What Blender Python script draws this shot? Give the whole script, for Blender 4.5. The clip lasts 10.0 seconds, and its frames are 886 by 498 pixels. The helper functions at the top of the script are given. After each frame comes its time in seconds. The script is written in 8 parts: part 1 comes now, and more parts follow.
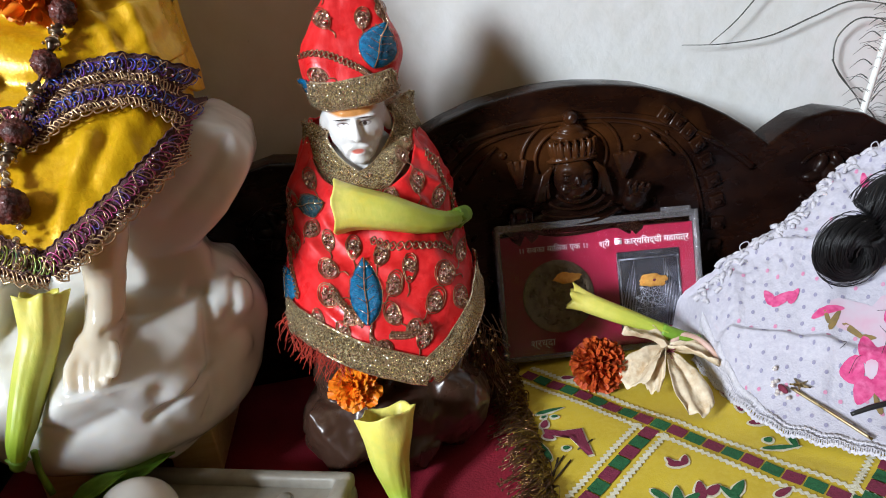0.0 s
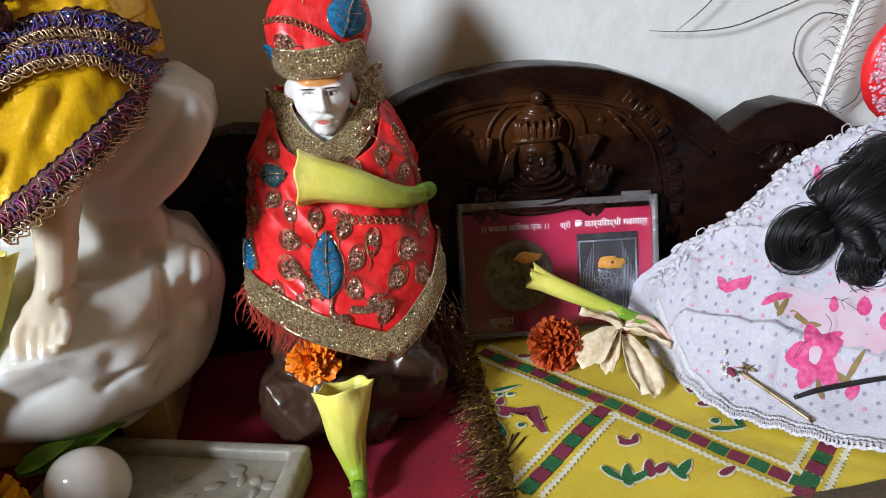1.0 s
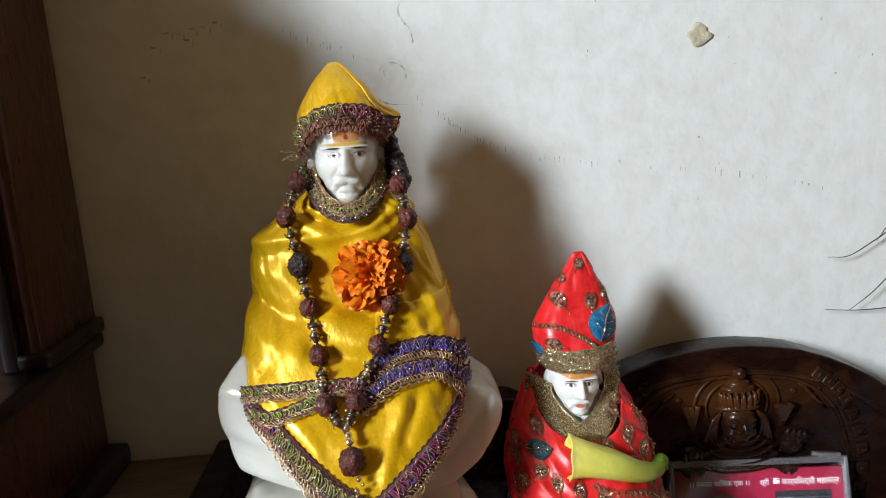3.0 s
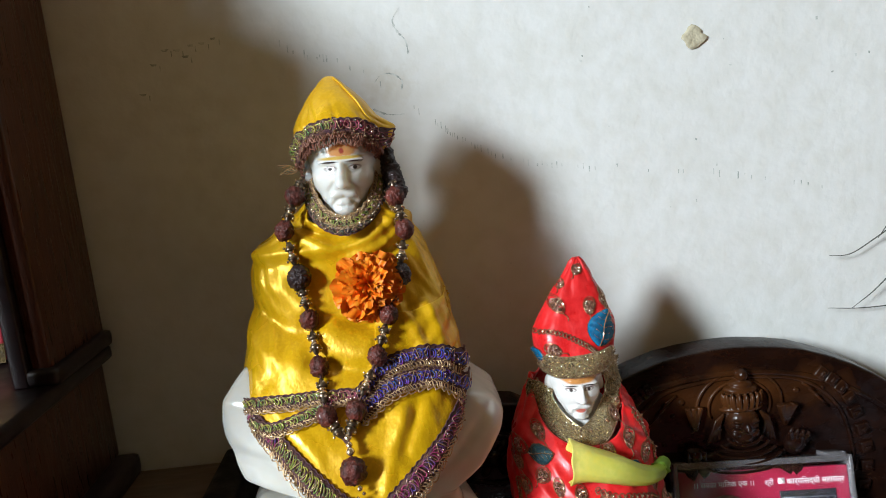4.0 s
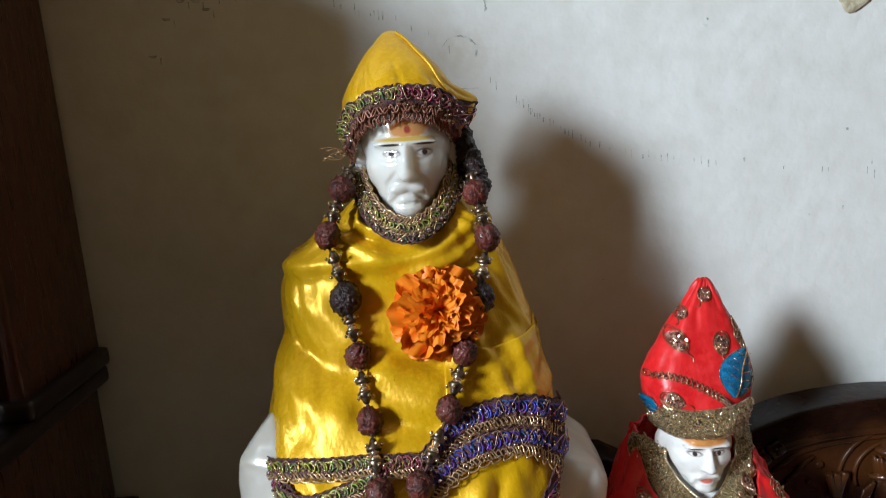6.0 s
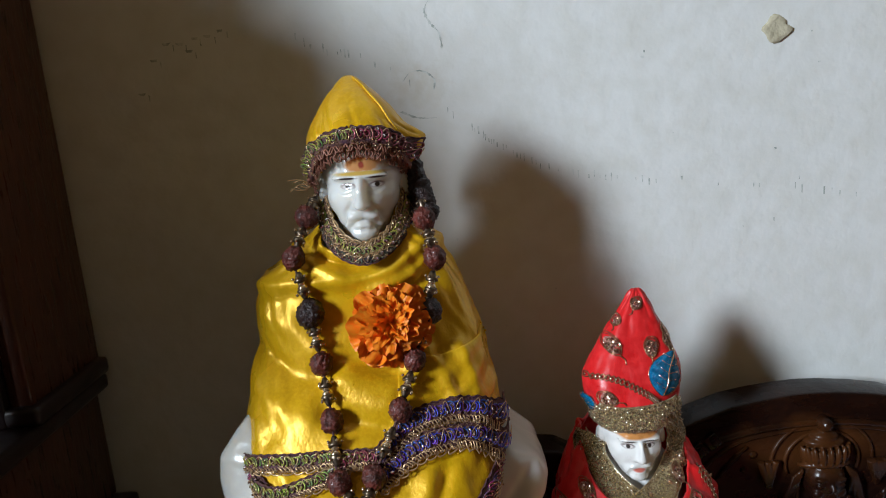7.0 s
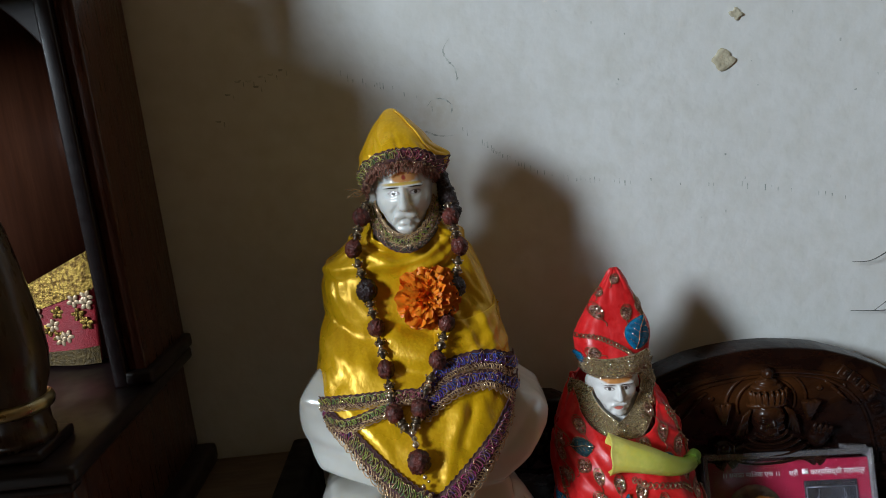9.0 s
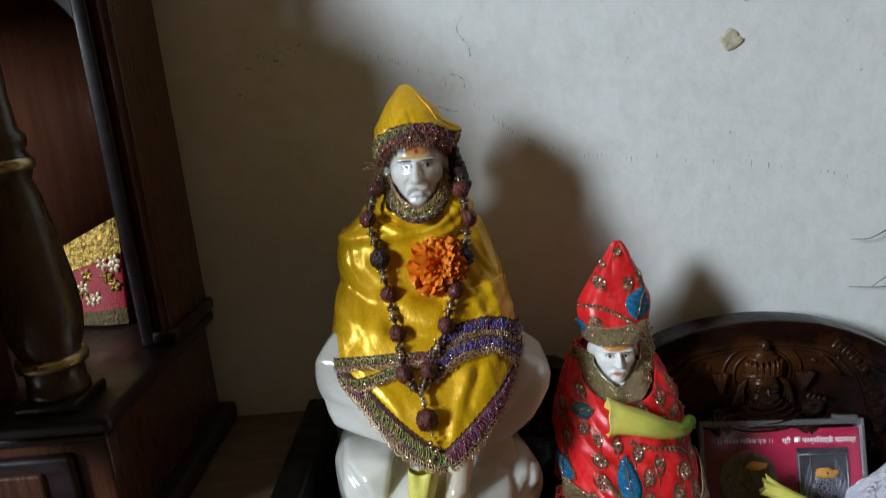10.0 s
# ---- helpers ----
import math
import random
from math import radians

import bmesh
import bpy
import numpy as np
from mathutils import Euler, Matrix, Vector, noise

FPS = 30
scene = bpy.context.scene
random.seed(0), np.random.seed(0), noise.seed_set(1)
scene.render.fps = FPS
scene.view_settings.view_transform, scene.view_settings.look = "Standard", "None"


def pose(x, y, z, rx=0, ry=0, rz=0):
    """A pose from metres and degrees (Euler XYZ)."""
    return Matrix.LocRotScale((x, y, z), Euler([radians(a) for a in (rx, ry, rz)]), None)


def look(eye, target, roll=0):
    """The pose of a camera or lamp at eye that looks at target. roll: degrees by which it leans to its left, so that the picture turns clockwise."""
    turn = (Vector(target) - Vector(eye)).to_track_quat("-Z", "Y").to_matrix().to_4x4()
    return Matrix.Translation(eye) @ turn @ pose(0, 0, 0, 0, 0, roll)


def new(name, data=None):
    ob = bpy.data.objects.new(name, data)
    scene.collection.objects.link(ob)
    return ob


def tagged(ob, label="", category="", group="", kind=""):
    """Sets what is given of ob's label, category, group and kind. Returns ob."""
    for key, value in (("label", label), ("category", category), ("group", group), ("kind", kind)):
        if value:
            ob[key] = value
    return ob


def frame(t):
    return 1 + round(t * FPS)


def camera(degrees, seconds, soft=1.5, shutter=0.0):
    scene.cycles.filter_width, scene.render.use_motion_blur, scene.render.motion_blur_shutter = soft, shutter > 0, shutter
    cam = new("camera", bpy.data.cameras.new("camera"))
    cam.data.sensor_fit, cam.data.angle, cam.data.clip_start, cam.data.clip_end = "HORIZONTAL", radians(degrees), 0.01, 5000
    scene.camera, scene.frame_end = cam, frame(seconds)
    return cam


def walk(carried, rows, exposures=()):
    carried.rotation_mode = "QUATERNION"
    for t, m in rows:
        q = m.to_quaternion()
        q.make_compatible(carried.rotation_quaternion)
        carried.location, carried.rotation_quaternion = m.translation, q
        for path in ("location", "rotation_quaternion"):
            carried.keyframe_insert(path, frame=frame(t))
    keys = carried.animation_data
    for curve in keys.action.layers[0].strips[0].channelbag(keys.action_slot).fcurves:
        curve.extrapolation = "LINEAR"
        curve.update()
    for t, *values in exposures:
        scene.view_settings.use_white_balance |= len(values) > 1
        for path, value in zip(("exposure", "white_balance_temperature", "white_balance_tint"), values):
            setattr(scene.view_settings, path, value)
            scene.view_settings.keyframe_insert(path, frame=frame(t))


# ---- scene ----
cam = camera(65.0, 10.0, soft=0.95, shutter=0.35)
PATH = [
    (0, (0.029, 0.091, 0.296), (0.194, 1.936, -0.458), -6.7),
    (0.5, (0.028, 0.089, 0.298), (0.225, 1.938, -0.437), -6.2),
    (1, (0.027, 0.092, 0.296), (0.303, 1.893, -0.531), -3.3),
    (1.2, (0.026, 0.093, 0.297), (0.318, 1.904, -0.501), -3.2),
    (1.5, (0.023, 0.089, 0.302), (0.316, 1.943, -0.387), -3.3),
    (2, (0.018, 0.077, 0.305), (0.28, 1.955, -0.331), -2.8),
    (2.3, (0.003, 0.068, 0.321), (0.235, 1.976, -0.231), -3.7),
    (2.5, (-0.02, 0.064, 0.337), (0.159, 1.995, -0.152), -4.0),
    (2.7, (-0.042, 0.07, 0.35), (0.102, 2.006, -0.132), -2.9),
    (3, (-0.057, 0.055, 0.375), (0.065, 2.014, -0.013), -3.6),
    (4.3, (-0.049, 0.052, 0.38), (0.039, 2.011, -0.01), -5.1),
    (4.5, (-0.054, 0.055, 0.374), (0.013, 2.013, -0.028), -4.1),
    (5, (-0.065, 0.066, 0.374), (-0.022, 2.028, -0.012), -4.7),
    (5.2, (-0.071, 0.084, 0.369), (-0.055, 2.042, -0.039), -4.8),
    (6.3, (-0.067, 0.136, 0.38), (-0.049, 2.098, -0.011), -3.7),
    (6.5, (-0.061, 0.127, 0.385), (-0.046, 2.091, 0.007), -4.3),
    (7, (-0.049, 0.103, 0.386), (-0.052, 2.062, -0.021), -4.8),
    (7.5, (-0.053, 0.075, 0.394), (-0.033, 2.032, -0.019), -7.2),
    (8, (-0.061, 0.044, 0.406), (-0.048, 2.003, 0.003), -4.4),
    (8.5, (-0.061, 0.023, 0.408), (-0.045, 1.983, 0.01), -5.7),
    (9, (-0.062, 0.02, 0.402), (-0.057, 1.975, -0.018), -5.9),
    (9.5, (-0.064, 0.007, 0.412), (-0.061, 1.968, 0.019), -6.1),
    (10, (-0.06, 0.003, 0.405), (-0.102, 1.941, -0.089), -5.3),
]
walk(cam, [(t, look(eye, target, roll)) for t, eye, target, roll in PATH],
     exposures=[(0, 0.0, 6500, 15), (1.0, 0.0, 6500, 15), (1.5, 0.0, 6700, 14), (2.3, 0.0, 6900, 14), (2.7, -0.05, 6800, 13), (3.0, -0.1, 6600, 11), (4.5, 0.0, 6500, 10), (5.0, -0.4, 6500, 11), (6.5, -0.2, 6280, 11), (7.0, -0.5, 6280, 12), (7.5, 0.0, 6280, 10), (8.0, -0.9, 6330, 10), (8.5, -1.12, 6330, 10), (9.0, -0.9, 6280, 10),
                (9.5, -1.1, 6280, 10), (10, -0.68, 6280, 10)])

# ---- world, light, exposure ----
W_BACK = 0.4445          # the wall's face behind everything
SEAT_Z = 0.105           # top of the seat
LEDGE_Z = 0.187          # top of the ledge beside the seat
ROOM = dict(x0=-2.2, x1=3.0, y0=-4.4, z0=-0.65, z1=2.45)

world = bpy.data.worlds.new("world")
scene.world = world
world.use_nodes = True
sky = world.node_tree.nodes.new("ShaderNodeTexSky")
sky.sky_type = "NISHITA"
sky.sun_disc = False
sky.sun_elevation, sky.sun_rotation = radians(40), radians(250)
world.node_tree.nodes["Background"].inputs["Strength"].default_value = 0.1
world.node_tree.links.new(sky.outputs[0], world.node_tree.nodes["Background"].inputs["Color"])

# daylight through the one window in the left wall
WIN = dict(y=-1.45, z=1.34, w=0.46, h=0.66)
lamp = bpy.data.lights.new("window_daylight", "AREA")
lamp.shape, lamp.size, lamp.size_y = "RECTANGLE", WIN["w"], WIN["h"]
lamp.energy, lamp.color = 166.0, (0.82, 0.93, 1.0)
lamp_ob = new("window_daylight", lamp)
lamp_ob.matrix_world = look((ROOM["x0"] - 0.03, WIN["y"], WIN["z"]), (0.0, 0.40, 0.27))


# ---- materials ----
def node(nt, kind, **values):
    n = nt.nodes.new(kind)
    for key, value in values.items():
        n.inputs[key].default_value = value
    return n


def noise_fac(nt, scale, detail=4.0, stretch=None, lo=0.35, hi=0.65):
    """A grey pattern in world metres, spread between lo and hi."""
    geo = nt.nodes.new("ShaderNodeNewGeometry")
    tex = node(nt, "ShaderNodeTexNoise", Scale=scale, Detail=detail)
    src = geo.outputs["Position"]
    if stretch:
        mp = node(nt, "ShaderNodeMapping", Scale=stretch)
        nt.links.new(src, mp.inputs["Vector"])
        src = mp.outputs[0]
    nt.links.new(src, tex.inputs["Vector"])
    ramp = node(nt, "ShaderNodeMapRange")
    ramp.inputs["From Min"].default_value, ramp.inputs["From Max"].default_value = lo, hi
    nt.links.new(tex.outputs["Fac"], ramp.inputs["Value"])
    return ramp.outputs["Result"]


def mix(nt, fac, a, b):
    m = nt.nodes.new("ShaderNodeMix")
    m.data_type = "RGBA"
    for sock, value in ((m.inputs["Factor"], fac), (m.inputs["A"], a), (m.inputs["B"], b)):
        if isinstance(value, (int, float)):
            sock.default_value = value
        elif isinstance(value, (tuple, list)):
            sock.default_value = (*value[:3], 1)
        else:
            nt.links.new(value, sock)
    return m.outputs["Result"]


def mathn(nt, op, a, b=0.0):
    m = nt.nodes.new("ShaderNodeMath")
    m.operation = op
    for sock, value in zip(m.inputs, (a, b)):
        if isinstance(value, (int, float)):
            sock.default_value = value
        else:
            nt.links.new(value, sock)
    return m.outputs[0]


def spot(nt, centre, radii, soft=0.25, ragged=0.0, rag_scale=300.0):
    """1 inside an ellipsoid of world space, 0 outside."""
    geo = nt.nodes.new("ShaderNodeNewGeometry")
    sub = nt.nodes.new("ShaderNodeVectorMath")
    sub.operation = "SUBTRACT"
    sub.inputs[1].default_value = centre
    nt.links.new(geo.outputs["Position"], sub.inputs[0])
    div = nt.nodes.new("ShaderNodeVectorMath")
    div.operation = "DIVIDE"
    div.inputs[1].default_value = radii
    nt.links.new(sub.outputs[0], div.inputs[0])
    size = nt.nodes.new("ShaderNodeVectorMath")
    size.operation = "LENGTH"
    nt.links.new(div.outputs[0], size.inputs[0])
    value = size.outputs["Value"]
    if ragged:
        value = mathn(nt, "ADD", value, mathn(nt, "MULTIPLY", noise_fac(nt, rag_scale, 3, None, 0.2, 0.8), ragged))
    ramp = node(nt, "ShaderNodeMapRange")
    ramp.inputs["From Min"].default_value, ramp.inputs["From Max"].default_value = 1 + soft, 1 - soft
    nt.links.new(value, ramp.inputs["Value"])
    return ramp.outputs["Result"]


def material(name, base, rough=0.5, metal=0.0, second=None, scale=60.0, stretch=None, fine=None, fine_scale=400.0,
             bump=0.0, bump_scale=300.0, bump_stretch=None, rough_vary=0.0, coat=0.0, sheen=0.0, sss=0.0, sss_radius=0.004,
             transmission=0.0, ior=1.45, spec=0.5, aniso=0.0, lo=0.35, hi=0.65, paint=(), attr=None, distance=0.0006):
    """A Principled material with variation at two scales, fine relief, painted marks and an optional second colour along an attribute."""
    m = bpy.data.materials.new(name)
    m.use_nodes = True
    nt = m.node_tree
    b = nt.nodes["Principled BSDF"]
    colour = (*base, 1)
    if second:
        colour = mix(nt, noise_fac(nt, scale, 5, stretch, lo, hi), colour, second)
    if fine:
        colour = mix(nt, noise_fac(nt, fine_scale, 3, stretch, 0.4, 0.75), colour, fine)
    if attr:
        a = nt.nodes.new("ShaderNodeAttribute")
        a.attribute_name = "along"
        colour = mix(nt, a.outputs["Fac"], colour, attr)
    for mask_args, tint in paint:
        colour = mix(nt, spot(nt, *mask_args), colour, tint)
    if isinstance(colour, tuple):
        b.inputs["Base Color"].default_value = colour
    else:
        nt.links.new(colour, b.inputs["Base Color"])
    b.inputs["Roughness"].default_value = rough
    if rough_vary:
        r = node(nt, "ShaderNodeMapRange")
        r.inputs["To Min"].default_value, r.inputs["To Max"].default_value = max(rough - rough_vary, 0.03), min(rough + rough_vary, 1)
        nt.links.new(noise_fac(nt, scale * 1.7, 4, stretch), r.inputs["Value"])
        nt.links.new(r.outputs[0], b.inputs["Roughness"])
    b.inputs["Metallic"].default_value = metal
    b.inputs["IOR"].default_value = ior
    b.inputs["Specular IOR Level"].default_value = spec
    b.inputs["Coat Weight"].default_value = coat
    b.inputs["Coat Roughness"].default_value = 0.12
    b.inputs["Sheen Weight"].default_value = sheen
    b.inputs["Sheen Roughness"].default_value = 0.4
    b.inputs["Anisotropic"].default_value = aniso
    b.inputs["Transmission Weight"].default_value = transmission
    if sss:
        b.inputs["Subsurface Weight"].default_value = sss
        b.inputs["Subsurface Radius"].default_value = (1.0, 0.85, 0.7)
        b.inputs["Subsurface Scale"].default_value = sss_radius
    if bump:
        bn = node(nt, "ShaderNodeBump", Strength=bump, Distance=distance)
        nt.links.new(noise_fac(nt, bump_scale, 6, bump_stretch, 0.2, 0.8), bn.inputs["Height"])
        nt.links.new(bn.outputs[0], b.inputs["Normal"])
    return m


M = {}
M["wall"] = material("wall_paint", (0.79, 0.80, 0.785), 0.62, second=(0.745, 0.75, 0.73), scale=9, fine=(0.71, 0.71, 0.67), fine_scale=70,
                     bump=0.25, bump_scale=140, rough_vary=0.1, distance=0.001,
                     paint=[(((-0.055, W_BACK, 0.396), (0.016, 0.05, 0.012), 0.5, 0.9, 260), (0.66, 0.64, 0.58))])
M["room"] = material("room_paint", (0.335, 0.222, 0.102), 0.8, second=(0.285, 0.188, 0.084), scale=2)
M["ceiling"] = material("ceiling_paint", (0.340, 0.236, 0.118), 0.85, second=(0.290, 0.200, 0.098), scale=3)
M["room_floor"] = material("room_floor_tile", (0.205, 0.130, 0.062), 0.5, second=(0.168, 0.104, 0.047), scale=5)
M["stain"] = material("wall_stain", (0.36, 0.40, 0.37), 0.8, second=(0.66, 0.68, 0.655), scale=330, lo=0.40, hi=0.58)
M["plaster"] = material("bare_plaster", (0.58, 0.53, 0.39), 0.9, second=(0.45, 0.40, 0.28), scale=240, bump=0.6, bump_scale=500)
M["ledge"] = material("ledge_laminate", (0.15, 0.10, 0.065), 0.5, second=(0.11, 0.072, 0.046), scale=25, stretch=(1, 6, 1), bump=0.1, rough_vary=0.1)
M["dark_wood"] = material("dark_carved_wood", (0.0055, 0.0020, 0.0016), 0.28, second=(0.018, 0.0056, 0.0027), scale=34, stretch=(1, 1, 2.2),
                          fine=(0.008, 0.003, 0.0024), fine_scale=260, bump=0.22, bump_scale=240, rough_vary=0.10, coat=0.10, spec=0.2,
                          # warm reflection round the carved bust, painted into the wood's colour
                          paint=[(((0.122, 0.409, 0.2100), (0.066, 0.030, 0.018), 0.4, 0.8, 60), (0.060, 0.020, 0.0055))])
M["black_wood"] = material("black_painted_wood", (0.006, 0.0045, 0.004), 0.5, second=(0.011, 0.008, 0.006), scale=60, bump=0.2, rough_vary=0.1, spec=0.3)
M["teak"] = material("polished_teak", (0.094, 0.029, 0.012), 0.34, second=(0.055, 0.017, 0.008), scale=42, stretch=(7, 7, 0.7),
                     fine=(0.045, 0.014, 0.007), fine_scale=260, bump=0.15, bump_scale=300, bump_stretch=(5, 5, 0.5), rough_vary=0.1, coat=0.2)
M["teak_light"] = material("light_teak_panel", (0.19, 0.070, 0.036), 0.4, second=(0.12, 0.042, 0.022), scale=45, stretch=(8, 8, 0.35),
                           fine=(0.14, 0.05, 0.025), fine_scale=320, rough_vary=0.1)
M["lacquer"] = material("dark_lacquered_teak", (0.018, 0.008, 0.009), 0.40, second=(0.011, 0.005, 0.005), scale=40, stretch=(1, 1, 4), coat=0.08, rough_vary=0.08)
M["turned"] = material("turned_brown_wood", (0.075, 0.042, 0.022), 0.30, second=(0.036, 0.020, 0.010), scale=50, stretch=(3, 3, 0.6), coat=0.35, rough_vary=0.08)
M["brass"] = material("aged_brass", (0.55, 0.46, 0.28), 0.32, 1.0, second=(0.42, 0.31, 0.14), scale=120, rough_vary=0.1)
M["marble"] = material("white_marble", (0.80, 0.785, 0.745), 0.16, second=(0.74, 0.70, 0.62), scale=16, fine=(0.70, 0.67, 0.62), fine_scale=60,
                       rough_vary=0.07, coat=0.25, sss=0.18, sss_radius=0.006, bump=0.06, bump_scale=120)
M["brocade_red"] = material("red_brocade", (0.33, 0.009, 0.020), 0.5, second=(0.26, 0.006, 0.015), scale=300, sheen=0.2, bump=0.4, bump_scale=1200)
M["brocade_gold"] = material("gold_brocade", (0.40, 0.26, 0.06), 0.34, 0.85, second=(0.15, 0.085, 0.022), scale=420, bump=0.9, bump_scale=700, lo=0.42, hi=0.58)
# darker copy of the gold brocade; the lower border's shade is in its colour
M["brocade_shaded"] = material("shaded_gold_brocade", (0.11, 0.07, 0.016), 0.55, 0.3, second=(0.05, 0.03, 0.008), scale=420, bump=0.9, bump_scale=700)
M["sprig"] = material("pale_gold_thread", (0.66, 0.50, 0.34), 0.4, 0.5, second=(0.5, 0.34, 0.2), scale=500)
M["velvet"] = material("maroon_velvet", (0.29, 0.005, 0.024), 0.8, second=(0.21, 0.004, 0.017), scale=50, sheen=0.05, bump=0.4, bump_scale=900)


# ---- building helpers ----
def thing(name, base, label, category, group="", kind=""):
    """An Empty at the thing's base, under which its parts are built."""
    ob = new(name)
    ob.empty_display_size = 0.01
    ob.location = base
    return tagged(ob, label, category, group, kind)


def world_place(ob):
    place = Vector(ob.location)
    while ob.parent:
        ob = ob.parent
        place += Vector(ob.location)
    return place


def part(name, bm, mat, parent=None, label="", smooth=True, pivot=None):
    """Links a bmesh, made in world places, as one mesh object, under a thing or a part if one is given."""
    mats = mat if isinstance(mat, (list, tuple)) else [mat]
    if pivot is None:
        pivot = Vector((0, 0, 0))
        if bm.verts:
            lo = [min(v.co[n] for v in bm.verts) for n in range(3)]
            hi = [max(v.co[n] for v in bm.verts) for n in range(3)]
            pivot = Vector(((lo[0] + hi[0]) / 2, (lo[1] + hi[1]) / 2, lo[2]))
    bmesh.ops.translate(bm, vec=-Vector(pivot), verts=bm.verts)
    if smooth:
        for face in bm.faces:
            face.smooth = True
    me = bpy.data.meshes.new(name)
    bm.to_mesh(me)
    bm.free()
    for mm in mats:
        me.materials.append(mm)
    ob = new(name, me)
    ob.location = Vector(pivot) - (world_place(parent) if parent else Vector((0, 0, 0)))
    if parent:
        ob.parent = parent
    return tagged(ob, label)


def solid(name, bm, mat, label, category, group="", kind="", smooth=True):
    """A thing that is one mesh."""
    return tagged(part(name, bm, mat, None, label, smooth), label, category, group, kind)


def flat_shade(ob, angle=35):
    """Keeps hard edges hard on a smooth mesh."""
    for p in ob.data.polygons:
        p.use_smooth = True
    bm = bmesh.new()
    bm.from_mesh(ob.data)
    for e in bm.edges:
        if len(e.link_faces) == 2 and e.calc_face_angle(0) > radians(angle):
            e.smooth = False
    bm.to_mesh(ob.data)
    bm.free()
    return ob


def box(bm, lo, hi, bevel=0.0, m=None, seg=2):
    """A bevelled block between two corners."""
    lo, hi = Vector(lo), Vector(hi)
    out = bmesh.ops.create_cube(bm, size=1.0)
    vs = out["verts"]
    bmesh.ops.scale(bm, vec=hi - lo, verts=vs)
    bmesh.ops.translate(bm, vec=(lo + hi) / 2, verts=vs)
    if bevel:
        edges = list({e for v in vs for e in v.link_edges})
        res = bmesh.ops.bevel(bm, geom=edges, offset=bevel, segments=seg, affect="EDGES", profile=0.6)
        vs = list({v for f in res["faces"] for v in f.verts} | {v for v in vs if v.is_valid})
    if m:
        bmesh.ops.transform(bm, matrix=m, verts=vs)
    return vs


def ball(bm, centre, radii, rot=(0, 0, 0), sub=3):
    """An ellipsoid."""
    radii = (radii,) * 3 if isinstance(radii, (int, float)) else radii
    vs = bmesh.ops.create_icosphere(bm, subdivisions=sub, radius=1.0)["verts"]
    m = pose(*centre, *rot) @ Matrix.Diagonal((*radii, 1))
    bmesh.ops.transform(bm, matrix=m, verts=vs)
    return vs


def smooth_path(points, n):
    """n points on a smooth curve through the given ones."""
    pts = np.array(points, float)
    if len(pts) == 2:
        return pts[0] + (pts[1] - pts[0]) * np.linspace(0, 1, n)[:, None]
    ext = np.vstack([2 * pts[0] - pts[1], pts, 2 * pts[-1] - pts[-2]])
    out = []
    for u in np.linspace(0, len(pts) - 1 - 1e-9, n):
        i = int(u)
        t = u - i
        a, b, c, d = ext[i:i + 4]
        out.append(0.5 * ((2 * b) + (c - a) * t + (2 * a - 5 * b + 4 * c - d) * t * t + (3 * b - a - 3 * c + d) * t ** 3))
    return np.array(out)


def tube(bm, points, radii, sides=8, caps=True, n=None, wave=None, layer=None):
    """A tube along a smooth path; wave(u, angle) scales its radius."""
    path = smooth_path(points, n or max(2, len(points)))
    rad = np.interp(np.linspace(0, 1, len(path)), np.linspace(0, 1, len(np.atleast_1d(radii))), np.atleast_1d(radii)) if np.ndim(radii) else np.full(len(path), radii)
    tangent = np.gradient(path, axis=0)
    tangent /= np.linalg.norm(tangent, axis=1)[:, None] + 1e-12
    up = Vector((0, 0, 1)) if abs(tangent[0][2]) < 0.9 else Vector((0, 1, 0))
    rings = []
    for k, (p, t) in enumerate(zip(path, tangent)):
        t = Vector(t)
        side = t.cross(up).normalized()
        up = side.cross(t).normalized()
        ring = []
        for s in range(sides):
            a = 2 * math.pi * s / sides
            r = rad[k] * (wave(k / (len(path) - 1), a) if wave else 1)
            ring.append(bm.verts.new(Vector(p) + (side * math.cos(a) + up * math.sin(a)) * r))
        if layer is not None:
            for v in ring:
                v[layer] = k / (len(path) - 1)
        rings.append(ring)
    for a, b in zip(rings, rings[1:]):
        for s in range(sides):
            bm.faces.new((a[s], a[(s + 1) % sides], b[(s + 1) % sides], b[s]))
    if caps:
        bm.faces.new(rings[0][::-1])
        bm.faces.new(rings[-1])
    return rings


def lathe(bm, profile, centre, sides=32):
    """A turned form: profile of (radius, height)."""
    rings = []
    for r, z in profile:
        rings.append([bm.verts.new((centre[0] + r * math.cos(2 * math.pi * s / sides), centre[1] + r * math.sin(2 * math.pi * s / sides), centre[2] + z)) for s in range(sides)])
    for a, b in zip(rings, rings[1:]):
        for s in range(sides):
            bm.faces.new((a[s], a[(s + 1) % sides], b[(s + 1) % sides], b[s]))
    bm.faces.new(rings[0][::-1])
    bm.faces.new(rings[-1])


def slab(bm, outline, y_front, y_back, bevel=0.0):
    """A board standing parallel to the wall: outline of (x, z), with bevelled front edges."""
    front = [bm.verts.new((x, y_front, z)) for x, z in outline]
    back = [bm.verts.new((x, y_back, z)) for x, z in outline]
    n = len(outline)
    face = bm.faces.new(front)
    bm.faces.new(back[::-1])
    for i in range(n):
        bm.faces.new((front[i], back[i], back[(i + 1) % n], front[(i + 1) % n]))
    bmesh.ops.recalc_face_normals(bm, faces=bm.faces)
    if bevel:
        bmesh.ops.bevel(bm, geom=list(face.edges), offset=bevel, segments=3, affect="EDGES", profile=0.5)


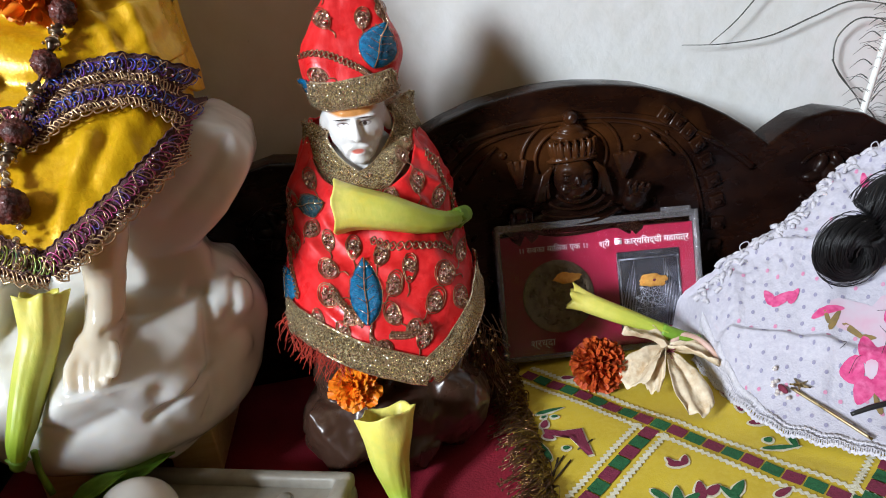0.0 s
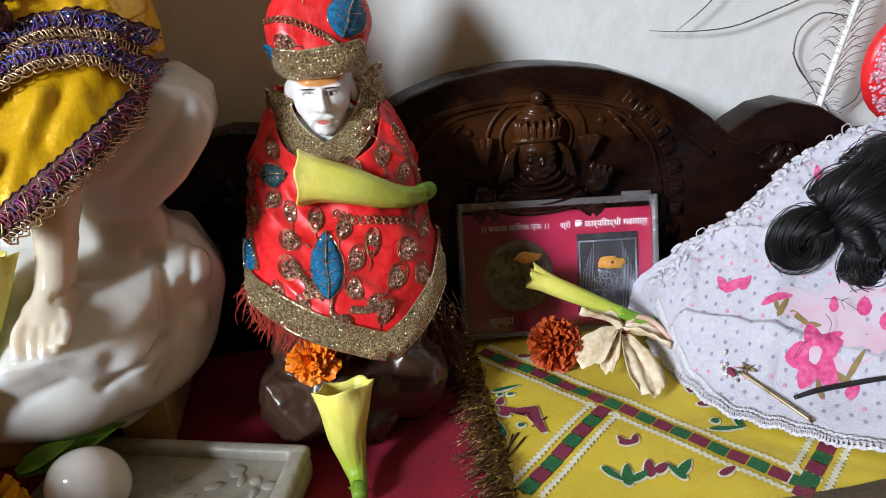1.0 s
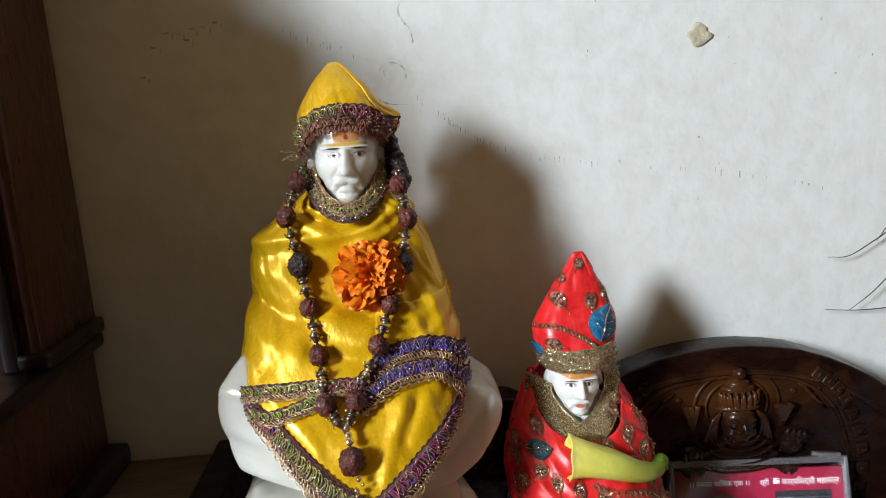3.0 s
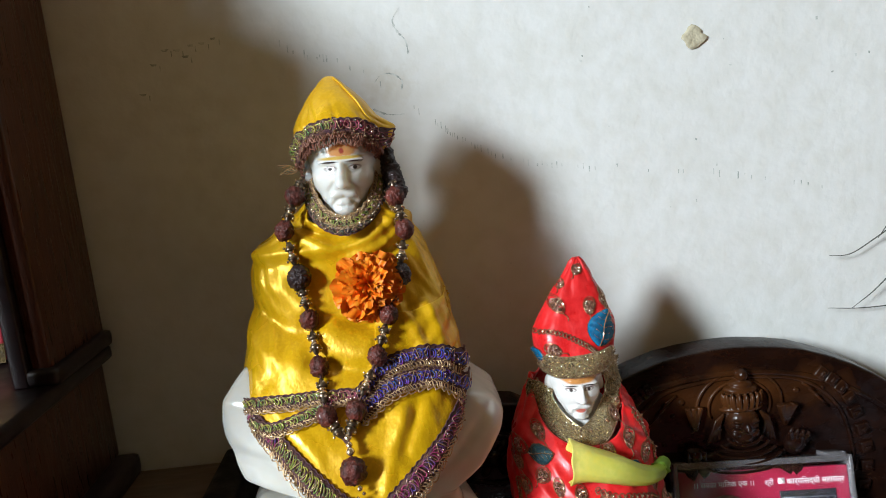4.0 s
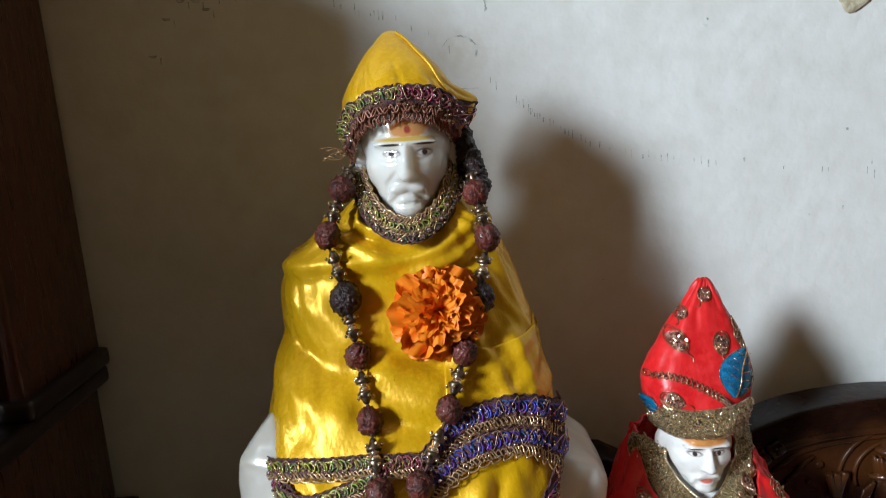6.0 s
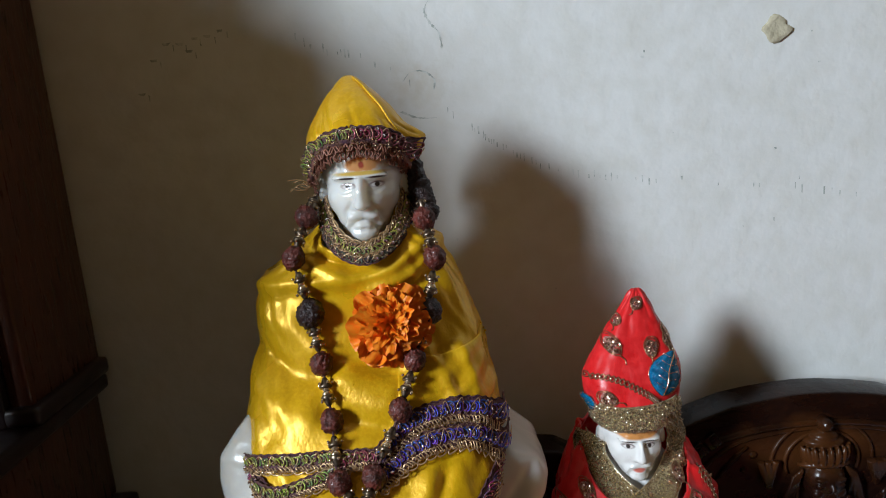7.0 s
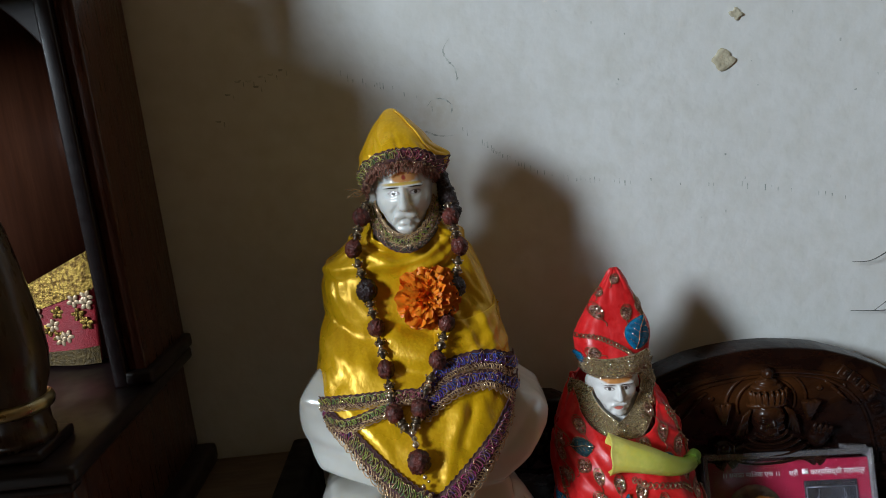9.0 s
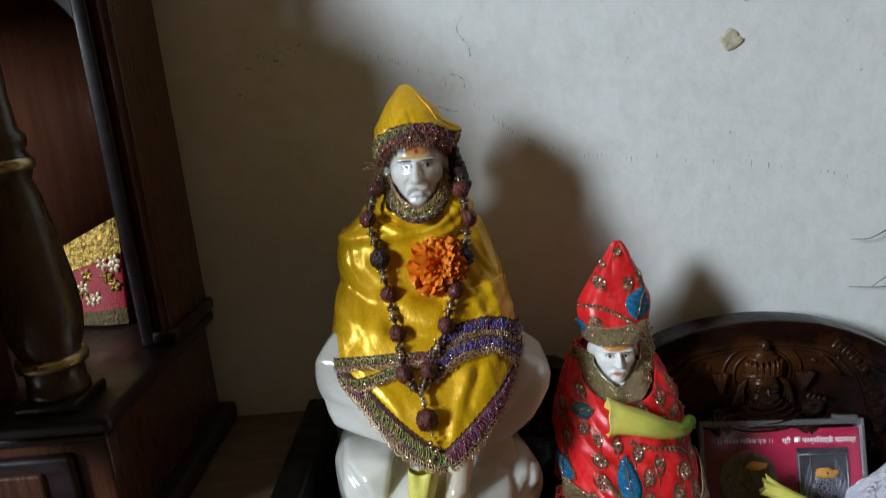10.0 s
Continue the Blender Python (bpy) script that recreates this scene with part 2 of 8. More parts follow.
def grid(bm, nu, nv, place, close_u=False):
    """A sheet of quads: place(u, v) with u and v from 0 to 1."""
    rows = []
    for j in range(nv + 1):
        rows.append([bm.verts.new(place(i / nu, j / nv)) for i in range(nu if close_u else nu + 1)])
    for a, b in zip(rows, rows[1:]):
        for i in range(nu):
            k = (i + 1) % len(a)
            bm.faces.new((a[i], a[k], b[k], b[i]))
    return rows


def modify(ob, kind, name, **values):
    md = ob.modifiers.new(name, kind)
    if kind == "SOLIDIFY":
        md.thickness, md.offset = values["thickness"], values.get("offset", 0.0)
    elif kind == "REMESH":
        md.mode, md.voxel_size, md.use_smooth_shade = "VOXEL", values["voxel"], True
    elif kind == "SMOOTH":
        md.factor, md.iterations = values.get("factor", 0.5), values["iterations"]
    elif kind == "SUBSURF":
        md.levels = md.render_levels = values.get("levels", 1)
    return ob


def nz(x, y=0.0, z=0.0):
    return noise.noise(Vector((x, y, z)))


class Form:
    """A draped form given by sections: rows of z, left x, right x, front y, back y. Angle 0 faces the front, + to the right."""

    def __init__(self, rows, power=0.85, folds=None):
        rows = sorted(rows)
        self.t, self.power, self.folds = np.array(rows, float), power, folds

    def section(self, z):
        h = min(0.005, max(0.0002, self.t[-1, 0] - z))
        zs = np.linspace(z - h, z + h, 5)
        return [float(np.mean(np.interp(zs, self.t[:, 0], self.t[:, n]))) for n in range(1, 5)]

    def raw(self, a, z):
        xl, xr, yf, yb = self.section(z)
        s, c = math.sin(a), math.cos(a)
        sx, cy = math.copysign(abs(s) ** self.power, s), math.copysign(abs(c) ** self.power, c)
        ym = yf * 0.45 + yb * 0.55
        return Vector(((xl + xr) / 2 + (xr - xl) / 2 * sx, ym - (ym - yf if c > 0 else yb - ym) * cy, z))

    def normal(self, a, z):
        da = self.raw(a + 0.02, z) - self.raw(a - 0.02, z)
        dz = self.raw(a, z + 0.001) - self.raw(a, z - 0.001)
        return da.cross(dz).normalized()

    def at(self, a, z, out=0.0):
        lift = out + (self.folds(a, z) if self.folds else 0.0)
        return self.raw(a, z) + self.normal(a, z) * lift

    def angle(self, x, z):
        """The front angle at which the form has this x at this height."""
        xl, xr, _, _ = self.section(z)
        s = max(-0.999, min(0.999, (x - (xl + xr) / 2) / ((xr - xl) / 2)))
        return math.asin(math.copysign(abs(s) ** (1 / self.power), s))

    def on(self, x, z, out=0.0):
        return self.at(self.angle(x, z), z, out)


def strip_on(bm, form, line, width, out, n=40, thick=0.0006):
    """A band with thickness laid on a form along a line of (x, z)."""
    pts = smooth_path([(x, 0, z) for x, z in line], n)
    tang = np.gradient(pts, axis=0)
    rows = []
    for p, t in zip(pts, tang):
        side = np.array([-t[2], 0, t[0]]) / (np.hypot(t[0], t[2]) + 1e-12) * width / 2
        row = []
        for k in (-1, -0.4, 0.4, 1):
            q = p + side * k
            row.append(bm.verts.new(form.on(q[0], q[2], out + thick * (1 - 0.5 * abs(k)))))
        rows.append(row)
    for a, b in zip(rows, rows[1:]):
        for i in range(3):
            bm.faces.new((a[i], a[i + 1], b[i + 1], b[i]))
    return pts


# ---- the room ----
def build_room():
    r = ROOM
    t = 0.12
    bm = bmesh.new()
    box(bm, (r["x0"] - t, W_BACK, r["z0"]), (r["x1"] + t, W_BACK + t, r["z1"]))
    north = tagged(part("wall_north", bm, M["wall"], smooth=False), "off-white painted plaster wall with small stains and chips", "wall", kind="structure")
    # stains: a row of short vertical drips along an old line, hairline cracks
    random.seed(5)
    bm = bmesh.new()

    def drip(x, z, w, h):
        y = W_BACK - 0.0001
        vs = [bm.verts.new((x + a * w + random.uniform(-0.2, 0.2) * w, y, z + b * h)) for a, b in ((-0.5, 0.5), (0.5, 0.5), (0.35, -0.5), (-0.3, -0.5))]
        bm.faces.new(vs)

    line = smooth_path([(-0.118, 0, 0.428), (-0.099, 0, 0.416), (-0.073, 0, 0.407), (-0.035, 0, 0.378), (-0.02, 0, 0.366), (0.005, 0, 0.352), (0.042, 0, 0.343), (0.09, 0, 0.337), (0.133, 0, 0.331), (0.192, 0, 0.318)], 130)
    for i, p in enumerate(line):
        dense = 0.75 if 45 < i < 85 else 0.35
        if random.random() < dense:
            drip(p[0], p[2] + random.uniform(-0.001, 0.001), random.uniform(0.0003, 0.0009), random.uniform(0.0012, 0.0042))
    for x, z in ((-0.171, 0.424), (-0.165, 0.4235), (-0.158, 0.4255), (-0.151, 0.426), (-0.145, 0.428), (-0.178, 0.417), (-0.186, 0.402), (-0.161, 0.42)):
        drip(x, z, 0.0035, 0.0012)
        drip(x + 0.003, z - 0.002, 0.0006, 0.003)
    for k in range(26):
        drip(random.uniform(-0.05, 0.24), random.uniform(0.26, 0.45), random.uniform(0.0005, 0.0016), random.uniform(0.0006, 0.002))
    for pts in ([(-0.045, 0.436), (-0.049, 0.430), (-0.047, 0.424), (-0.043, 0.419), (-0.042, 0.412)], [(-0.062, 0.398), (-0.058, 0.402), (-0.052, 0.402), (-0.047, 0.398), (-0.0475, 0.393)],
                [(-0.064, 0.384), (-0.058, 0.381), (-0.052, 0.380), (-0.047, 0.380)]):
        path = smooth_path([(x, W_BACK - 0.0001, z) for x, z in pts], 24)
        for a, b in zip(path, path[1:]):
            w = random.uniform(0.0002, 0.0006)
            bm.faces.new([bm.verts.new((p[0] + s * w, p[1], p[2] + s * w * 0.6)) for p, s in ((a, -1), (a, 1), (b, 1), (b, -1))])
    part("stain", bm, M["stain"], north, "grey-green drip marks and hairline cracks", smooth=False)
    # chips where paint has come off: shallow flakes with raised rims
    for cx, cz, size, seed in ((0.1168, 0.4077, 0.0105, 3), (0.1245, 0.4335, 0.0052, 8), (0.0400, 0.4530, 0.0042, 12)):
        random.seed(seed)
        bm = bmesh.new()
        n = 22
        rim = []
        for k in range(n):
            a = 2 * math.pi * k / n
            r0 = size * (0.62 + 0.38 * nz(math.cos(a) * 1.3 + seed, math.sin(a) * 1.3) + 0.28 * (abs(math.cos(a * 2)) ** 3))
            rim.append((cx + r0 * math.cos(a) * 0.95, cz + r0 * math.sin(a) * 0.75))
        outer = [bm.verts.new((x, W_BACK - 0.0002, z)) for x, z in rim]
        mid = [bm.verts.new((cx + (x - cx) * 0.9, W_BACK - 0.0011, cz + (z - cz) * 0.9)) for x, z in rim]
        inner = [bm.verts.new((cx + (x - cx) * 0.55, W_BACK - 0.0005 - 0.0004 * random.random(), cz + (z - cz) * 0.55)) for x, z in rim]
        c = bm.verts.new((cx, W_BACK - 0.0006, cz))
        for k in range(n):
            j = (k + 1) % n
            bm.faces.new((outer[k], outer[j], mid[j], mid[k]))
            bm.faces.new((mid[k], mid[j], inner[j], inner[k]))
            bm.faces.new((inner[k], inner[j], c))
        part("chip", bm, M["plaster"], north, "chip of bare yellowish plaster")

    def wall(name, lo, hi, mat):
        bm = bmesh.new()
        box(bm, lo, hi)
        return tagged(part(name, bm, mat, smooth=False), "plain painted wall of the room", "wall", kind="structure")

    wall("wall_east", (r["x1"], r["y0"], r["z0"]), (r["x1"] + t, W_BACK, r["z1"]), M["room"])
    wall("wall_south", (r["x0"] - t, r["y0"] - t, r["z0"]), (r["x1"] + t, r["y0"], r["z1"]), M["room"])
    # the left wall, with the window's opening through it
    y0, y1 = WIN["y"] - WIN["w"] / 2 - 0.06, WIN["y"] + WIN["w"] / 2 + 0.06
    z0, z1 = WIN["z"] - WIN["h"] / 2 - 0.06, WIN["z"] + WIN["h"] / 2 + 0.06
    bm = bmesh.new()
    for lo, hi in (((r["y0"], r["z0"]), (y0, r["z1"])), ((y1, r["z0"]), (W_BACK, r["z1"])), ((y0, r["z0"]), (y1, z0)), ((y0, z1), (y1, r["z1"]))):
        box(bm, (r["x0"] - t, lo[0], lo[1]), (r["x0"], hi[0], hi[1]))
    tagged(part("wall_west", bm, M["room"], smooth=False), "painted wall with a window opening", "wall", kind="structure")
    win = thing("window_1", (r["x0"] - t / 2, WIN["y"], z0), "small wooden window letting in daylight", "window", kind="structure")
    for name, lo, hi in (("window_frame", (y0, z0), (y0 + 0.03, z1)), ("window_frame", (y1 - 0.03, z0), (y1, z1)), ("window_frame", (y0 + 0.03, z0), (y1 - 0.03, z0 + 0.03)), ("window_frame", (y0 + 0.03, z1 - 0.03), (y1 - 0.03, z1))):
        bm = bmesh.new()
        box(bm, (r["x0"] - 0.10, lo[0], lo[1]), (r["x0"] - 0.05, hi[0], hi[1]), 0.004)
        part(name, bm, M["teak"], win)
    bm = bmesh.new()
    box(bm, (r["x0"] - t, r["y0"] - t, r["z1"]), (r["x1"] + t, W_BACK + t, r["z1"] + t))
    tagged(part("ceiling", bm, M["ceiling"], smooth=False), "plain ceiling of the room", "ceiling", kind="structure")
    bm = bmesh.new()
    box(bm, (r["x0"] - t, r["y0"] - t, r["z0"] - t), (r["x1"] + t, W_BACK + t, r["z0"]))
    tagged(part("floor", bm, M["room_floor"], smooth=False), "brown floor of the room", "floor", kind="structure")


build_room()


# ---- ledge and support ----
def build_supports():
    ledge = thing("side_table", (-0.45, 0.25, ROOM["z0"]), "brown laminate side table against the wall", "table")
    bm = bmesh.new()
    box(bm, (-0.80, 0.06, LEDGE_Z - 0.022), (-0.1725, W_BACK - 0.002, LEDGE_Z), 0.002)
    part("tabletop", bm, M["ledge"], ledge)
    for x in (-0.78, -0.23):
        for y in (0.09, 0.40):
            bm = bmesh.new()
            box(bm, (x - 0.015, y - 0.015, ROOM["z0"]), (x + 0.015, y + 0.015, LEDGE_Z - 0.022), 0.002)
            part("leg", bm, M["ledge"], ledge)


build_supports()


# ---- the carved wooden throne: seat, arm, back with three arches ----
ARCH_X = 0.121


def back_outline():
    """The back's upper edge, from the left end to the right, as (x, z)."""
    pts = []
    right = [(0.0, 0.2390), (0.011, 0.2384), (0.026, 0.2365), (0.040, 0.2338), (0.057, 0.2277), (0.070, 0.2217), (0.082, 0.2150), (0.095, 0.2060), (0.105, 0.1968), (0.111, 0.2012), (0.123, 0.2078), (0.138, 0.2098),
             (0.155, 0.2060), (0.172, 0.1960), (0.184, 0.1865), (0.192, 0.1875), (0.206, 0.1880), (0.225, 0.1850), (0.245, 0.1770), (0.262, 0.165)]
    for (x0, z0), (x1, z1) in zip(right, right[1:]):
        for k in range(4):
            pts.append((x0 + (x1 - x0) * k / 4, z0 + (z1 - z0) * k / 4))
    pts.append(right[-1])
    left = [(-x, z + (0.012 if x > 0.08 else 0.003 * x / 0.08)) for x, z in pts[1:]][::-1]
    return [(ARCH_X + x, z - 0.0012) for x, z in left + pts]


def build_throne():
    throne = thing("carved_throne", (ARCH_X, 0.30, ROOM["z0"]), "dark carved wooden throne with an arched back and polished reliefs", "throne")
    out = back_outline()
    bm = bmesh.new()
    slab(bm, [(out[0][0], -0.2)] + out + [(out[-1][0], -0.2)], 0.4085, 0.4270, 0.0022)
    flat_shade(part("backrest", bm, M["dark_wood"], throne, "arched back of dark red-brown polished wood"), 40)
    # raised rim following the arch, a recessed field with blocks round it
    def arc(rx, rz, cz, y, r, a0, a1, n, m):
        b2 = bmesh.new()
        pts = [(ARCH_X + rx * math.sin(radians(a)), y, cz + rz * math.cos(radians(a))) for a in np.linspace(a0, a1, n)]
        tube(b2, pts, r, 8, n=n)
        return b2
    rim = smooth_path([(x, z) for x, z in [(-0.099, 0.1935), (-0.088, 0.2010), (-0.070, 0.2110), (-0.052, 0.2190), (-0.030, 0.2245), (0, 0.2262), (0.030, 0.2230), (0.052, 0.2165), (0.070, 0.2080), (0.086, 0.1970), (0.097, 0.1880)]], 60)
    bm = bmesh.new()
    tube(bm, [(ARCH_X + x, 0.4088, z - 0.003) for x, z in rim], 0.0020, 8, n=60)
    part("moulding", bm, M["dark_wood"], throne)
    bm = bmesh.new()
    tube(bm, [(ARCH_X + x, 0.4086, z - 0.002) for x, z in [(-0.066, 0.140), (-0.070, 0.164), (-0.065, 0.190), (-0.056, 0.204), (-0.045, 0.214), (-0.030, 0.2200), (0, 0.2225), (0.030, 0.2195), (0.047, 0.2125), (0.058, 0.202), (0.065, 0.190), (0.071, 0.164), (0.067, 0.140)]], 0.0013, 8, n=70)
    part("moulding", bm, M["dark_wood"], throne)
    random.seed(11)
    ring = smooth_path([(0.0500, 0.2180), (0.0570, 0.2130), (0.0630, 0.2065), (0.0685, 0.1980), (0.0735, 0.1865), (0.0775, 0.1735), (0.0785, 0.1600), (0.0770, 0.1460)], 9)
    turn = np.gradient(ring, axis=0)
    for (x, z), (tx, tz) in zip(ring, turn):
        a = math.degrees(math.atan2(-tz, tx))
        for sgn in (-1, 1):
            bm = bmesh.new()
            c = (ARCH_X + sgn * x, 0.4082, z)
            box(bm, (-0.0036, -0.0018, -0.0036), (0.0036, 0.0016, 0.0036), 0.0009, pose(*c, 0, sgn * a + random.uniform(-5, 5), 0))
            box(bm, (-0.0010, -0.0030, -0.0018), (0.0014, -0.0012, 0.0016), 0.0006, pose(*c, 0, sgn * a + random.uniform(-20, 20), 0))
            part("carved_block", bm, M["dark_wood"], throne)
    # the relief in the middle: a crowned bust, kept as a plain carved shape
    bm = bmesh.new()
    y = 0.4085
    cx = ARCH_X + 0.0030
    ball(bm, (cx + 0.001, y, 0.158), (0.022, 0.0060, 0.026))
    ball(bm, (cx, y - 0.001, 0.1725), (0.024, 0.0055, 0.0085))
    ball(bm, (cx, y - 0.002, 0.1945), (0.0086, 0.0080, 0.0102))
    ball(bm, (cx, y - 0.003, 0.1880), (0.0062, 0.0070, 0.0050))
    for s in (-1, 1):
        ball(bm, (cx + s * 0.0040, y - 0.0085, 0.1972), (0.0024, 0.0015, 0.0010), (0, s * -8, 0), 2)
        ball(bm, (cx + s * 0.0040, y - 0.0082, 0.1945), (0.0021, 0.0015, 0.0012), sub=2)
        ball(bm, (cx + s * 0.0045, y - 0.0070, 0.1900), (0.0028, 0.0022, 0.0026), sub=2)
        for k in range(4):
            tube(bm, [(cx + s * (0.0092 + 0.0012 * k), y - 0.003, 0.2000 - 0.001 * k), (cx + s * (0.0112 + 0.0012 * k), y - 0.0035, 0.1940 - 0.001 * k), (cx + s * (0.0108 + 0.0022 * k), y - 0.002, 0.1850 - 0.001 * k)], 0.0009, 6, n=10)
        tube(bm, [(cx + s * 0.019, y - 0.002, 0.170), (cx + s * 0.025, y - 0.003, 0.163), (cx + s * 0.027, y - 0.004, 0.172)], [0.0055, 0.0045, 0.0040], 8, n=8)
    # raised open hand holding a bud
    ball(bm, (cx + 0.0270, y - 0.003, 0.1800), (0.0056, 0.0042, 0.0068), (0, 15, 0))
    for k in range(4):
        tube(bm, [(cx + 0.0235 + 0.0026 * k, y - 0.005, 0.1830), (cx + 0.0225 + 0.0030 * k, y - 0.007, 0.1880 - 0.0008 * k), (cx + 0.0240 + 0.0026 * k, y - 0.007, 0.1905 - 0.001 * k)], [0.0014, 0.0013, 0.0008], 6, n=8)
    for k in range(3):
        tube(bm, [(cx + 0.0220, y - 0.003, 0.1900), (cx + 0.0190 + 0.0035 * k, y - 0.004, 0.2025)], [0.0012, 0.0022], 6)
    for k in range(3):
        tube(bm, [(cx - 0.0240 + 0.0005 * k, y - 0.003, 0.1920), (cx - 0.0270 + 0.0032 * k, y - 0.003, 0.2050)], [0.0010, 0.0016], 6)
    ball(bm, (cx - 0.0240, y - 0.003, 0.1790), (0.0060, 0.0042, 0.0050))
    for k in range(4):
        tube(bm, [(cx - 0.0285 + 0.0028 * k, y - 0.006, 0.1820), (cx - 0.0285 + 0.0028 * k, y - 0.006, 0.1760)], 0.0012, 6)
    # crown: a fluted ring, a dome and a knob
    for k in range(9):
        a = radians(-76 + 19 * k)
        ball(bm, (cx + 0.0094 * math.sin(a), y - 0.0015 - 0.0060 * math.cos(a), 0.2070), (0.0013, 0.0019, 0.0048), (0, math.degrees(a) * 0.15, 0), 2)
    ball(bm, (cx, y - 0.001, 0.2068), (0.0096, 0.0058, 0.0052))
    ball(bm, (cx, y - 0.001, 0.2125), (0.0086, 0.0062, 0.0030))
    ball(bm, (cx, y - 0.001, 0.2150), (0.0060, 0.0055, 0.0034))
    ball(bm, (cx, y - 0.002, 0.2205), (0.0034, 0.0046, 0.0036), sub=2)
    tube(bm, [(cx + 0.0104 * math.sin(a), y - 0.001 - 0.0068 * math.cos(a), 0.2018 + 0.0015 * math.cos(a)) for a in np.linspace(-1.5, 1.5, 9)], 0.0011, 6, n=14)
    tube(bm, [(cx, y - 0.0085, 0.1975), (cx, y - 0.0108, 0.1925)], [0.0007, 0.0014], 6)
    ball(bm, (cx, y - 0.0085, 0.1885), (0.0026, 0.0012, 0.0007), sub=2)
    ball(bm, (cx, y - 0.0082, 0.1868), (0.0022, 0.0012, 0.0006), sub=2)
    for z, w in ((0.1835, 0.009), (0.1805, 0.0125), (0.1770, 0.016), (0.1730, 0.019), (0.1685, 0.021)):
        tube(bm, [(cx + w * math.sin(a), y - 0.0062 - 0.0015 * math.cos(a), z + 0.006 * (1 - math.cos(a))) for a in np.linspace(-1.3, 1.3, 9)], 0.0009, 6, n=16)
    bmesh.ops.transform(bm, matrix=pose(cx, y, 0.185) @ Matrix.Diagonal((1.14, 1.12, 1.08, 1)) @ pose(-cx, -y, -0.185), verts=bm.verts)
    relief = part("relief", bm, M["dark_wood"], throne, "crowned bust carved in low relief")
    modify(relief, "REMESH", "fuse", voxel=0.0005)
    modify(relief, "SMOOTH", "soften", iterations=1)
    bm = bmesh.new()
    for rr in (0.0178, 0.0245):
        tube(bm, [(cx + rr * math.sin(a), y - 0.0003, 0.2035 + rr * math.cos(a) * 0.85) for a in np.linspace(-1.95, 1.95, 28)], 0.0010, 6, n=40)
    for s in (-1, 1):
        for k in range(3):
            tube(bm, [(cx + s * (0.036 + 0.004 * k), y - 0.0003, 0.2135 - 0.004 * k), (cx + s * (0.044 + 0.004 * k), y - 0.0003, 0.2075 - 0.005 * k)], 0.0010, 6)
    random.seed(5)
    for k in range(26):
        x, z = random.uniform(-0.056, 0.056), random.uniform(0.160, 0.212)
        if abs(x) > 0.032:
            ball(bm, (cx + x, y, z), (random.uniform(0.001, 0.0026), 0.0012, random.uniform(0.001, 0.0020)), (0, random.uniform(0, 180), 0), 2)
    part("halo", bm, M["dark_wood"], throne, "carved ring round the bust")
    # scroll carvings on the side arches
    for s, dz in ((-1, 0.012), (1, 0.0)):
        bm = bmesh.new()
        c = (ARCH_X + s * 0.137, y, 0.176 + dz)
        random.seed(21)
        for k in range(6):
            a = k * 1.05
            p = (c[0] + s * 0.009 * math.cos(a), y - 0.001, c[2] + 0.007 * math.sin(a))
            ball(bm, p, (0.0055, 0.0035, 0.0032), (0, math.degrees(a), 0), 2)
        ball(bm, (c[0], y - 0.001, c[2]), (0.006, 0.0045, 0.006), sub=2)
        tube(bm, [(c[0] + s * 0.017 * math.cos(a), y - 0.0003, c[2] + 0.013 * math.sin(a)) for a in np.linspace(-0.6, 2.6, 16)], 0.0014, 6, n=24)
        tube(bm, [(c[0] - s * 0.014, y, c[2] - 0.010), (c[0] - s * 0.004, y - 0.001, c[2] - 0.015), (c[0] + s * 0.014, y, c[2] - 0.012)], 0.0018, 6, n=12)
        sc = part("scroll", bm, M["dark_wood"], throne, "leafy scroll carving")
        modify(sc, "REMESH", "fuse", voxel=0.0007)
        modify(sc, "SMOOTH", "soften", iterations=2)
    bm = bmesh.new()
    box(bm, (-0.170, 0.06, 0.02), (0.40, 0.4085, SEAT_Z), 0.003)
    part("seat", bm, M["black_wood"], throne, "dark wooden seat")
    for x in (-0.1715, 0.390):
        bm = bmesh.new()
        box(bm, (x, 0.07, SEAT_Z - 0.09), (x + 0.017, 0.4435, LEDGE_Z + 0.008), 0.003)
        part("arm", bm, M["black_wood"], throne, "black wooden arm")
    for x in (-0.155, 0.385):
        for yy in (0.08, 0.40):
            bm = bmesh.new()
            box(bm, (x - 0.014, yy - 0.014, ROOM["z0"]), (x + 0.014, yy + 0.014, 0.02), 0.003)
            part("leg", bm, M["black_wood"], throne)


build_throne()


# ---- the wooden house shrine on the ledge ----
SX = -0.2285            # its right side


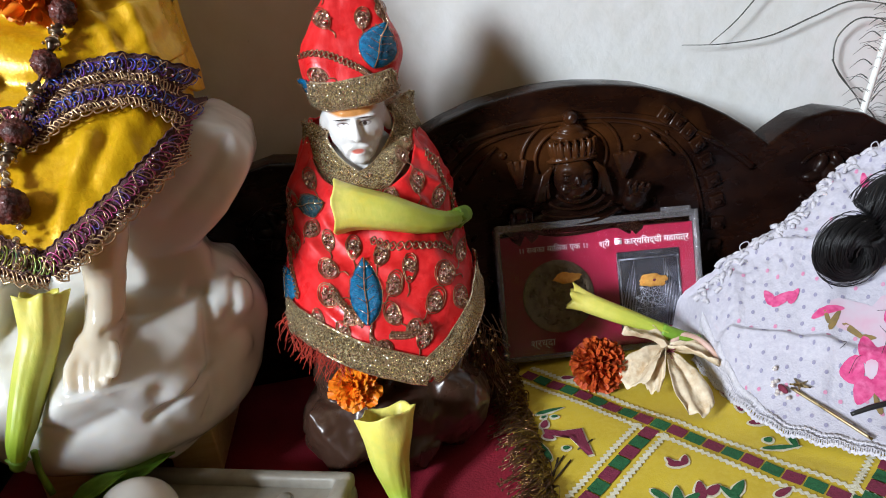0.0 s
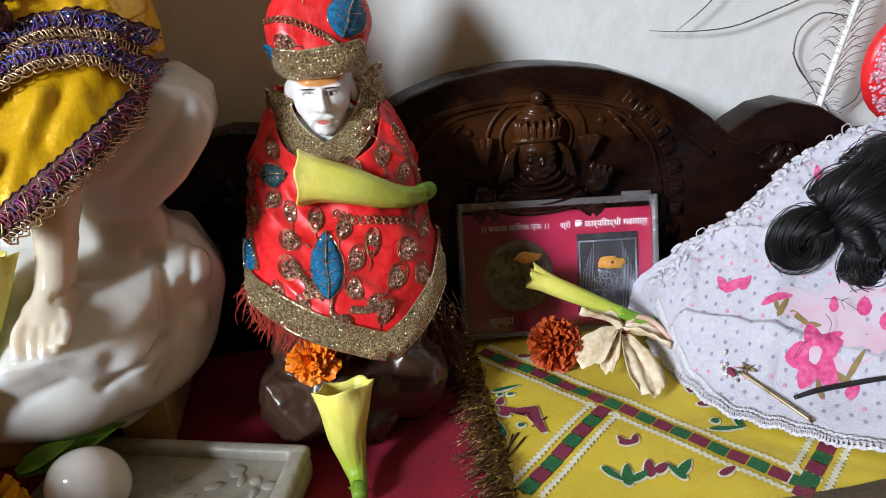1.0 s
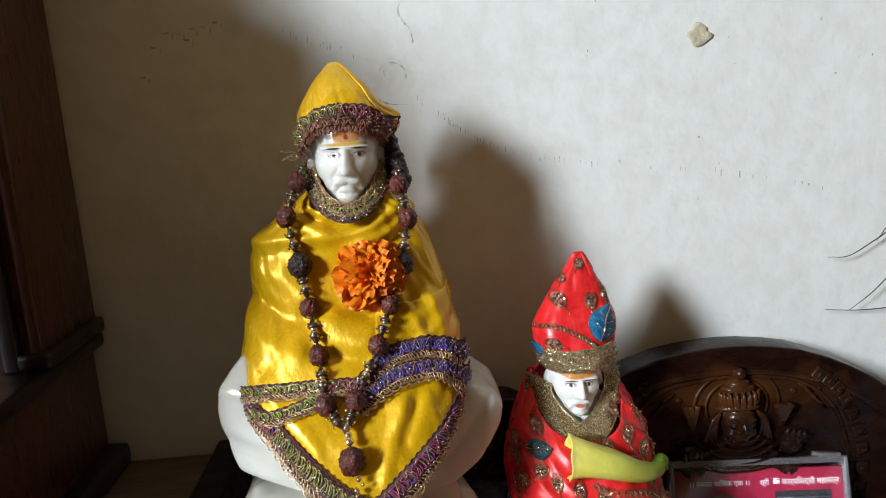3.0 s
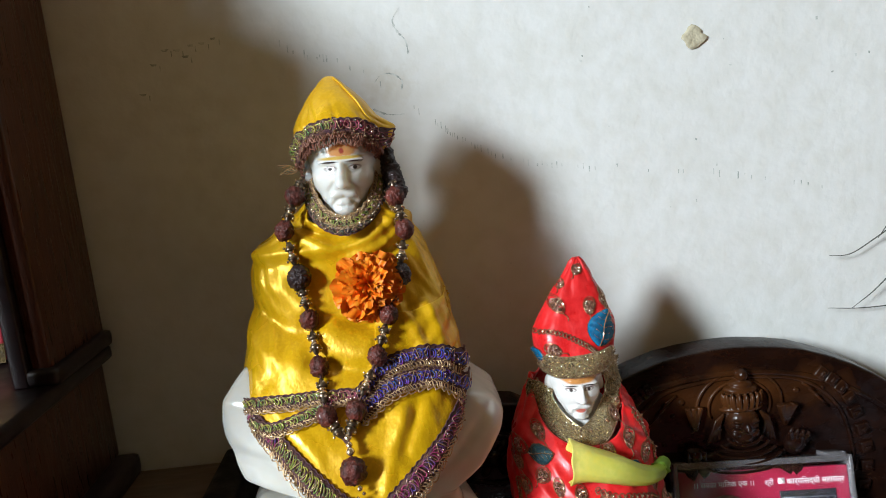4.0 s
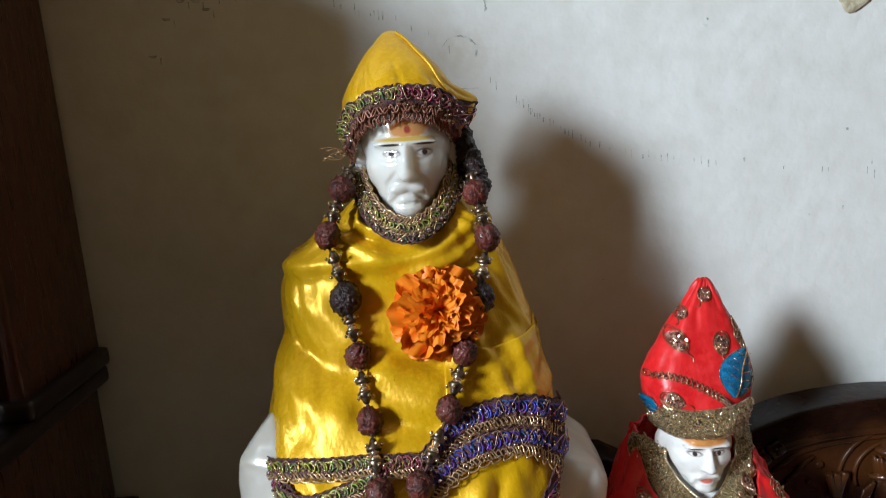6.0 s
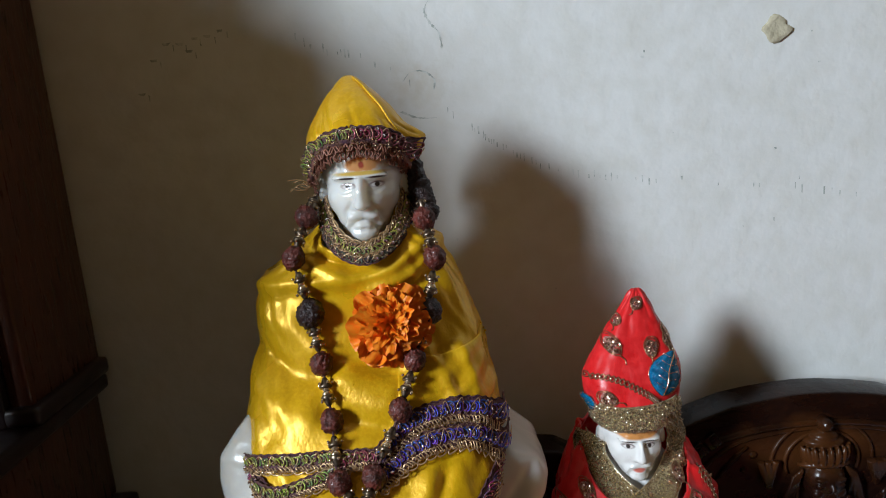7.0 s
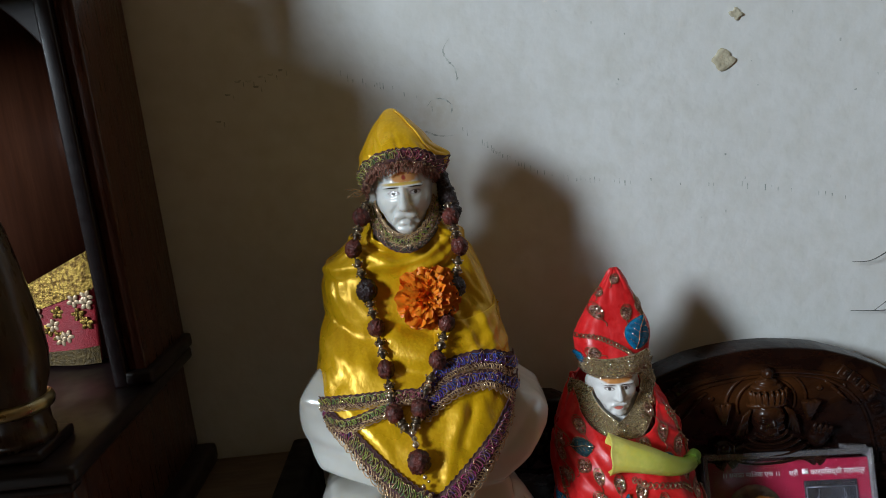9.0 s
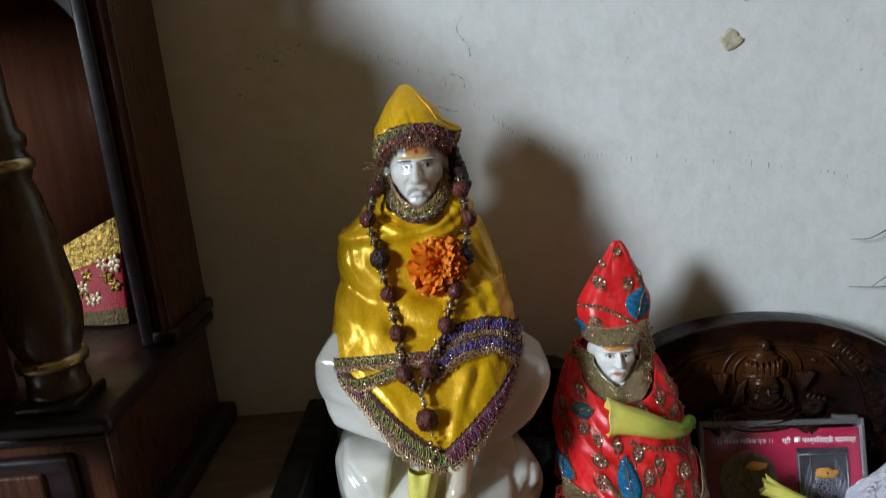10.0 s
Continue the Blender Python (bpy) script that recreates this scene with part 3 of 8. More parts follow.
def build_shrine():
    x0, y0, y1 = -0.60, 0.292, W_BACK - 0.003
    top = 0.267
    sh = thing("house_shrine", ((x0 + SX) / 2, 0.37, LEDGE_Z), "polished teak house shrine with turned pillars and a drawer", "shrine")
    bm = bmesh.new()
    box(bm, (x0 + 0.006, y0 + 0.006, LEDGE_Z + 0.012), (SX - 0.004, y1, top - 0.008), 0.002)
    part("body", bm, M["teak"], sh, "teak drawer case")
    bm = bmesh.new()
    box(bm, (x0 - 0.004, y0 - 0.004, LEDGE_Z), (SX + 0.008, y1, LEDGE_Z + 0.013), 0.004)
    part("plinth", bm, M["lacquer"], sh, "dark moulded plinth")
    bm = bmesh.new()
    box(bm, (x0 - 0.002, y0 - 0.002, top - 0.0085), (SX + 0.003, y1, top), 0.0034, None, 4)
    part("base_top", bm, M["lacquer"], sh, "glossy dark top board")
    bm = bmesh.new()
    box(bm, (x0, y0 + 0.001, top - 0.0135), (SX - 0.001, y0 + 0.01, top - 0.009), 0.0015)
    part("moulding", bm, M["lacquer"], sh)
    bm = bmesh.new()
    box(bm, (x0 + 0.03, y0 + 0.001, LEDGE_Z + 0.018), (SX - 0.020, y0 + 0.008, top - 0.020), 0.0025)
    drawer = part("drawer", bm, M["lacquer"], sh, "dark drawer front")
    bm = bmesh.new()
    box(bm, (x0 + 0.045, y0 - 0.001, LEDGE_Z + 0.026), (SX - 0.034, y0 + 0.004, top - 0.027), 0.002)
    part("panel", bm, M["teak"], drawer, "raised teak field")
    # right side post, deep, with a moulding at its foot
    bm = bmesh.new()
    box(bm, (SX - 0.010, 0.381, top), (SX, y1, 0.498), 0.0015)
    part("side_post", bm, M["teak"], sh, "red-brown teak side board")
    bm = bmesh.new()
    box(bm, (SX - 0.0175, 0.3770, top), (SX - 0.0098, 0.388, 0.498), 0.0012)
    part("edge_strip", bm, M["lacquer"], sh, "dark lacquered edge strip")
    bm = bmesh.new()
    box(bm, (SX - 0.012, 0.377, top), (SX + 0.0045, y1, top + 0.0085), 0.0025)
    part("foot_moulding", bm, M["lacquer"], sh)
    # back and left side
    bm = bmesh.new()
    box(bm, (x0 + 0.005, y1 - 0.010, top), (SX - 0.010, y1 - 0.002, 0.498))
    part("back_panel", bm, M["teak_light"], sh, "lighter teak back board with upright grain")
    bm = bmesh.new()
    box(bm, (x0, 0.381, top), (x0 + 0.010, y1, 0.498), 0.0015)
    part("side_post", bm, M["teak"], sh)
    # turned pillars
    prof = [(0.0140, 0), (0.0140, 0.004), (0.0130, 0.006), (0.0130, 0.0135), (0.0140, 0.015), (0.0150, 0.0175), (0.0138, 0.0195), (0.0132, 0.021), (0.0162, 0.029), (0.0176, 0.040), (0.0172, 0.052),
            (0.0145, 0.074), (0.0115, 0.095), (0.0092, 0.103), (0.0104, 0.106), (0.0114, 0.110), (0.0104, 0.114), (0.0092, 0.1155), (0.0108, 0.119), (0.0108, 0.1225), (0.0085, 0.125), (0.0075, 0.140), (0.0080, 0.165), (0.0095, 0.185)]
    for px in (-0.2570, -0.575):
        py = 0.3115
        bm = bmesh.new()
        box(bm, (px - 0.0150, py - 0.0150, top), (px + 0.0150, py + 0.0150, top + 0.0052), 0.0015)
        part("pillar_foot", bm, M["lacquer"], sh)
        bm = bmesh.new()
        lathe(bm, prof, (px, py, top + 0.005), 40)
        pil = part("pillar", bm, M["turned"], sh, "turned baluster pillar")
        for r0, z0 in ((0.0150, 0.0175), (0.0112, 0.110)):
            bm = bmesh.new()
            lathe(bm, [(r0 - 0.002, z0 - 0.0032), (r0 + 0.0006, z0 - 0.0022), (r0 + 0.0011, z0), (r0 + 0.0006, z0 + 0.0022), (r0 - 0.002, z0 + 0.0032)], (px, py, top + 0.005), 40)
            part("ring", bm, M["brass"], pil, "worn brass ring")
        bm = bmesh.new()
        box(bm, (px - 0.011, py - 0.011, top + 0.189), (px + 0.011, py + 0.011, top + 0.203), 0.002)
        box(bm, (px - 0.0135, py - 0.0135, top + 0.203), (px + 0.0135, py + 0.0135, 0.498), 0.002)
        part("capital", bm, M["teak_light"], pil, "light wooden capital")
    # arch bracket between side board and pillar, gabled roof
    bm = bmesh.new()
    curve = [(SX - 0.013, 0.498), (SX - 0.013, 0.440)]
    for k in range(13):
        a = k / 12
        curve.append((SX - 0.016 - 0.062 * a, 0.437 + 0.050 * math.sin(a * math.pi / 2) ** 0.8))
    curve.append((SX - 0.080, 0.498))
    slab(bm, curve, 0.3865, 0.3925, 0.001)
    flat_shade(part("arch_bracket", bm, M["lacquer"], sh, "dark cut-out arch bracket"))
    bm = bmesh.new()
    ax = (x0 + SX) / 2 - 0.016
    slab(bm, [(-0.2640, 0.4985), (-0.2640, 0.5040), (ax, 0.5900), (2 * ax + 0.2640, 0.5040), (2 * ax + 0.2640, 0.4985)], 0.286, 0.300, 0.001)
    flat_shade(part("gable", bm, M["teak"], sh, "carved teak gable"))
    bm = bmesh.new()
    slab(bm, [(SX, 0.4985), (SX, 0.504), (ax, 0.585), (2 * ax - SX, 0.504), (2 * ax - SX, 0.4985)], 0.377, y1)
    flat_shade(part("roof", bm, M["lacquer"], sh, "dark gabled roof"))
    bm = bmesh.new()
    slab(bm, [(-0.270, 0.4985), (-0.270, 0.504), (ax, 0.585), (2 * ax + 0.270, 0.504), (2 * ax + 0.270, 0.4985)], 0.3002, 0.3768)
    flat_shade(part("roof", bm, M["lacquer"], sh, "dark gabled roof"))
    # unseen turned finials on the roof's front corners, added for their wall shadow
    for px in (-0.2860, 2 * ax + 0.2860):
        bm = bmesh.new()
        lathe(bm, [(0.016, 0), (0.018, 0.006), (0.014, 0.012), (0.017, 0.030), (0.018, 0.046), (0.015, 0.064), (0.011, 0.076), (0.013, 0.082), (0.009, 0.092), (0.003, 0.100)], (px, 0.3100, 0.5040), 24)
        part("shadow_finial", bm, M["lacquer"], sh, "unseen turned roof finial added for its wall shadow")
    # unseen leaf, swung outwards, added to shade the wall and statue's left side
    bm = bmesh.new()
    slab(bm, [(-0.0172, 0.268), (-0.0172, 0.496), (0.040, 0.497), (0.098, 0.496), (0.098, 0.268)], -0.004, 0.004, 0.001)
    bmesh.ops.transform(bm, matrix=pose(-0.293, 0.3115, 0, 0, 0, -90), verts=bm.verts)
    shade_leaf = flat_shade(part("shade_leaf", bm, M["teak"], sh, "unseen teak leaf added to shade the wall and statue"))
    bm = bmesh.new()
    ball(bm, (-0.286, 0.223, 0.37), 0.0035, sub=2)
    part("knob", bm, M["brass"], shade_leaf, "brass knob on the added shade leaf")
    # brocade cloth hung inside
    cloth = thing("brocade_cloth", (-0.305, 0.425, top), "red brocade cloth with gold borders inside the wooden shrine", "cloth")
    place = lambda u, v, y=0.0: Vector((-0.345 + 0.0765 * u - 0.003 * u * (1 - v), 0.4270 - 0.002 * math.sin(u * 9) - y - 0.006 * (1 - v), top + 0.003 + (0.034 + 0.032 * u) * v))  # noqa: E731
    bm = bmesh.new()
    grid(bm, 40, 24, lambda u, v: place(u, v))
    ob = part("field", bm, M["brocade_red"], cloth, "red field with flower sprigs")
    modify(ob, "SOLIDIFY", "thickness", thickness=0.001)
    for v0, v1 in ((0.66, 1.01), (-0.02, 0.14)):
        bm = bmesh.new()
        grid(bm, 60, 8, lambda u, v: place(u, v0 + (v1 - v0) * v, 0.0014 + 0.0003 * nz(u * 60, v * 8)))
        ob = part("border", bm, M["brocade_gold"] if v1 > 0.5 else M["brocade_shaded"], cloth, "gold woven border" if v1 > 0.5 else "gold woven border darkened for shade")
    random.seed(31)
    for k in range(26):
        u, v = random.uniform(0.15, 0.97), random.uniform(0.20, 0.62)
        c = place(u, v, 0.0012)
        bm = bmesh.new()
        for q in range(5):
            a = q * 1.257 + k
            ball(bm, c + Vector((0.0023 * math.cos(a), 0, 0.0023 * math.sin(a))), (0.0021, 0.0004, 0.0014), (0, -math.degrees(a), 0), 2)
        part("sprig", bm, M["sprig"] if k % 3 else M["brocade_gold"], cloth)


build_shrine()


# ---- the large marble statue ----
def ell(c, r, rot=(0, 0, 0), sub=4):
    return ("ell", c, r, rot, sub)


def hull(bm, points):
    """A block with flat cut faces round the given corners."""
    vs = [bm.verts.new(p) for p in points]
    res = bmesh.ops.convex_hull(bm, input=vs)
    spare = {g for key in ("geom_interior", "geom_unused") for g in res[key] if isinstance(g, bmesh.types.BMVert)}
    if spare:
        bmesh.ops.delete(bm, geom=list(spare), context="VERTS")


def groove(w, line, width):
    """How near a point lies to a carved line of (x, z): 1 on it, 0 away from it."""
    best = 9.0
    for (x0, z0), (x1, z1) in zip(line, line[1:]):
        dx, dz = x1 - x0, z1 - z0
        u = max(0.0, min(1.0, ((w.x - x0) * dx + (w.z - z0) * dz) / (dx * dx + dz * dz)))
        best = min(best, math.hypot(w.x - x0 - u * dx, w.z - z0 - u * dz))
    return math.exp(-(best / width) ** 2)


def fuse(name, shapes, tubes, mat, voxel, smooth, label, category, rough=0.0, scale=60.0, flat_z=None, blocks=(), grooves=(), crisp=None):
    """A statue: rounded volumes and cut blocks fused into one mesh, softened but for its crisp places, with carved grooves."""
    bm = bmesh.new()
    for _, c, r, rot, sub in shapes:
        ball(bm, c, r, rot, sub)
    for pts, radii in tubes:
        tube(bm, pts, radii, 14, n=4 * len(pts))
    for pts in blocks:
        hull(bm, pts)
    bmesh.ops.recalc_face_normals(bm, faces=bm.faces)
    if flat_z is not None:
        for v in bm.verts:
            v.co.z = max(v.co.z, flat_z)
    ob = solid(name, bm, mat, label, category)
    modify(ob, "REMESH", "fuse", voxel=voxel)
    deps = bpy.context.evaluated_depsgraph_get()
    me = bpy.data.meshes.new_from_object(ob.evaluated_get(deps))
    ob.modifiers.clear()
    old, ob.data = ob.data, me
    bpy.data.meshes.remove(old)
    me.name = name
    n = len(me.vertices)
    co = np.empty(n * 3, np.float32)
    me.vertices.foreach_get("co", co)
    co = co.reshape(n, 3).astype(float)
    ed = np.empty(len(me.edges) * 2, np.int32)
    me.edges.foreach_get("vertices", ed)
    i, j = ed.reshape(-1, 2).T
    deg = np.bincount(i, minlength=n) + np.bincount(j, minlength=n)
    base = np.array(ob.location)
    hold = np.array([crisp(Vector(p + base)) for p in co]) if crisp else np.zeros(n)
    for k in range(smooth):
        mean = np.stack([np.bincount(i, co[j, d], n) + np.bincount(j, co[i, d], n) for d in range(3)], 1) / np.maximum(deg, 1)[:, None]
        co += (mean - co) * (0.5 * (1 - hold if k >= 2 else 1 - 0.4 * hold))[:, None]
    me.vertices.foreach_set("co", co.astype(np.float32).ravel())
    me.update()
    normals = [v.normal.copy() for v in me.vertices]
    for v, nrm in zip(me.vertices, normals):
        w = v.co + ob.location
        push = rough * (nz(w.x * scale, w.y * scale, w.z * scale) + 0.5 * nz(w.x * scale * 2.3, w.y * scale * 2.3, w.z * scale * 2.3)) if rough else 0.0
        for line, depth, width, y_max in grooves:
            if w.y < y_max:
                push -= depth * groove(w, line, width)
        v.co += nrm * push
    for p in me.polygons:
        p.use_smooth = True
    return ob


HX, HY = -0.0785, 0.374      # middle of the large head


def face_paint(cx, yf, z0, k):
    """Painted marks of a statue's head, k times their size: eyes, brows, lips, forehead paste."""
    d = 0.012 * k
    dark, paste = (0.045, 0.03, 0.028), (0.62, 0.29, 0.11)
    marks = [(((cx + 0.0005 * k, yf, z0 + 0.0078 * k), (0.0082 * k, d, 0.0031 * k), 0.12, 0.25, 500), paste),
             (((cx, yf, z0 + 0.0049 * k), (0.0110 * k, d, 0.0007 * k), 0.3), (0.60, 0.40, 0.09)),
             (((cx + 0.0002 * k, yf, z0 + 0.0076 * k), (0.0012 * k, d, 0.0014 * k), 0.2, 0.3, 900), (0.33, 0.06, 0.04))]
    for s in (-1, 1):
        marks += [(((cx + s * 0.0050 * k, yf, z0 + 0.0034 * k), (0.0034 * k, d, 0.0004 * k), 0.3), dark),
                  (((cx + s * 0.0048 * k, yf, z0 + 0.0010 * k), (0.0027 * k, d, 0.0011 * k), 0.2), (0.12, 0.06, 0.05)),
                  (((cx + s * 0.0048 * k, yf, z0 + 0.0008 * k), (0.0022 * k, d, 0.0008 * k), 0.2), (0.66, 0.62, 0.6)),
                  (((cx + s * 0.0048 * k, yf, z0 + 0.0009 * k), (0.0009 * k, d, 0.0009 * k), 0.2), (0.04, 0.025, 0.02))]
    return marks


M["marble_large"] = material("painted_white_marble", (0.71, 0.70, 0.665), 0.15, second=(0.67, 0.645, 0.585), scale=16, fine=(0.66, 0.64, 0.585), fine_scale=60,
                             rough_vary=0.06, coat=0.3, sss=0.6, sss_radius=0.012, bump=0.10, bump_scale=90,
                             paint=face_paint(HX + 0.0015, 0.354, 0.3582, 1.13)
                             + [(c, (0.66, 0.57, 0.44)) for c in (((-0.0705, 0.3225, 0.1985), (0.0110, 0.0130, 0.0100), 0.15), ((-0.0665, 0.3260, 0.2150), (0.0110, 0.0110, 0.0230), 0.15), ((-0.0732, 0.3140, 0.1900), (0.0108, 0.0130, 0.0075), 0.15), ((-0.0730, 0.3045, 0.1835), (0.0105, 0.0060, 0.0052), 0.15))])


def head(cx, cy, z0, k):
    """Volumes of a bearded head; z0 is between the eyes, k its scale."""
    p = lambda x, y, z: (cx + x * k, cy + y * k, z0 + z * k)  # noqa: E731
    e = lambda c, r, rot=(0, 0, 0), sub=4: ell(p(*c), tuple(v * k for v in r), rot, sub)  # noqa: E731
    out = [e((0, 0.002, 0.006), (0.0140, 0.0165, 0.0170)), e((0, -0.0032, -0.003), (0.0124, 0.0125, 0.0105)), e((0, -0.0040, -0.0085), (0.0098, 0.0108, 0.0078)), e((0, -0.0050, -0.0125), (0.0074, 0.0088, 0.0056)),
           e((0, -0.0150, -0.0012), (0.0017, 0.0032, 0.0052), (-12, 0, 0)), e((0, -0.0163, -0.0052), (0.0021, 0.0022, 0.0017)),
           e((0, -0.0124, 0.0037), (0.0098, 0.0030, 0.0013)), e((0, -0.0112, -0.0150), (0.0046, 0.0032, 0.0030)), e((0, -0.0122, -0.0125), (0.0036, 0.0026, 0.0010))]
    for s in (-1, 1):
        out += [e((s * 0.0072, -0.0093, -0.0030), (0.0036, 0.0032, 0.0034)), e((s * 0.0140, 0.003, -0.001), (0.0026, 0.0036, 0.0062), (0, s * -8, 0)),
                e((s * 0.0046, -0.0114, 0.0011), (0.0029, 0.0018, 0.0014)), e((s * 0.0021, -0.0148, -0.0052), (0.0012, 0.0016, 0.0011), sub=2), e((s * 0.0050, -0.0130, 0.0040), (0.0042, 0.0020, 0.0010), (0, s * 8, 0)),
                # moustache drooping past the mouth, and the beard's edge under the cheek
                e((s * 0.0026, -0.0132, -0.0090), (0.0032, 0.0022, 0.0011), (0, s * 16, 0)), e((s * 0.0054, -0.0106, -0.0106), (0.0012, 0.0024, 0.0028), (0, s * -14, 0))]
    return out


def build_large_statue():
    shapes = head(HX + 0.0005, HY + 0.001, 0.3582, 1.13)
    shapes += [ell((-0.083, 0.385, 0.30), (0.034, 0.020, 0.045)), ell((-0.080, 0.381, 0.322), (0.022, 0.014, 0.016)), ell((-0.085, 0.362, 0.240), (0.038, 0.030, 0.022)),
               # boulders of the seat
               ell((-0.086, 0.362, 0.166), (0.054, 0.054, 0.040)), ell((-0.066, 0.358, 0.158), (0.038, 0.048, 0.031)), ell((-0.104, 0.350, 0.164), (0.036, 0.044, 0.034)),
               ell((-0.086, 0.338, 0.156), (0.046, 0.036, 0.026)),
               ell((-0.0350, 0.3475, 0.1845), (0.0105, 0.0080, 0.0105)), ell((-0.0370, 0.3440, 0.1660), (0.0090, 0.0110, 0.0085)), ell((-0.0560, 0.3190, 0.1680), (0.0140, 0.0100, 0.0085), (0, 20, 0)),
               # foot
               ell((-0.0735, 0.3150, 0.1870), (0.0080, 0.0090, 0.0062), (32, 0, 12)), ell((-0.0712, 0.3225, 0.1930), (0.0064, 0.0075, 0.0075))]
    blocks = [
        # the cloth-covered knees
        [(-0.030, 0.348, 0.2545), (-0.0185, 0.350, 0.2490), (-0.0145, 0.356, 0.2415), (-0.0160, 0.352, 0.2335), (-0.0265, 0.344, 0.2195), (-0.0405, 0.343, 0.2085), (-0.062, 0.340, 0.2085), (-0.060, 0.333, 0.234),
         (-0.047, 0.340, 0.246), (-0.0165, 0.384, 0.2475), (-0.016, 0.385, 0.235), (-0.042, 0.390, 0.207), (-0.030, 0.392, 0.256), (-0.065, 0.390, 0.256), (-0.070, 0.345, 0.210)],
        [(-0.130, 0.352, 0.2755), (-0.1410, 0.346, 0.2630), (-0.1430, 0.352, 0.2555), (-0.1420, 0.346, 0.2470), (-0.1345, 0.340, 0.2265), (-0.120, 0.334, 0.2235), (-0.105, 0.331, 0.2170), (-0.100, 0.332, 0.238),
         (-0.118, 0.338, 0.258), (-0.139, 0.385, 0.262), (-0.135, 0.385, 0.230), (-0.100, 0.390, 0.215), (-0.100, 0.385, 0.270), (-0.128, 0.385, 0.275)],
        [(-0.131, 0.350, 0.2140), (-0.1385, 0.352, 0.2030), (-0.1370, 0.346, 0.1890), (-0.1405, 0.354, 0.1780), (-0.1290, 0.334, 0.2090), (-0.1310, 0.329, 0.1930), (-0.1180, 0.323, 0.2010), (-0.1040, 0.328, 0.2090), (-0.1370, 0.378, 0.206),
         (-0.100, 0.372, 0.212), (-0.1260, 0.330, 0.1680), (-0.1110, 0.318, 0.1830), (-0.1390, 0.378, 0.168)],
        # the rock's step behind the leg and its right flank
        [(-0.074, 0.340, 0.186), (-0.038, 0.341, 0.186), (-0.037, 0.350, 0.204), (-0.041, 0.348, 0.2125), (-0.070, 0.340, 0.2135), (-0.098, 0.342, 0.208), (-0.070, 0.390, 0.213), (-0.048, 0.385, 0.207), (-0.044, 0.385, 0.186)],
        [(-0.0410, 0.356, 0.2040), (-0.0305, 0.356, 0.1970), (-0.0230, 0.354, 0.1835), (-0.0220, 0.356, 0.1710), (-0.0275, 0.354, 0.1540), (-0.0355, 0.350, 0.1385), (-0.050, 0.346, 0.1265), (-0.064, 0.324, 0.1265), (-0.062, 0.311, 0.1560),
         (-0.058, 0.305, 0.1735), (-0.072, 0.300, 0.1780), (-0.086, 0.299, 0.1765), (-0.096, 0.301, 0.1660), (-0.046, 0.322, 0.1800), (-0.070, 0.335, 0.1975), (-0.090, 0.335, 0.1960), (-0.041, 0.340, 0.1900), (-0.036, 0.385, 0.194), (-0.027, 0.388, 0.170), (-0.055, 0.390, 0.1265), (-0.10, 0.39, 0.1265), (-0.10, 0.39, 0.20)]]
    tubes = [([(-0.0630, 0.334, 0.240), (-0.0655, 0.328, 0.222), (-0.0690, 0.325, 0.205), (-0.0712, 0.3215, 0.194), (-0.0728, 0.3165, 0.188)], [0.0092, 0.0080, 0.0067, 0.0066, 0.0066]),
             ([(-0.079, 0.376, 0.322), (-0.0785, 0.374, 0.345)], [0.010, 0.010])]
    # toes
    for k, (x, z, r) in enumerate(((-0.0802, 0.1780, 0.0024), (-0.0758, 0.1775, 0.0017), (-0.0721, 0.1781, 0.0016), (-0.0685, 0.1797, 0.0015), (-0.0653, 0.1820, 0.0014))):
        tubes.append(([(x + (0.0030, 0.0015, 0, -0.0008, -0.0016)[k], 0.3130, 0.1895), (x, 0.3070, 0.1850), (x, 0.3030, z + 0.0016), (x, 0.3018, z)], [r, r * 1.02, r * 1.10, r * 0.7]))
    grooves = [([(-0.046, 0.1945), (-0.0405, 0.193), (-0.0395, 0.180), (-0.0405, 0.168), (-0.049, 0.1635), (-0.060, 0.1605)], 0.0024, 0.0019, 0.352), ([(-0.0405, 0.167), (-0.0415, 0.158), (-0.046, 0.150)], 0.0018, 0.0016, 0.35),
               ([(-0.069, 0.1935), (-0.055, 0.1915), (-0.041, 0.1915)], 0.0012, 0.0015, 0.36), ([(-0.030, 0.193), (-0.031, 0.184), (-0.036, 0.179)], 0.0012, 0.0020, 0.352),
               ([(-0.098, 0.170), (-0.085, 0.162), (-0.070, 0.1665)], 0.0010, 0.0022, 0.33), ([(-0.136, 0.240), (-0.122, 0.236), (-0.108, 0.228)], 0.0012, 0.0030, 0.36), ([(-0.128, 0.205), (-0.116, 0.192), (-0.104, 0.188)], 0.0016, 0.0024, 0.35),
               ([(-0.022, 0.246), (-0.034, 0.232), (-0.047, 0.222)], 0.0010, 0.0030, 0.37)]
    # lines of the face: beside the nose, the mouth, under the lip
    for sgn in (-1, 1):
        grooves += [([(-0.0780 + sgn * 0.0036, 0.3528), (-0.0780 + sgn * 0.0062, 0.3497), (-0.0780 + sgn * 0.0074, 0.3455)], 0.0008, 0.0008, 0.372), ([(-0.0780, 0.3464), (-0.0780 + sgn * 0.0028, 0.3456), (-0.0780 + sgn * 0.0046, 0.3438)], 0.0008, 0.0006, 0.372),
                    ([(-0.0780, 0.3428), (-0.0780 + sgn * 0.0030, 0.3424)], 0.0006, 0.0007, 0.372), ([(-0.0780 + sgn * 0.0030, 0.3578), (-0.0780 + sgn * 0.0055, 0.3570), (-0.0780 + sgn * 0.0082, 0.3580)], 0.0004, 0.0006, 0.372)]
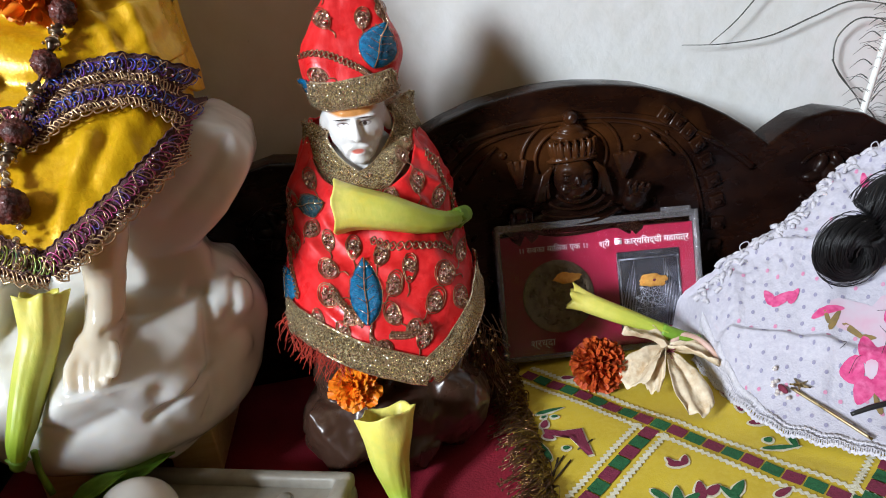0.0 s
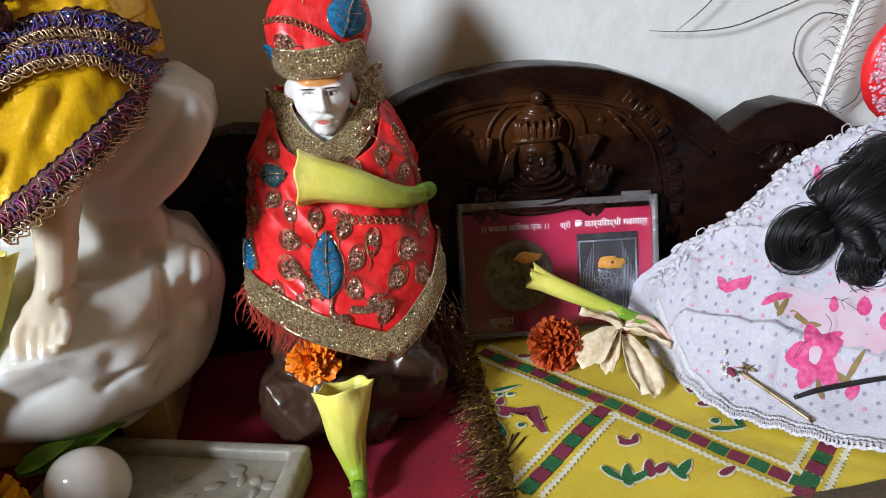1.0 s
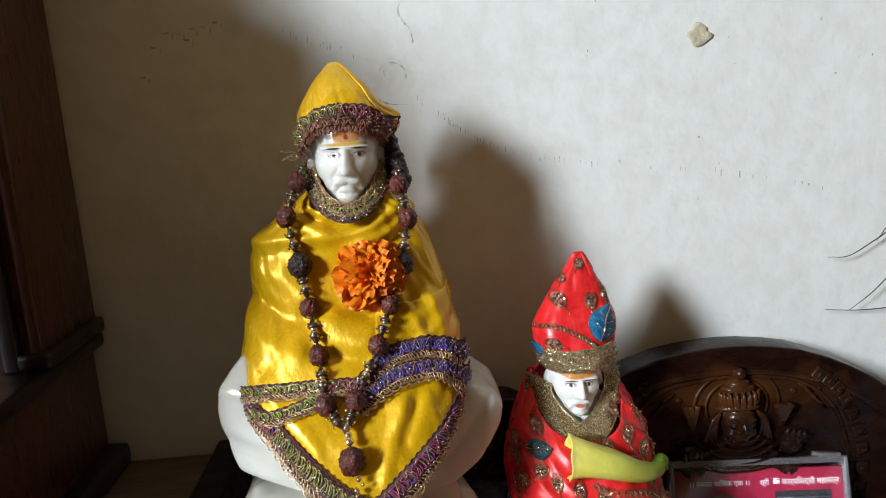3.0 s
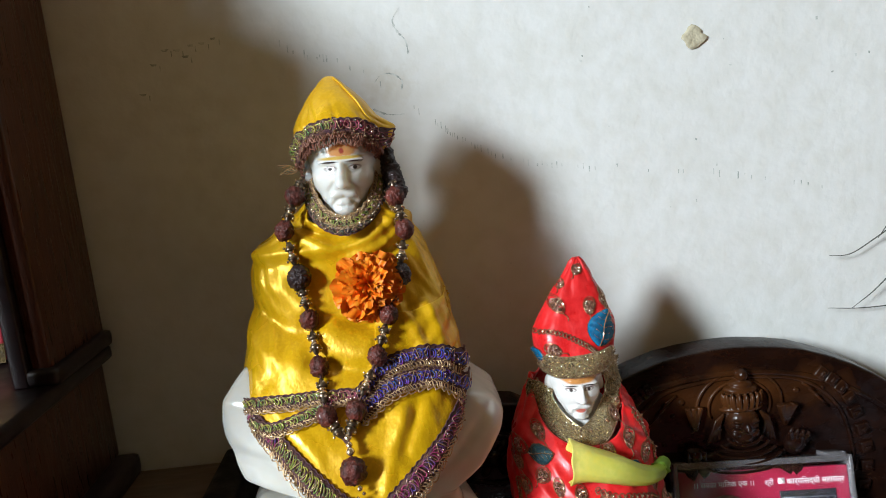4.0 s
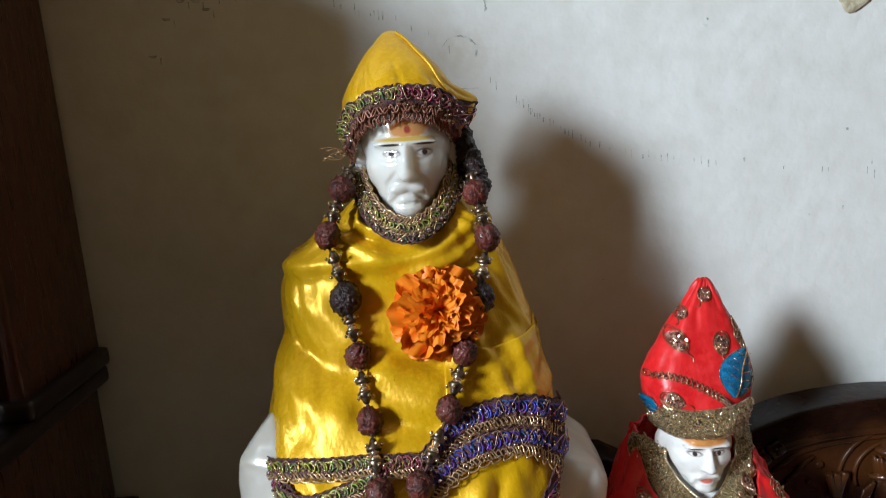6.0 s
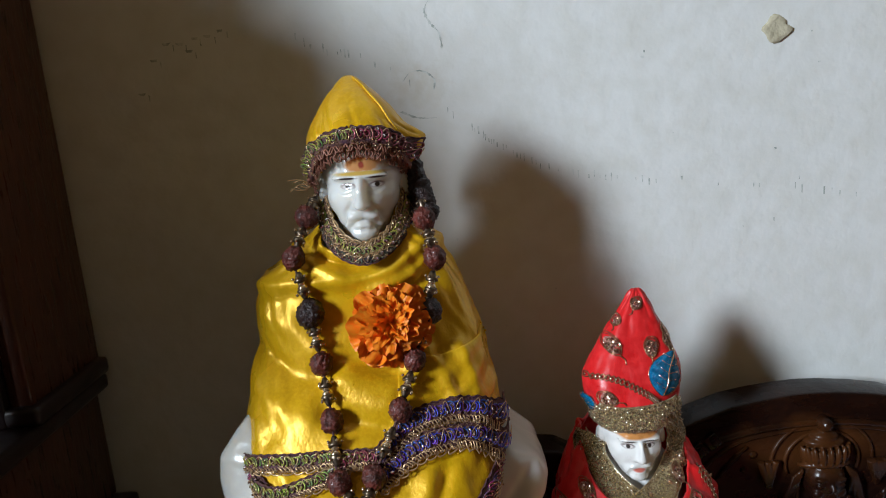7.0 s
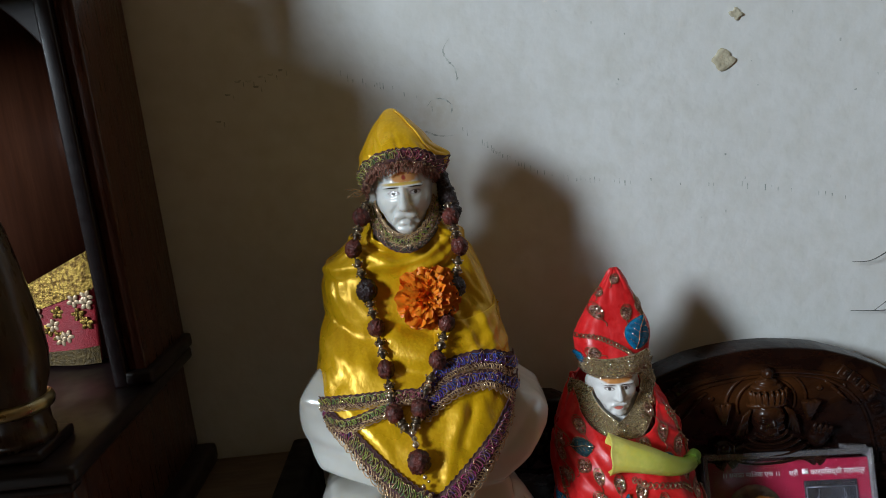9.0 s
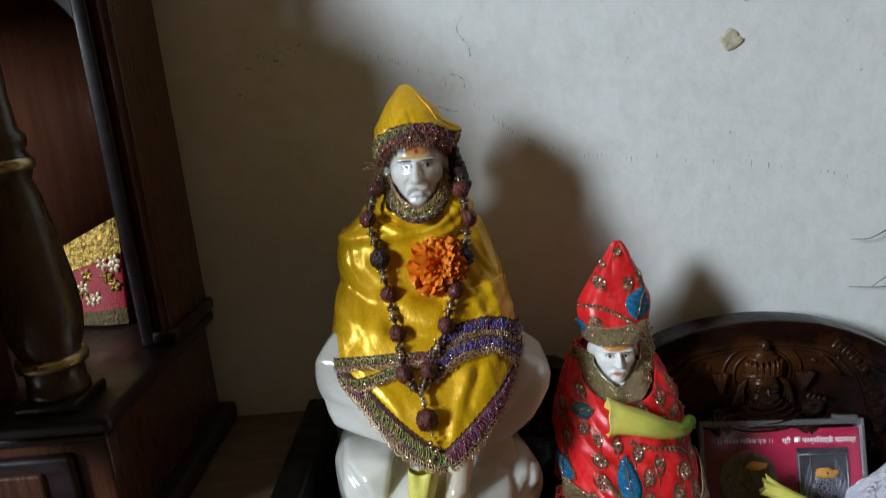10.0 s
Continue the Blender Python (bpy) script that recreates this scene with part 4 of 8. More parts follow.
    in_foot = lambda w: 0.93 if w.z > 0.328 or (w.y < 0.3285 and w.z > 0.1762 and -0.084 < w.x < -0.0615 and w.z < 0.215) else 0.0  # noqa: E731
    fuse("marble_statue", shapes, tubes, M["marble_large"], 0.0007, 48, "white polished marble statue seated on a rock", "statue", 0.0005, 70.0, flat_z=0.1295, blocks=blocks, grooves=grooves, crisp=in_foot)


build_large_statue()

# ---- the small statue ----
SXC, SYC = 0.0250, 0.3800
M["figurine"] = material("painted_figurine", (0.80, 0.79, 0.77), 0.3, second=(0.77, 0.75, 0.72), scale=40, rough_vary=0.05, coat=0.2,
                         paint=[(((SXC - 0.0005, 0.368, 0.2472), (0.0095, 0.02, 0.0024), 0.15), (0.62, 0.27, 0.08))] + face_paint(SXC - 0.0006, 0.366, 0.2409, 0.91)[3:]
                         + [(((SXC - 0.0006, 0.366, 0.2308), (0.0026, 0.012, 0.0010), 0.25), (0.62, 0.16, 0.12)),
                            (((0.025, 0.345, 0.070), (0.30, 0.30, 0.105), 0.02), (0.048, 0.023, 0.015))])


def build_small_statue():
    shapes = head(SXC, SYC - 0.0010, 0.2409, 0.91)
    shapes += [ell((0.026, 0.385, 0.205), (0.022, 0.018, 0.032)), ell((0.026, 0.355, 0.165), (0.030, 0.034, 0.028)), ell((0.024, 0.345, 0.130), (0.028, 0.030, 0.020))]
    # the rock: cut lumps heaped on one another
    random.seed(15)
    blocks = []
    for c, r in (((0.004, 0.334, 0.126), (0.020, 0.022, 0.020)), ((0.046, 0.338, 0.128), (0.019, 0.022, 0.022)), ((0.024, 0.327, 0.120), (0.020, 0.018, 0.015)), ((0.012, 0.345, 0.140), (0.022, 0.024, 0.018)),
                 ((0.040, 0.350, 0.142), (0.022, 0.024, 0.018)), ((0.055, 0.352, 0.120), (0.012, 0.018, 0.016)), ((-0.006, 0.350, 0.122), (0.012, 0.018, 0.016))):
        pts = []
        for k in range(26):
            z = 1 - 2 * (k + 0.5) / 26
            a, q = k * 2.4 + random.uniform(-0.4, 0.4), math.sqrt(1 - z * z)
            m = random.uniform(0.84, 1.06)
            pts.append((c[0] + r[0] * q * math.cos(a) * m, c[1] + r[1] * q * math.sin(a) * m, c[2] + r[2] * z * m))
        blocks.append(pts)
    fuse("figurine", shapes, [([(0.026, 0.388, 0.22), (0.026, 0.388, 0.235)], [0.008, 0.008])], M["figurine"], 0.0007, 6,
         "small figurine with a white head on a glossy brown rock", "figurine", 0.0006, 140.0, flat_z=SEAT_Z + 0.0012, blocks=blocks, crisp=lambda w: 0.9 if w.z > 0.21 else 0.0)


build_small_statue()


# ---- cloth, lace, flowers: tools and materials ----
M["satin_yellow"] = material("yellow_satin", (0.74, 0.41, 0.004), 0.33, 0.24, second=(0.66, 0.345, 0.003), scale=26, fine=(0.78, 0.45, 0.008), fine_scale=700, bump=0.34, bump_scale=190,
                             bump_stretch=(1.0, 1.0, 0.5), rough_vary=0.08, sheen=0.03, sss=0.15, sss_radius=0.004, spec=0.5, aniso=0.35, distance=0.0010)
M["satin_red"] = material("red_satin", (0.70, 0.016, 0.018), 0.37, second=(0.56, 0.009, 0.011), scale=70, fine=(0.74, 0.028, 0.030), fine_scale=300, bump=0.14, bump_scale=300, bump_stretch=(1.0, 1.0, 0.5), rough_vary=0.12, sheen=0.05, spec=0.45, distance=0.0012)
M["gold_thread"] = material("gold_thread", (0.68, 0.46, 0.25), 0.30, 0.6, second=(0.40, 0.25, 0.15), scale=700, lo=0.3, hi=0.7)
M["rose_thread"] = material("rose_brown_thread", (0.30, 0.13, 0.085), 0.45, 0.25, second=(0.15, 0.055, 0.035), scale=700, lo=0.3, hi=0.7)
M["copper_thread"] = material("dark_copper_thread", (0.46, 0.25, 0.14), 0.28, 0.7, second=(0.14, 0.06, 0.03), scale=700, lo=0.3, hi=0.7)
M["gold_bead"] = material("gold_bead", (0.92, 0.76, 0.56), 0.12, 0.9, second=(0.55, 0.40, 0.26), scale=300)
M["tape"] = material("dark_braid_tape", (0.060, 0.020, 0.040), 0.7, second=(0.12, 0.05, 0.03), scale=500, bump=0.6, bump_scale=1500)
M["coil_green"] = material("green_yellow_coil", (0.20, 0.36, 0.035), 0.28, 0.3, second=(0.62, 0.50, 0.10), scale=260, fine=(0.05, 0.13, 0.10), fine_scale=330)
M["coil_purple"] = material("purple_coil", (0.42, 0.022, 0.17), 0.28, 0.3, second=(0.040, 0.06, 0.32), scale=190, lo=0.48, hi=0.62, fine=(0.42, 0.20, 0.20), fine_scale=420)
M["coil_blue"] = material("blue_coil", (0.035, 0.06, 0.56), 0.28, 0.3, second=(0.20, 0.04, 0.33), scale=300, fine=(0.03, 0.16, 0.30), fine_scale=420)
M["coil_maroon"] = material("maroon_coil", (0.34, 0.022, 0.085), 0.28, 0.3, second=(0.16, 0.03, 0.06), scale=260, fine=(0.40, 0.16, 0.14), fine_scale=420)
M["coil_dusk"] = material("dark_violet_coil", (0.060, 0.030, 0.085), 0.3, 0.3, second=(0.16, 0.13, 0.04), scale=260, fine=(0.05, 0.10, 0.06), fine_scale=420)
M["crystal"] = material("clear_foil_bead", (0.93, 0.90, 0.92), 0.07, 0.95, second=(0.70, 0.42, 0.56), scale=260)
M["gold_net"] = material("gold_tinsel_cloth", (0.34, 0.24, 0.11), 0.26, 0.85, second=(0.075, 0.045, 0.020), scale=1000, fine=(0.95, 0.78, 0.46), fine_scale=1500, bump=1.0, bump_scale=1600, lo=0.4, hi=0.6, distance=0.0010)
M["tinsel"] = material("silver_gold_tinsel", (0.92, 0.79, 0.58), 0.13, 0.92, second=(0.36, 0.24, 0.13), scale=800)
M["rose_net"] = material("rose_tinsel_net", (0.50, 0.10, 0.075), 0.32, 0.5, second=(0.24, 0.028, 0.024), scale=900, fine=(0.86, 0.62, 0.52), fine_scale=1300, bump=0.9, bump_scale=1500, lo=0.4, hi=0.6, distance=0.0008)
M["sequin"] = material("rose_gold_sequin", (0.90, 0.68, 0.56), 0.13, 0.9, second=(0.32, 0.16, 0.10), scale=900, lo=0.4, hi=0.6)
M["blue_silk"] = material("blue_silk_thread", (0.001, 0.17, 0.36), 0.24, second=(0.001, 0.085, 0.20), scale=500, sheen=0.02, bump=0.9, bump_scale=900, bump_stretch=(1, 1, 4))
M["teal_silk"] = material("dark_teal_silk_thread", (0.006, 0.075, 0.095), 0.45, second=(0.004, 0.04, 0.06), scale=500, sheen=0.2, bump=0.9, bump_scale=900)
M["seed"] = material("brown_seed_bead", (0.150, 0.026, 0.016), 0.50, second=(0.042, 0.009, 0.006), scale=330, bump=0.9, bump_scale=700, coat=0.15, distance=0.0008)
M["seed_dark"] = material("dark_seed_bead", (0.030, 0.012, 0.012), 0.45, second=(0.014, 0.006, 0.006), scale=420, bump=0.9, bump_scale=700, coat=0.2, distance=0.0008)
M["oxidised"] = material("oxidised_metal", (0.22, 0.17, 0.12), 0.35, 0.9, second=(0.09, 0.065, 0.05), scale=500)
M["petal_orange"] = material("orange_petal", (0.92, 0.25, 0.005), 0.5, second=(0.90, 0.19, 0.004), scale=160, fine=(0.90, 0.27, 0.015), fine_scale=500, sss=0.35, sss_radius=0.003)
M["petal_rust"] = material("rust_red_petal", (0.42, 0.048, 0.006), 0.6, second=(0.34, 0.030, 0.005), scale=200, fine=(0.66, 0.13, 0.015), fine_scale=600, sss=0.08, sss_radius=0.002)
M["petal_gold"] = material("golden_petal", (0.84, 0.46, 0.004), 0.55, second=(0.80, 0.36, 0.003), scale=160, sss=0.1, sss_radius=0.002)
M["bell_petal"] = material("yellow_green_bell_petal", (0.83, 0.74, 0.19), 0.40, second=(0.78, 0.67, 0.11), scale=90, fine=(0.70, 0.66, 0.14), fine_scale=330, attr=(0.27, 0.43, 0.03), bump=0.25, bump_scale=420, bump_stretch=(1, 1, 0.3), sss=0.2, sss_radius=0.002)
M["green_stem"] = material("green_stem", (0.20, 0.36, 0.035), 0.5, second=(0.13, 0.26, 0.02), scale=200, sss=0.1, sss_radius=0.002)
M["leaf"] = material("green_leaf", (0.15, 0.30, 0.028), 0.4, second=(0.08, 0.19, 0.018), scale=160, bump=0.3, bump_scale=400)
M["petal_dry"] = material("dried_cream_petal", (0.70, 0.58, 0.42), 0.65, second=(0.56, 0.40, 0.24), scale=130, fine=(0.74, 0.64, 0.47), fine_scale=420, bump=0.6, bump_scale=330, bump_stretch=(1, 1, 0.4), sss=0.1, sss_radius=0.002)


def alike(name, mesh, m, parent, label=""):
    """Another object on the same mesh, at the world pose m."""
    ob = new(name, mesh)
    base = world_place(parent)
    ob.parent = parent
    ob.matrix_basis = Matrix.Translation(-base) @ m
    return tagged(ob, label)


def mesh_of(name, bm, mat, smooth=True):
    if smooth:
        for f in bm.faces:
            f.smooth = True
    me = bpy.data.meshes.new(name)
    bm.to_mesh(me)
    bm.free()
    me.materials.append(mat)
    return me


def lace(parent, form, line, width, coil, edge=1, out=0.0010, label="", beads=1.0, gold=True):
    """A braided lace trim laid on a form along a line of (x, z): tape, coiled thread, wavy gold edge, small beads."""
    length = sum(math.dist(a, b) for a, b in zip(line, line[1:]))
    n = max(8, int(length / 0.0012))
    bm = bmesh.new()
    pts = strip_on(bm, form, line, width * 0.9, out, n)
    tape = part("trim", bm, M["tape"], parent, label)
    modify(tape, "SOLIDIFY", "thickness", thickness=0.0005)
    pts = smooth_path([(x, 0, z) for x, z in line], max(30, int(length / 0.00022)))
    tang = np.gradient(pts, axis=0)
    side = np.stack([-tang[:, 2], 0 * tang[:, 0], tang[:, 0]], 1)
    side /= np.linalg.norm(side, axis=1)[:, None] + 1e-12
    run = np.r_[0, np.cumsum(np.linalg.norm(np.diff(pts, axis=0), axis=1))]

    def thread(offset, lift, r, mat, name, swing=None):
        b2 = bmesh.new()
        path = []
        for p, s, t, q in zip(pts, side, tang, run):
            w = p + s * offset(q) + (t / (np.linalg.norm(t) + 1e-12) * swing(q) if swing else 0)
            path.append(form.on(w[0], w[2], out + lift(q)))
        tube(b2, path, r, 4, n=len(path))
        return part(name, b2, mat, tape)

    k = 2 * math.pi / 0.0029
    j = lambda q, n: nz(q * 260, 3.1 * n, width * 900)  # noqa: E731
    thread(lambda q: width * (0.05 * edge + (0.24 + 0.08 * j(q, 1)) * math.cos(k * q + 1.2 * j(q, 2))), lambda q: 0.0008 + 0.0006 * math.sin(k * q), 0.00030, coil, "coil", lambda q: 0.0012 * math.sin(k * q + 1.2 * j(q, 2)))
    thread(lambda q: width * (0.05 * edge + (0.20 + 0.08 * j(q, 3)) * math.cos(k * q + 2.4 + j(q, 4))), lambda q: 0.0010 + 0.0005 * math.sin(k * q + 2.0), 0.00022, coil, "coil", lambda q: 0.0013 * math.sin(k * q + 2.4 + j(q, 4)))
    thread(lambda q: width * (0.05 * edge + 0.30 * math.sin(0.55 * k * q + j(q, 5))), lambda q: 0.0012 + 0.0004 * math.sin(0.55 * k * q), 0.00017, M["gold_thread"], "coil")
    k2 = 2 * math.pi / 0.0040
    for ph, r in ((0.0, 0.00030), (2.1, 0.00027), (4.2, 0.00024)) if gold else ():
        thread(lambda q: -edge * width * (0.42 + 0.14 * math.sin(k2 * q + ph + 1.3 * j(q, 6 + r * 1e4))), lambda q: 0.0006 + 0.0003 * math.cos(k2 * q + ph), r, M["gold_thread"], "braid")
    # crochet scallops along the free edge
    if gold:
        thread(lambda q: -edge * width * (0.54 + 0.17 * abs(math.sin(0.5 * k2 * q))), lambda q: 0.0004, 0.00030, M["gold_thread"], "scallop", lambda q: 0.0005 * math.sin(0.9 * k2 * q))
    thread(lambda q: edge * width * (0.44 + 0.03 * math.sin(k * q)), lambda q: 0.0006, 0.00030, M["tape"], "braid")
    b2 = bmesh.new()
    random.seed(int(length * 1e6) % 9999)
    for q in np.arange(0.001, length, 0.0008 / max(beads, 0.1)):
        i = min(len(pts) - 1, int(np.searchsorted(run, q)))
        w = pts[i] + side[i] * (-edge * width * random.uniform(0.35, 0.62) if random.random() < 0.5 else width * random.uniform(-0.3, 0.3))
        ball(b2, form.on(w[0], w[2], out + 0.0012), random.uniform(0.0003, 0.00062), sub=1)
    tagged(part("bead_scatter", b2, M["gold_bead"], tape), kind="stuff")
    b2 = bmesh.new()
    for q in np.arange(0.0015, length, 0.0024):
        i = min(len(pts) - 1, int(np.searchsorted(run, q)))
        w = pts[i] + side[i] * width * random.uniform(-0.30, 0.30)
        ball(b2, form.on(w[0], w[2], out + 0.0015), (random.uniform(0.0005, 0.0009), 0.0005, random.uniform(0.0005, 0.0008)), (0, random.uniform(0, 180), 0), 1)
    tagged(part("foil_bead_scatter", b2, M["crystal"], tape, smooth=False), kind="stuff")
    return tape


def drape(form, hem, top, na=150, nv=60, a0=-math.pi, a1=math.pi, out=0.0):
    """A cloth over a form, from height top(a) to height hem(a)."""
    bm = bmesh.new()
    closed = a1 - a0 > 6.2
    grid(bm, na, nv, lambda u, v: form.at(a0 + (a1 - a0) * u, top(a0 + (a1 - a0) * u) * (1 - v) + hem(a0 + (a1 - a0) * u) * v, out), closed)
    return bm


def axes_of(normal, up=(0, 0, 1)):
    n = Vector(normal).normalized()
    x = Vector(up).cross(n)
    x = x.normalized() if x.length > 1e-4 else Vector((1, 0, 0))
    return Matrix((x, n.cross(x), n)).transposed().to_4x4()


def petal(bm, m, length, width, curl, cup, nu=3, nv=4, ruffle=0.0, phase=0.0):
    """A curved petal from the origin along +y, bending up to +z."""
    rows = []
    for j in range(nv + 1):
        v = j / nv
        w = width * (0.25 + 0.75 * math.sin(math.pi * 0.5 * min(1, 1.25 * v))) * (1 if v < 0.9 else 0.86)
        row = []
        for i in range(nu + 1):
            u = i / nu * 2 - 1
            z = curl * v * v * length + cup * (u * u) * width + ruffle * width * math.sin(u * 5 + phase) * v * v
            row.append(bm.verts.new(m @ Vector((u * w / 2, v * length * (1 - 0.10 * u * u * v), z))))
        rows.append(row)
    for a, b in zip(rows, rows[1:]):
        for i in range(nu):
            bm.faces.new((a[i], a[i + 1], b[i + 1], b[i]))


def marigold(centre, facing, radius, mat, label, name="marigold", rows=9, seed=1, dome=0.55, ruffle=0.16, stem=True):
    """A marigold: rows of ruffled, notched petals round a tight crown of small folded ones, on a green cup."""
    random.seed(seed)
    fl = thing(name, centre, label, "flower")
    base = Matrix.Translation(centre) @ axes_of(facing)
    kinds = []
    for k in range(6):
        bm = bmesh.new()
        petal(bm, Matrix.Identity(4), 1.0, 0.6, random.uniform(-0.25, 0.10), random.uniform(-0.15, 0.30), 6, 4, ruffle * 1.3, random.uniform(0, 6))
        kinds.append(mesh_of("petal", bm, mat))
    for r in range(rows):
        v = r / (rows - 1)
        count = int(17 - 5 * v)
        for k in range(count):
            a = 2 * math.pi * (k + 0.5 * r + random.uniform(-0.3, 0.3)) / count
            tilt = 2 + 56 * v + random.uniform(-12, 12)
            m = base @ pose(0, 0, radius * dome * v * 0.55, 0, 0, math.degrees(a)) @ pose(0, radius * 0.08 * (1 - v), 0, tilt, random.uniform(-22, 22))
            ln, wd = radius * (1.0 - 0.52 * v) * random.uniform(0.82, 1.10), radius * (0.56 - 0.26 * v) * random.uniform(0.75, 1.25)
            alike("petal", random.choice(kinds), m @ Matrix.Diagonal((wd / 0.6, ln, (wd / 0.6 + ln) / 2, 1)), fl)
    bm = bmesh.new()
    lathe_pts = [(radius * 0.12, -radius * 0.42), (radius * 0.26, -radius * 0.30), (radius * 0.34, -radius * 0.08), (radius * 0.28, radius * 0.02)]
    lathe(bm, lathe_pts, (0, 0, 0), 14)
    bmesh.ops.transform(bm, matrix=base, verts=bm.verts)
    part("calyx", bm, M["green_stem"], fl, "green cup")
    return fl


def pompon(centre, facing, radius, mat, label, seed=1, name="marigold"):
    """A dense round marigold of many small folded florets."""
    random.seed(seed)
    fl = thing(name, centre, label, "flower")
    base = Matrix.Translation(centre) @ axes_of(facing)
    bm = bmesh.new()
    n = 190
    for k in range(n):
        z = 1 - 1.45 * (k + 0.5) / n
        a = k * 2.39996
        s = math.sqrt(max(0, 1 - z * z))
        d = Vector((s * math.cos(a), s * math.sin(a), z))
        m = base @ Matrix.Translation(d * radius * 0.55) @ axes_of(d) @ pose(0, 0, 0, random.uniform(40, 75), 0, random.uniform(0, 360))
        for q in range(3):
            petal(bm, m @ pose(0, 0, 0, 0, 0, q * 120), radius * random.uniform(0.32, 0.44), radius * random.uniform(0.20, 0.27), 0.3, 0.35, 2, 3, 0.2, random.uniform(0, 6))
    tagged(part("floret_head", bm, mat, fl), kind="stuff")
    bm = bmesh.new()
    lathe(bm, [(radius * 0.12, -radius * 0.95), (radius * 0.4, -radius * 0.7), (radius * 0.55, -radius * 0.35), (radius * 0.3, -radius * 0.1)], (0, 0, 0), 14)
    bmesh.ops.transform(bm, matrix=base, verts=bm.verts)
    part("calyx", bm, M["green_stem"], fl, "green cup")
    return fl


def bell(points, radii, label, lobes=5, calyx=0.16, seed=1, flare=0.28, sides=30, flatten=None):
    """A trumpet-shaped flower lying along a path, from its mouth to its stem."""
    random.seed(seed)
    fl = thing("bell_flower", points[-1], label, "flower")
    bm = bmesh.new()
    lay = bm.verts.layers.float.new("along")
    ph = random.uniform(0, 6)

    def wave(u, a):
        mouth = max(0, 1 - u / 0.22) ** 1.5
        return 1 + flare * mouth * math.cos(lobes * a + ph) + 0.10 * abs(math.cos(lobes * a / 2 + ph)) * (1 - u) + 0.09 * nz(4 * u + seed, 1.4 * math.cos(a), 1.4 * math.sin(a)) + 0.05 * math.cos(11 * a + 3 * u) * (0.4 + u)

    rings = tube(bm, points, radii, sides, False, 46, wave, lay)
    # pointed tips round the mouth, one bent outwards
    out = (Vector(points[0]) - Vector(points[1])).normalized()
    for k, row in enumerate(rings[:12]):
        for s, v in enumerate(row):
            tip = 0.5 + 0.5 * math.cos(lobes * 2 * math.pi * s / sides + ph)
            v.co += out * radii[0] * (1 - k / 12) ** 1.6 * (1.2 * flare * tip ** 1.6 - 0.12 + 0.16 * math.sin(2 * math.pi * s / sides + seed))
    for v in bm.verts:
        v[lay] = max(0.0, min(1.0, (v[lay] - 0.15) * 1.45))
    if flatten:
        for v in bm.verts:
            flatten(v)
    ob = part("corolla", bm, M["bell_petal"], fl)
    modify(ob, "SOLIDIFY", "thickness", thickness=0.0004)
    path = smooth_path(points, 46)
    tail = path[-int(46 * calyx):]
    rad = np.interp(np.linspace(0, 1, 46), np.linspace(0, 1, len(radii)), radii)[-len(tail):]
    bm = bmesh.new()
    tube(bm, tail, list(rad * 1.18 + 0.0003), 12, True, len(tail), lambda u, a: 1 + (0.25 * math.cos(5 * a) if u < 0.2 else 0))
    part("calyx", bm, M["green_stem"], fl, "green cup")
    return fl


# ---- what the marble statue wears ----
def interp(x, xs, ys):
    return float(np.interp(x, xs, ys))


def crease(x, z, line, width):
    """1 on a line of (x, z), falling off over a width."""
    best = 9.0
    for (x0, z0), (x1, z1) in zip(line, line[1:]):
        dx, dz = x1 - x0, z1 - z0
        u = max(0.0, min(1.0, ((x - x0) * dx + (z - z0) * dz) / (dx * dx + dz * dz)))
        best = min(best, math.hypot(x - x0 - u * dx, z - z0 - u * dz))
    return math.exp(-(best / width) ** 2) if best < 2.6 * width else 0.0


# height, half width and course of each fold: rolls round the neck, sags over the arms, the lap's pouch
FOLDS = [(0.0030, 0.0034, [(-0.122, 0.322), (-0.104, 0.3245), (-0.086, 0.3235), (-0.070, 0.3270), (-0.058, 0.334)]), (-0.0024, 0.0024, [(-0.101, 0.337), (-0.094, 0.3315), (-0.085, 0.3285), (-0.076, 0.3290)]),
         (0.0020, 0.0024, [(-0.108, 0.336), (-0.099, 0.3305), (-0.088, 0.3265)]), (0.0022, 0.0028, [(-0.050, 0.332), (-0.062, 0.3235), (-0.078, 0.3195)]), (-0.0020, 0.0030, [(-0.050, 0.327), (-0.064, 0.3180)]),
         (-0.0022, 0.0040, [(-0.125, 0.2980), (-0.120, 0.2965), (-0.110, 0.2925), (-0.098, 0.2870)]), (0.0014, 0.0060, [(-0.122, 0.312), (-0.111, 0.3080), (-0.100, 0.3020)]), (0.0016, 0.0050, [(-0.125, 0.286), (-0.118, 0.2820), (-0.104, 0.2770)]),
         (0.0030, 0.0060, [(-0.090, 0.2900), (-0.084, 0.2850), (-0.074, 0.2820)]), (-0.0026, 0.0036, [(-0.100, 0.2930), (-0.088, 0.2965), (-0.074, 0.2930)]), (-0.0022, 0.0034, [(-0.098, 0.2800), (-0.086, 0.2760), (-0.074, 0.2740)]),
         (0.0018, 0.0026, [(-0.060, 0.2980), (-0.052, 0.2890), (-0.049, 0.2800)]), (0.0016, 0.0022, [(-0.046, 0.2960), (-0.043, 0.2870), (-0.041, 0.2790)]), (-0.0016, 0.0022, [(-0.054, 0.2950), (-0.0475, 0.2830)]),
         (0.0016, 0.0030, [(-0.060, 0.2580), (-0.066, 0.2450), (-0.070, 0.2340)]), (-0.0014, 0.0026, [(-0.054, 0.2580), (-0.060, 0.2460)]), (0.0014, 0.0030, [(-0.105, 0.2560), (-0.096, 0.2450)])]


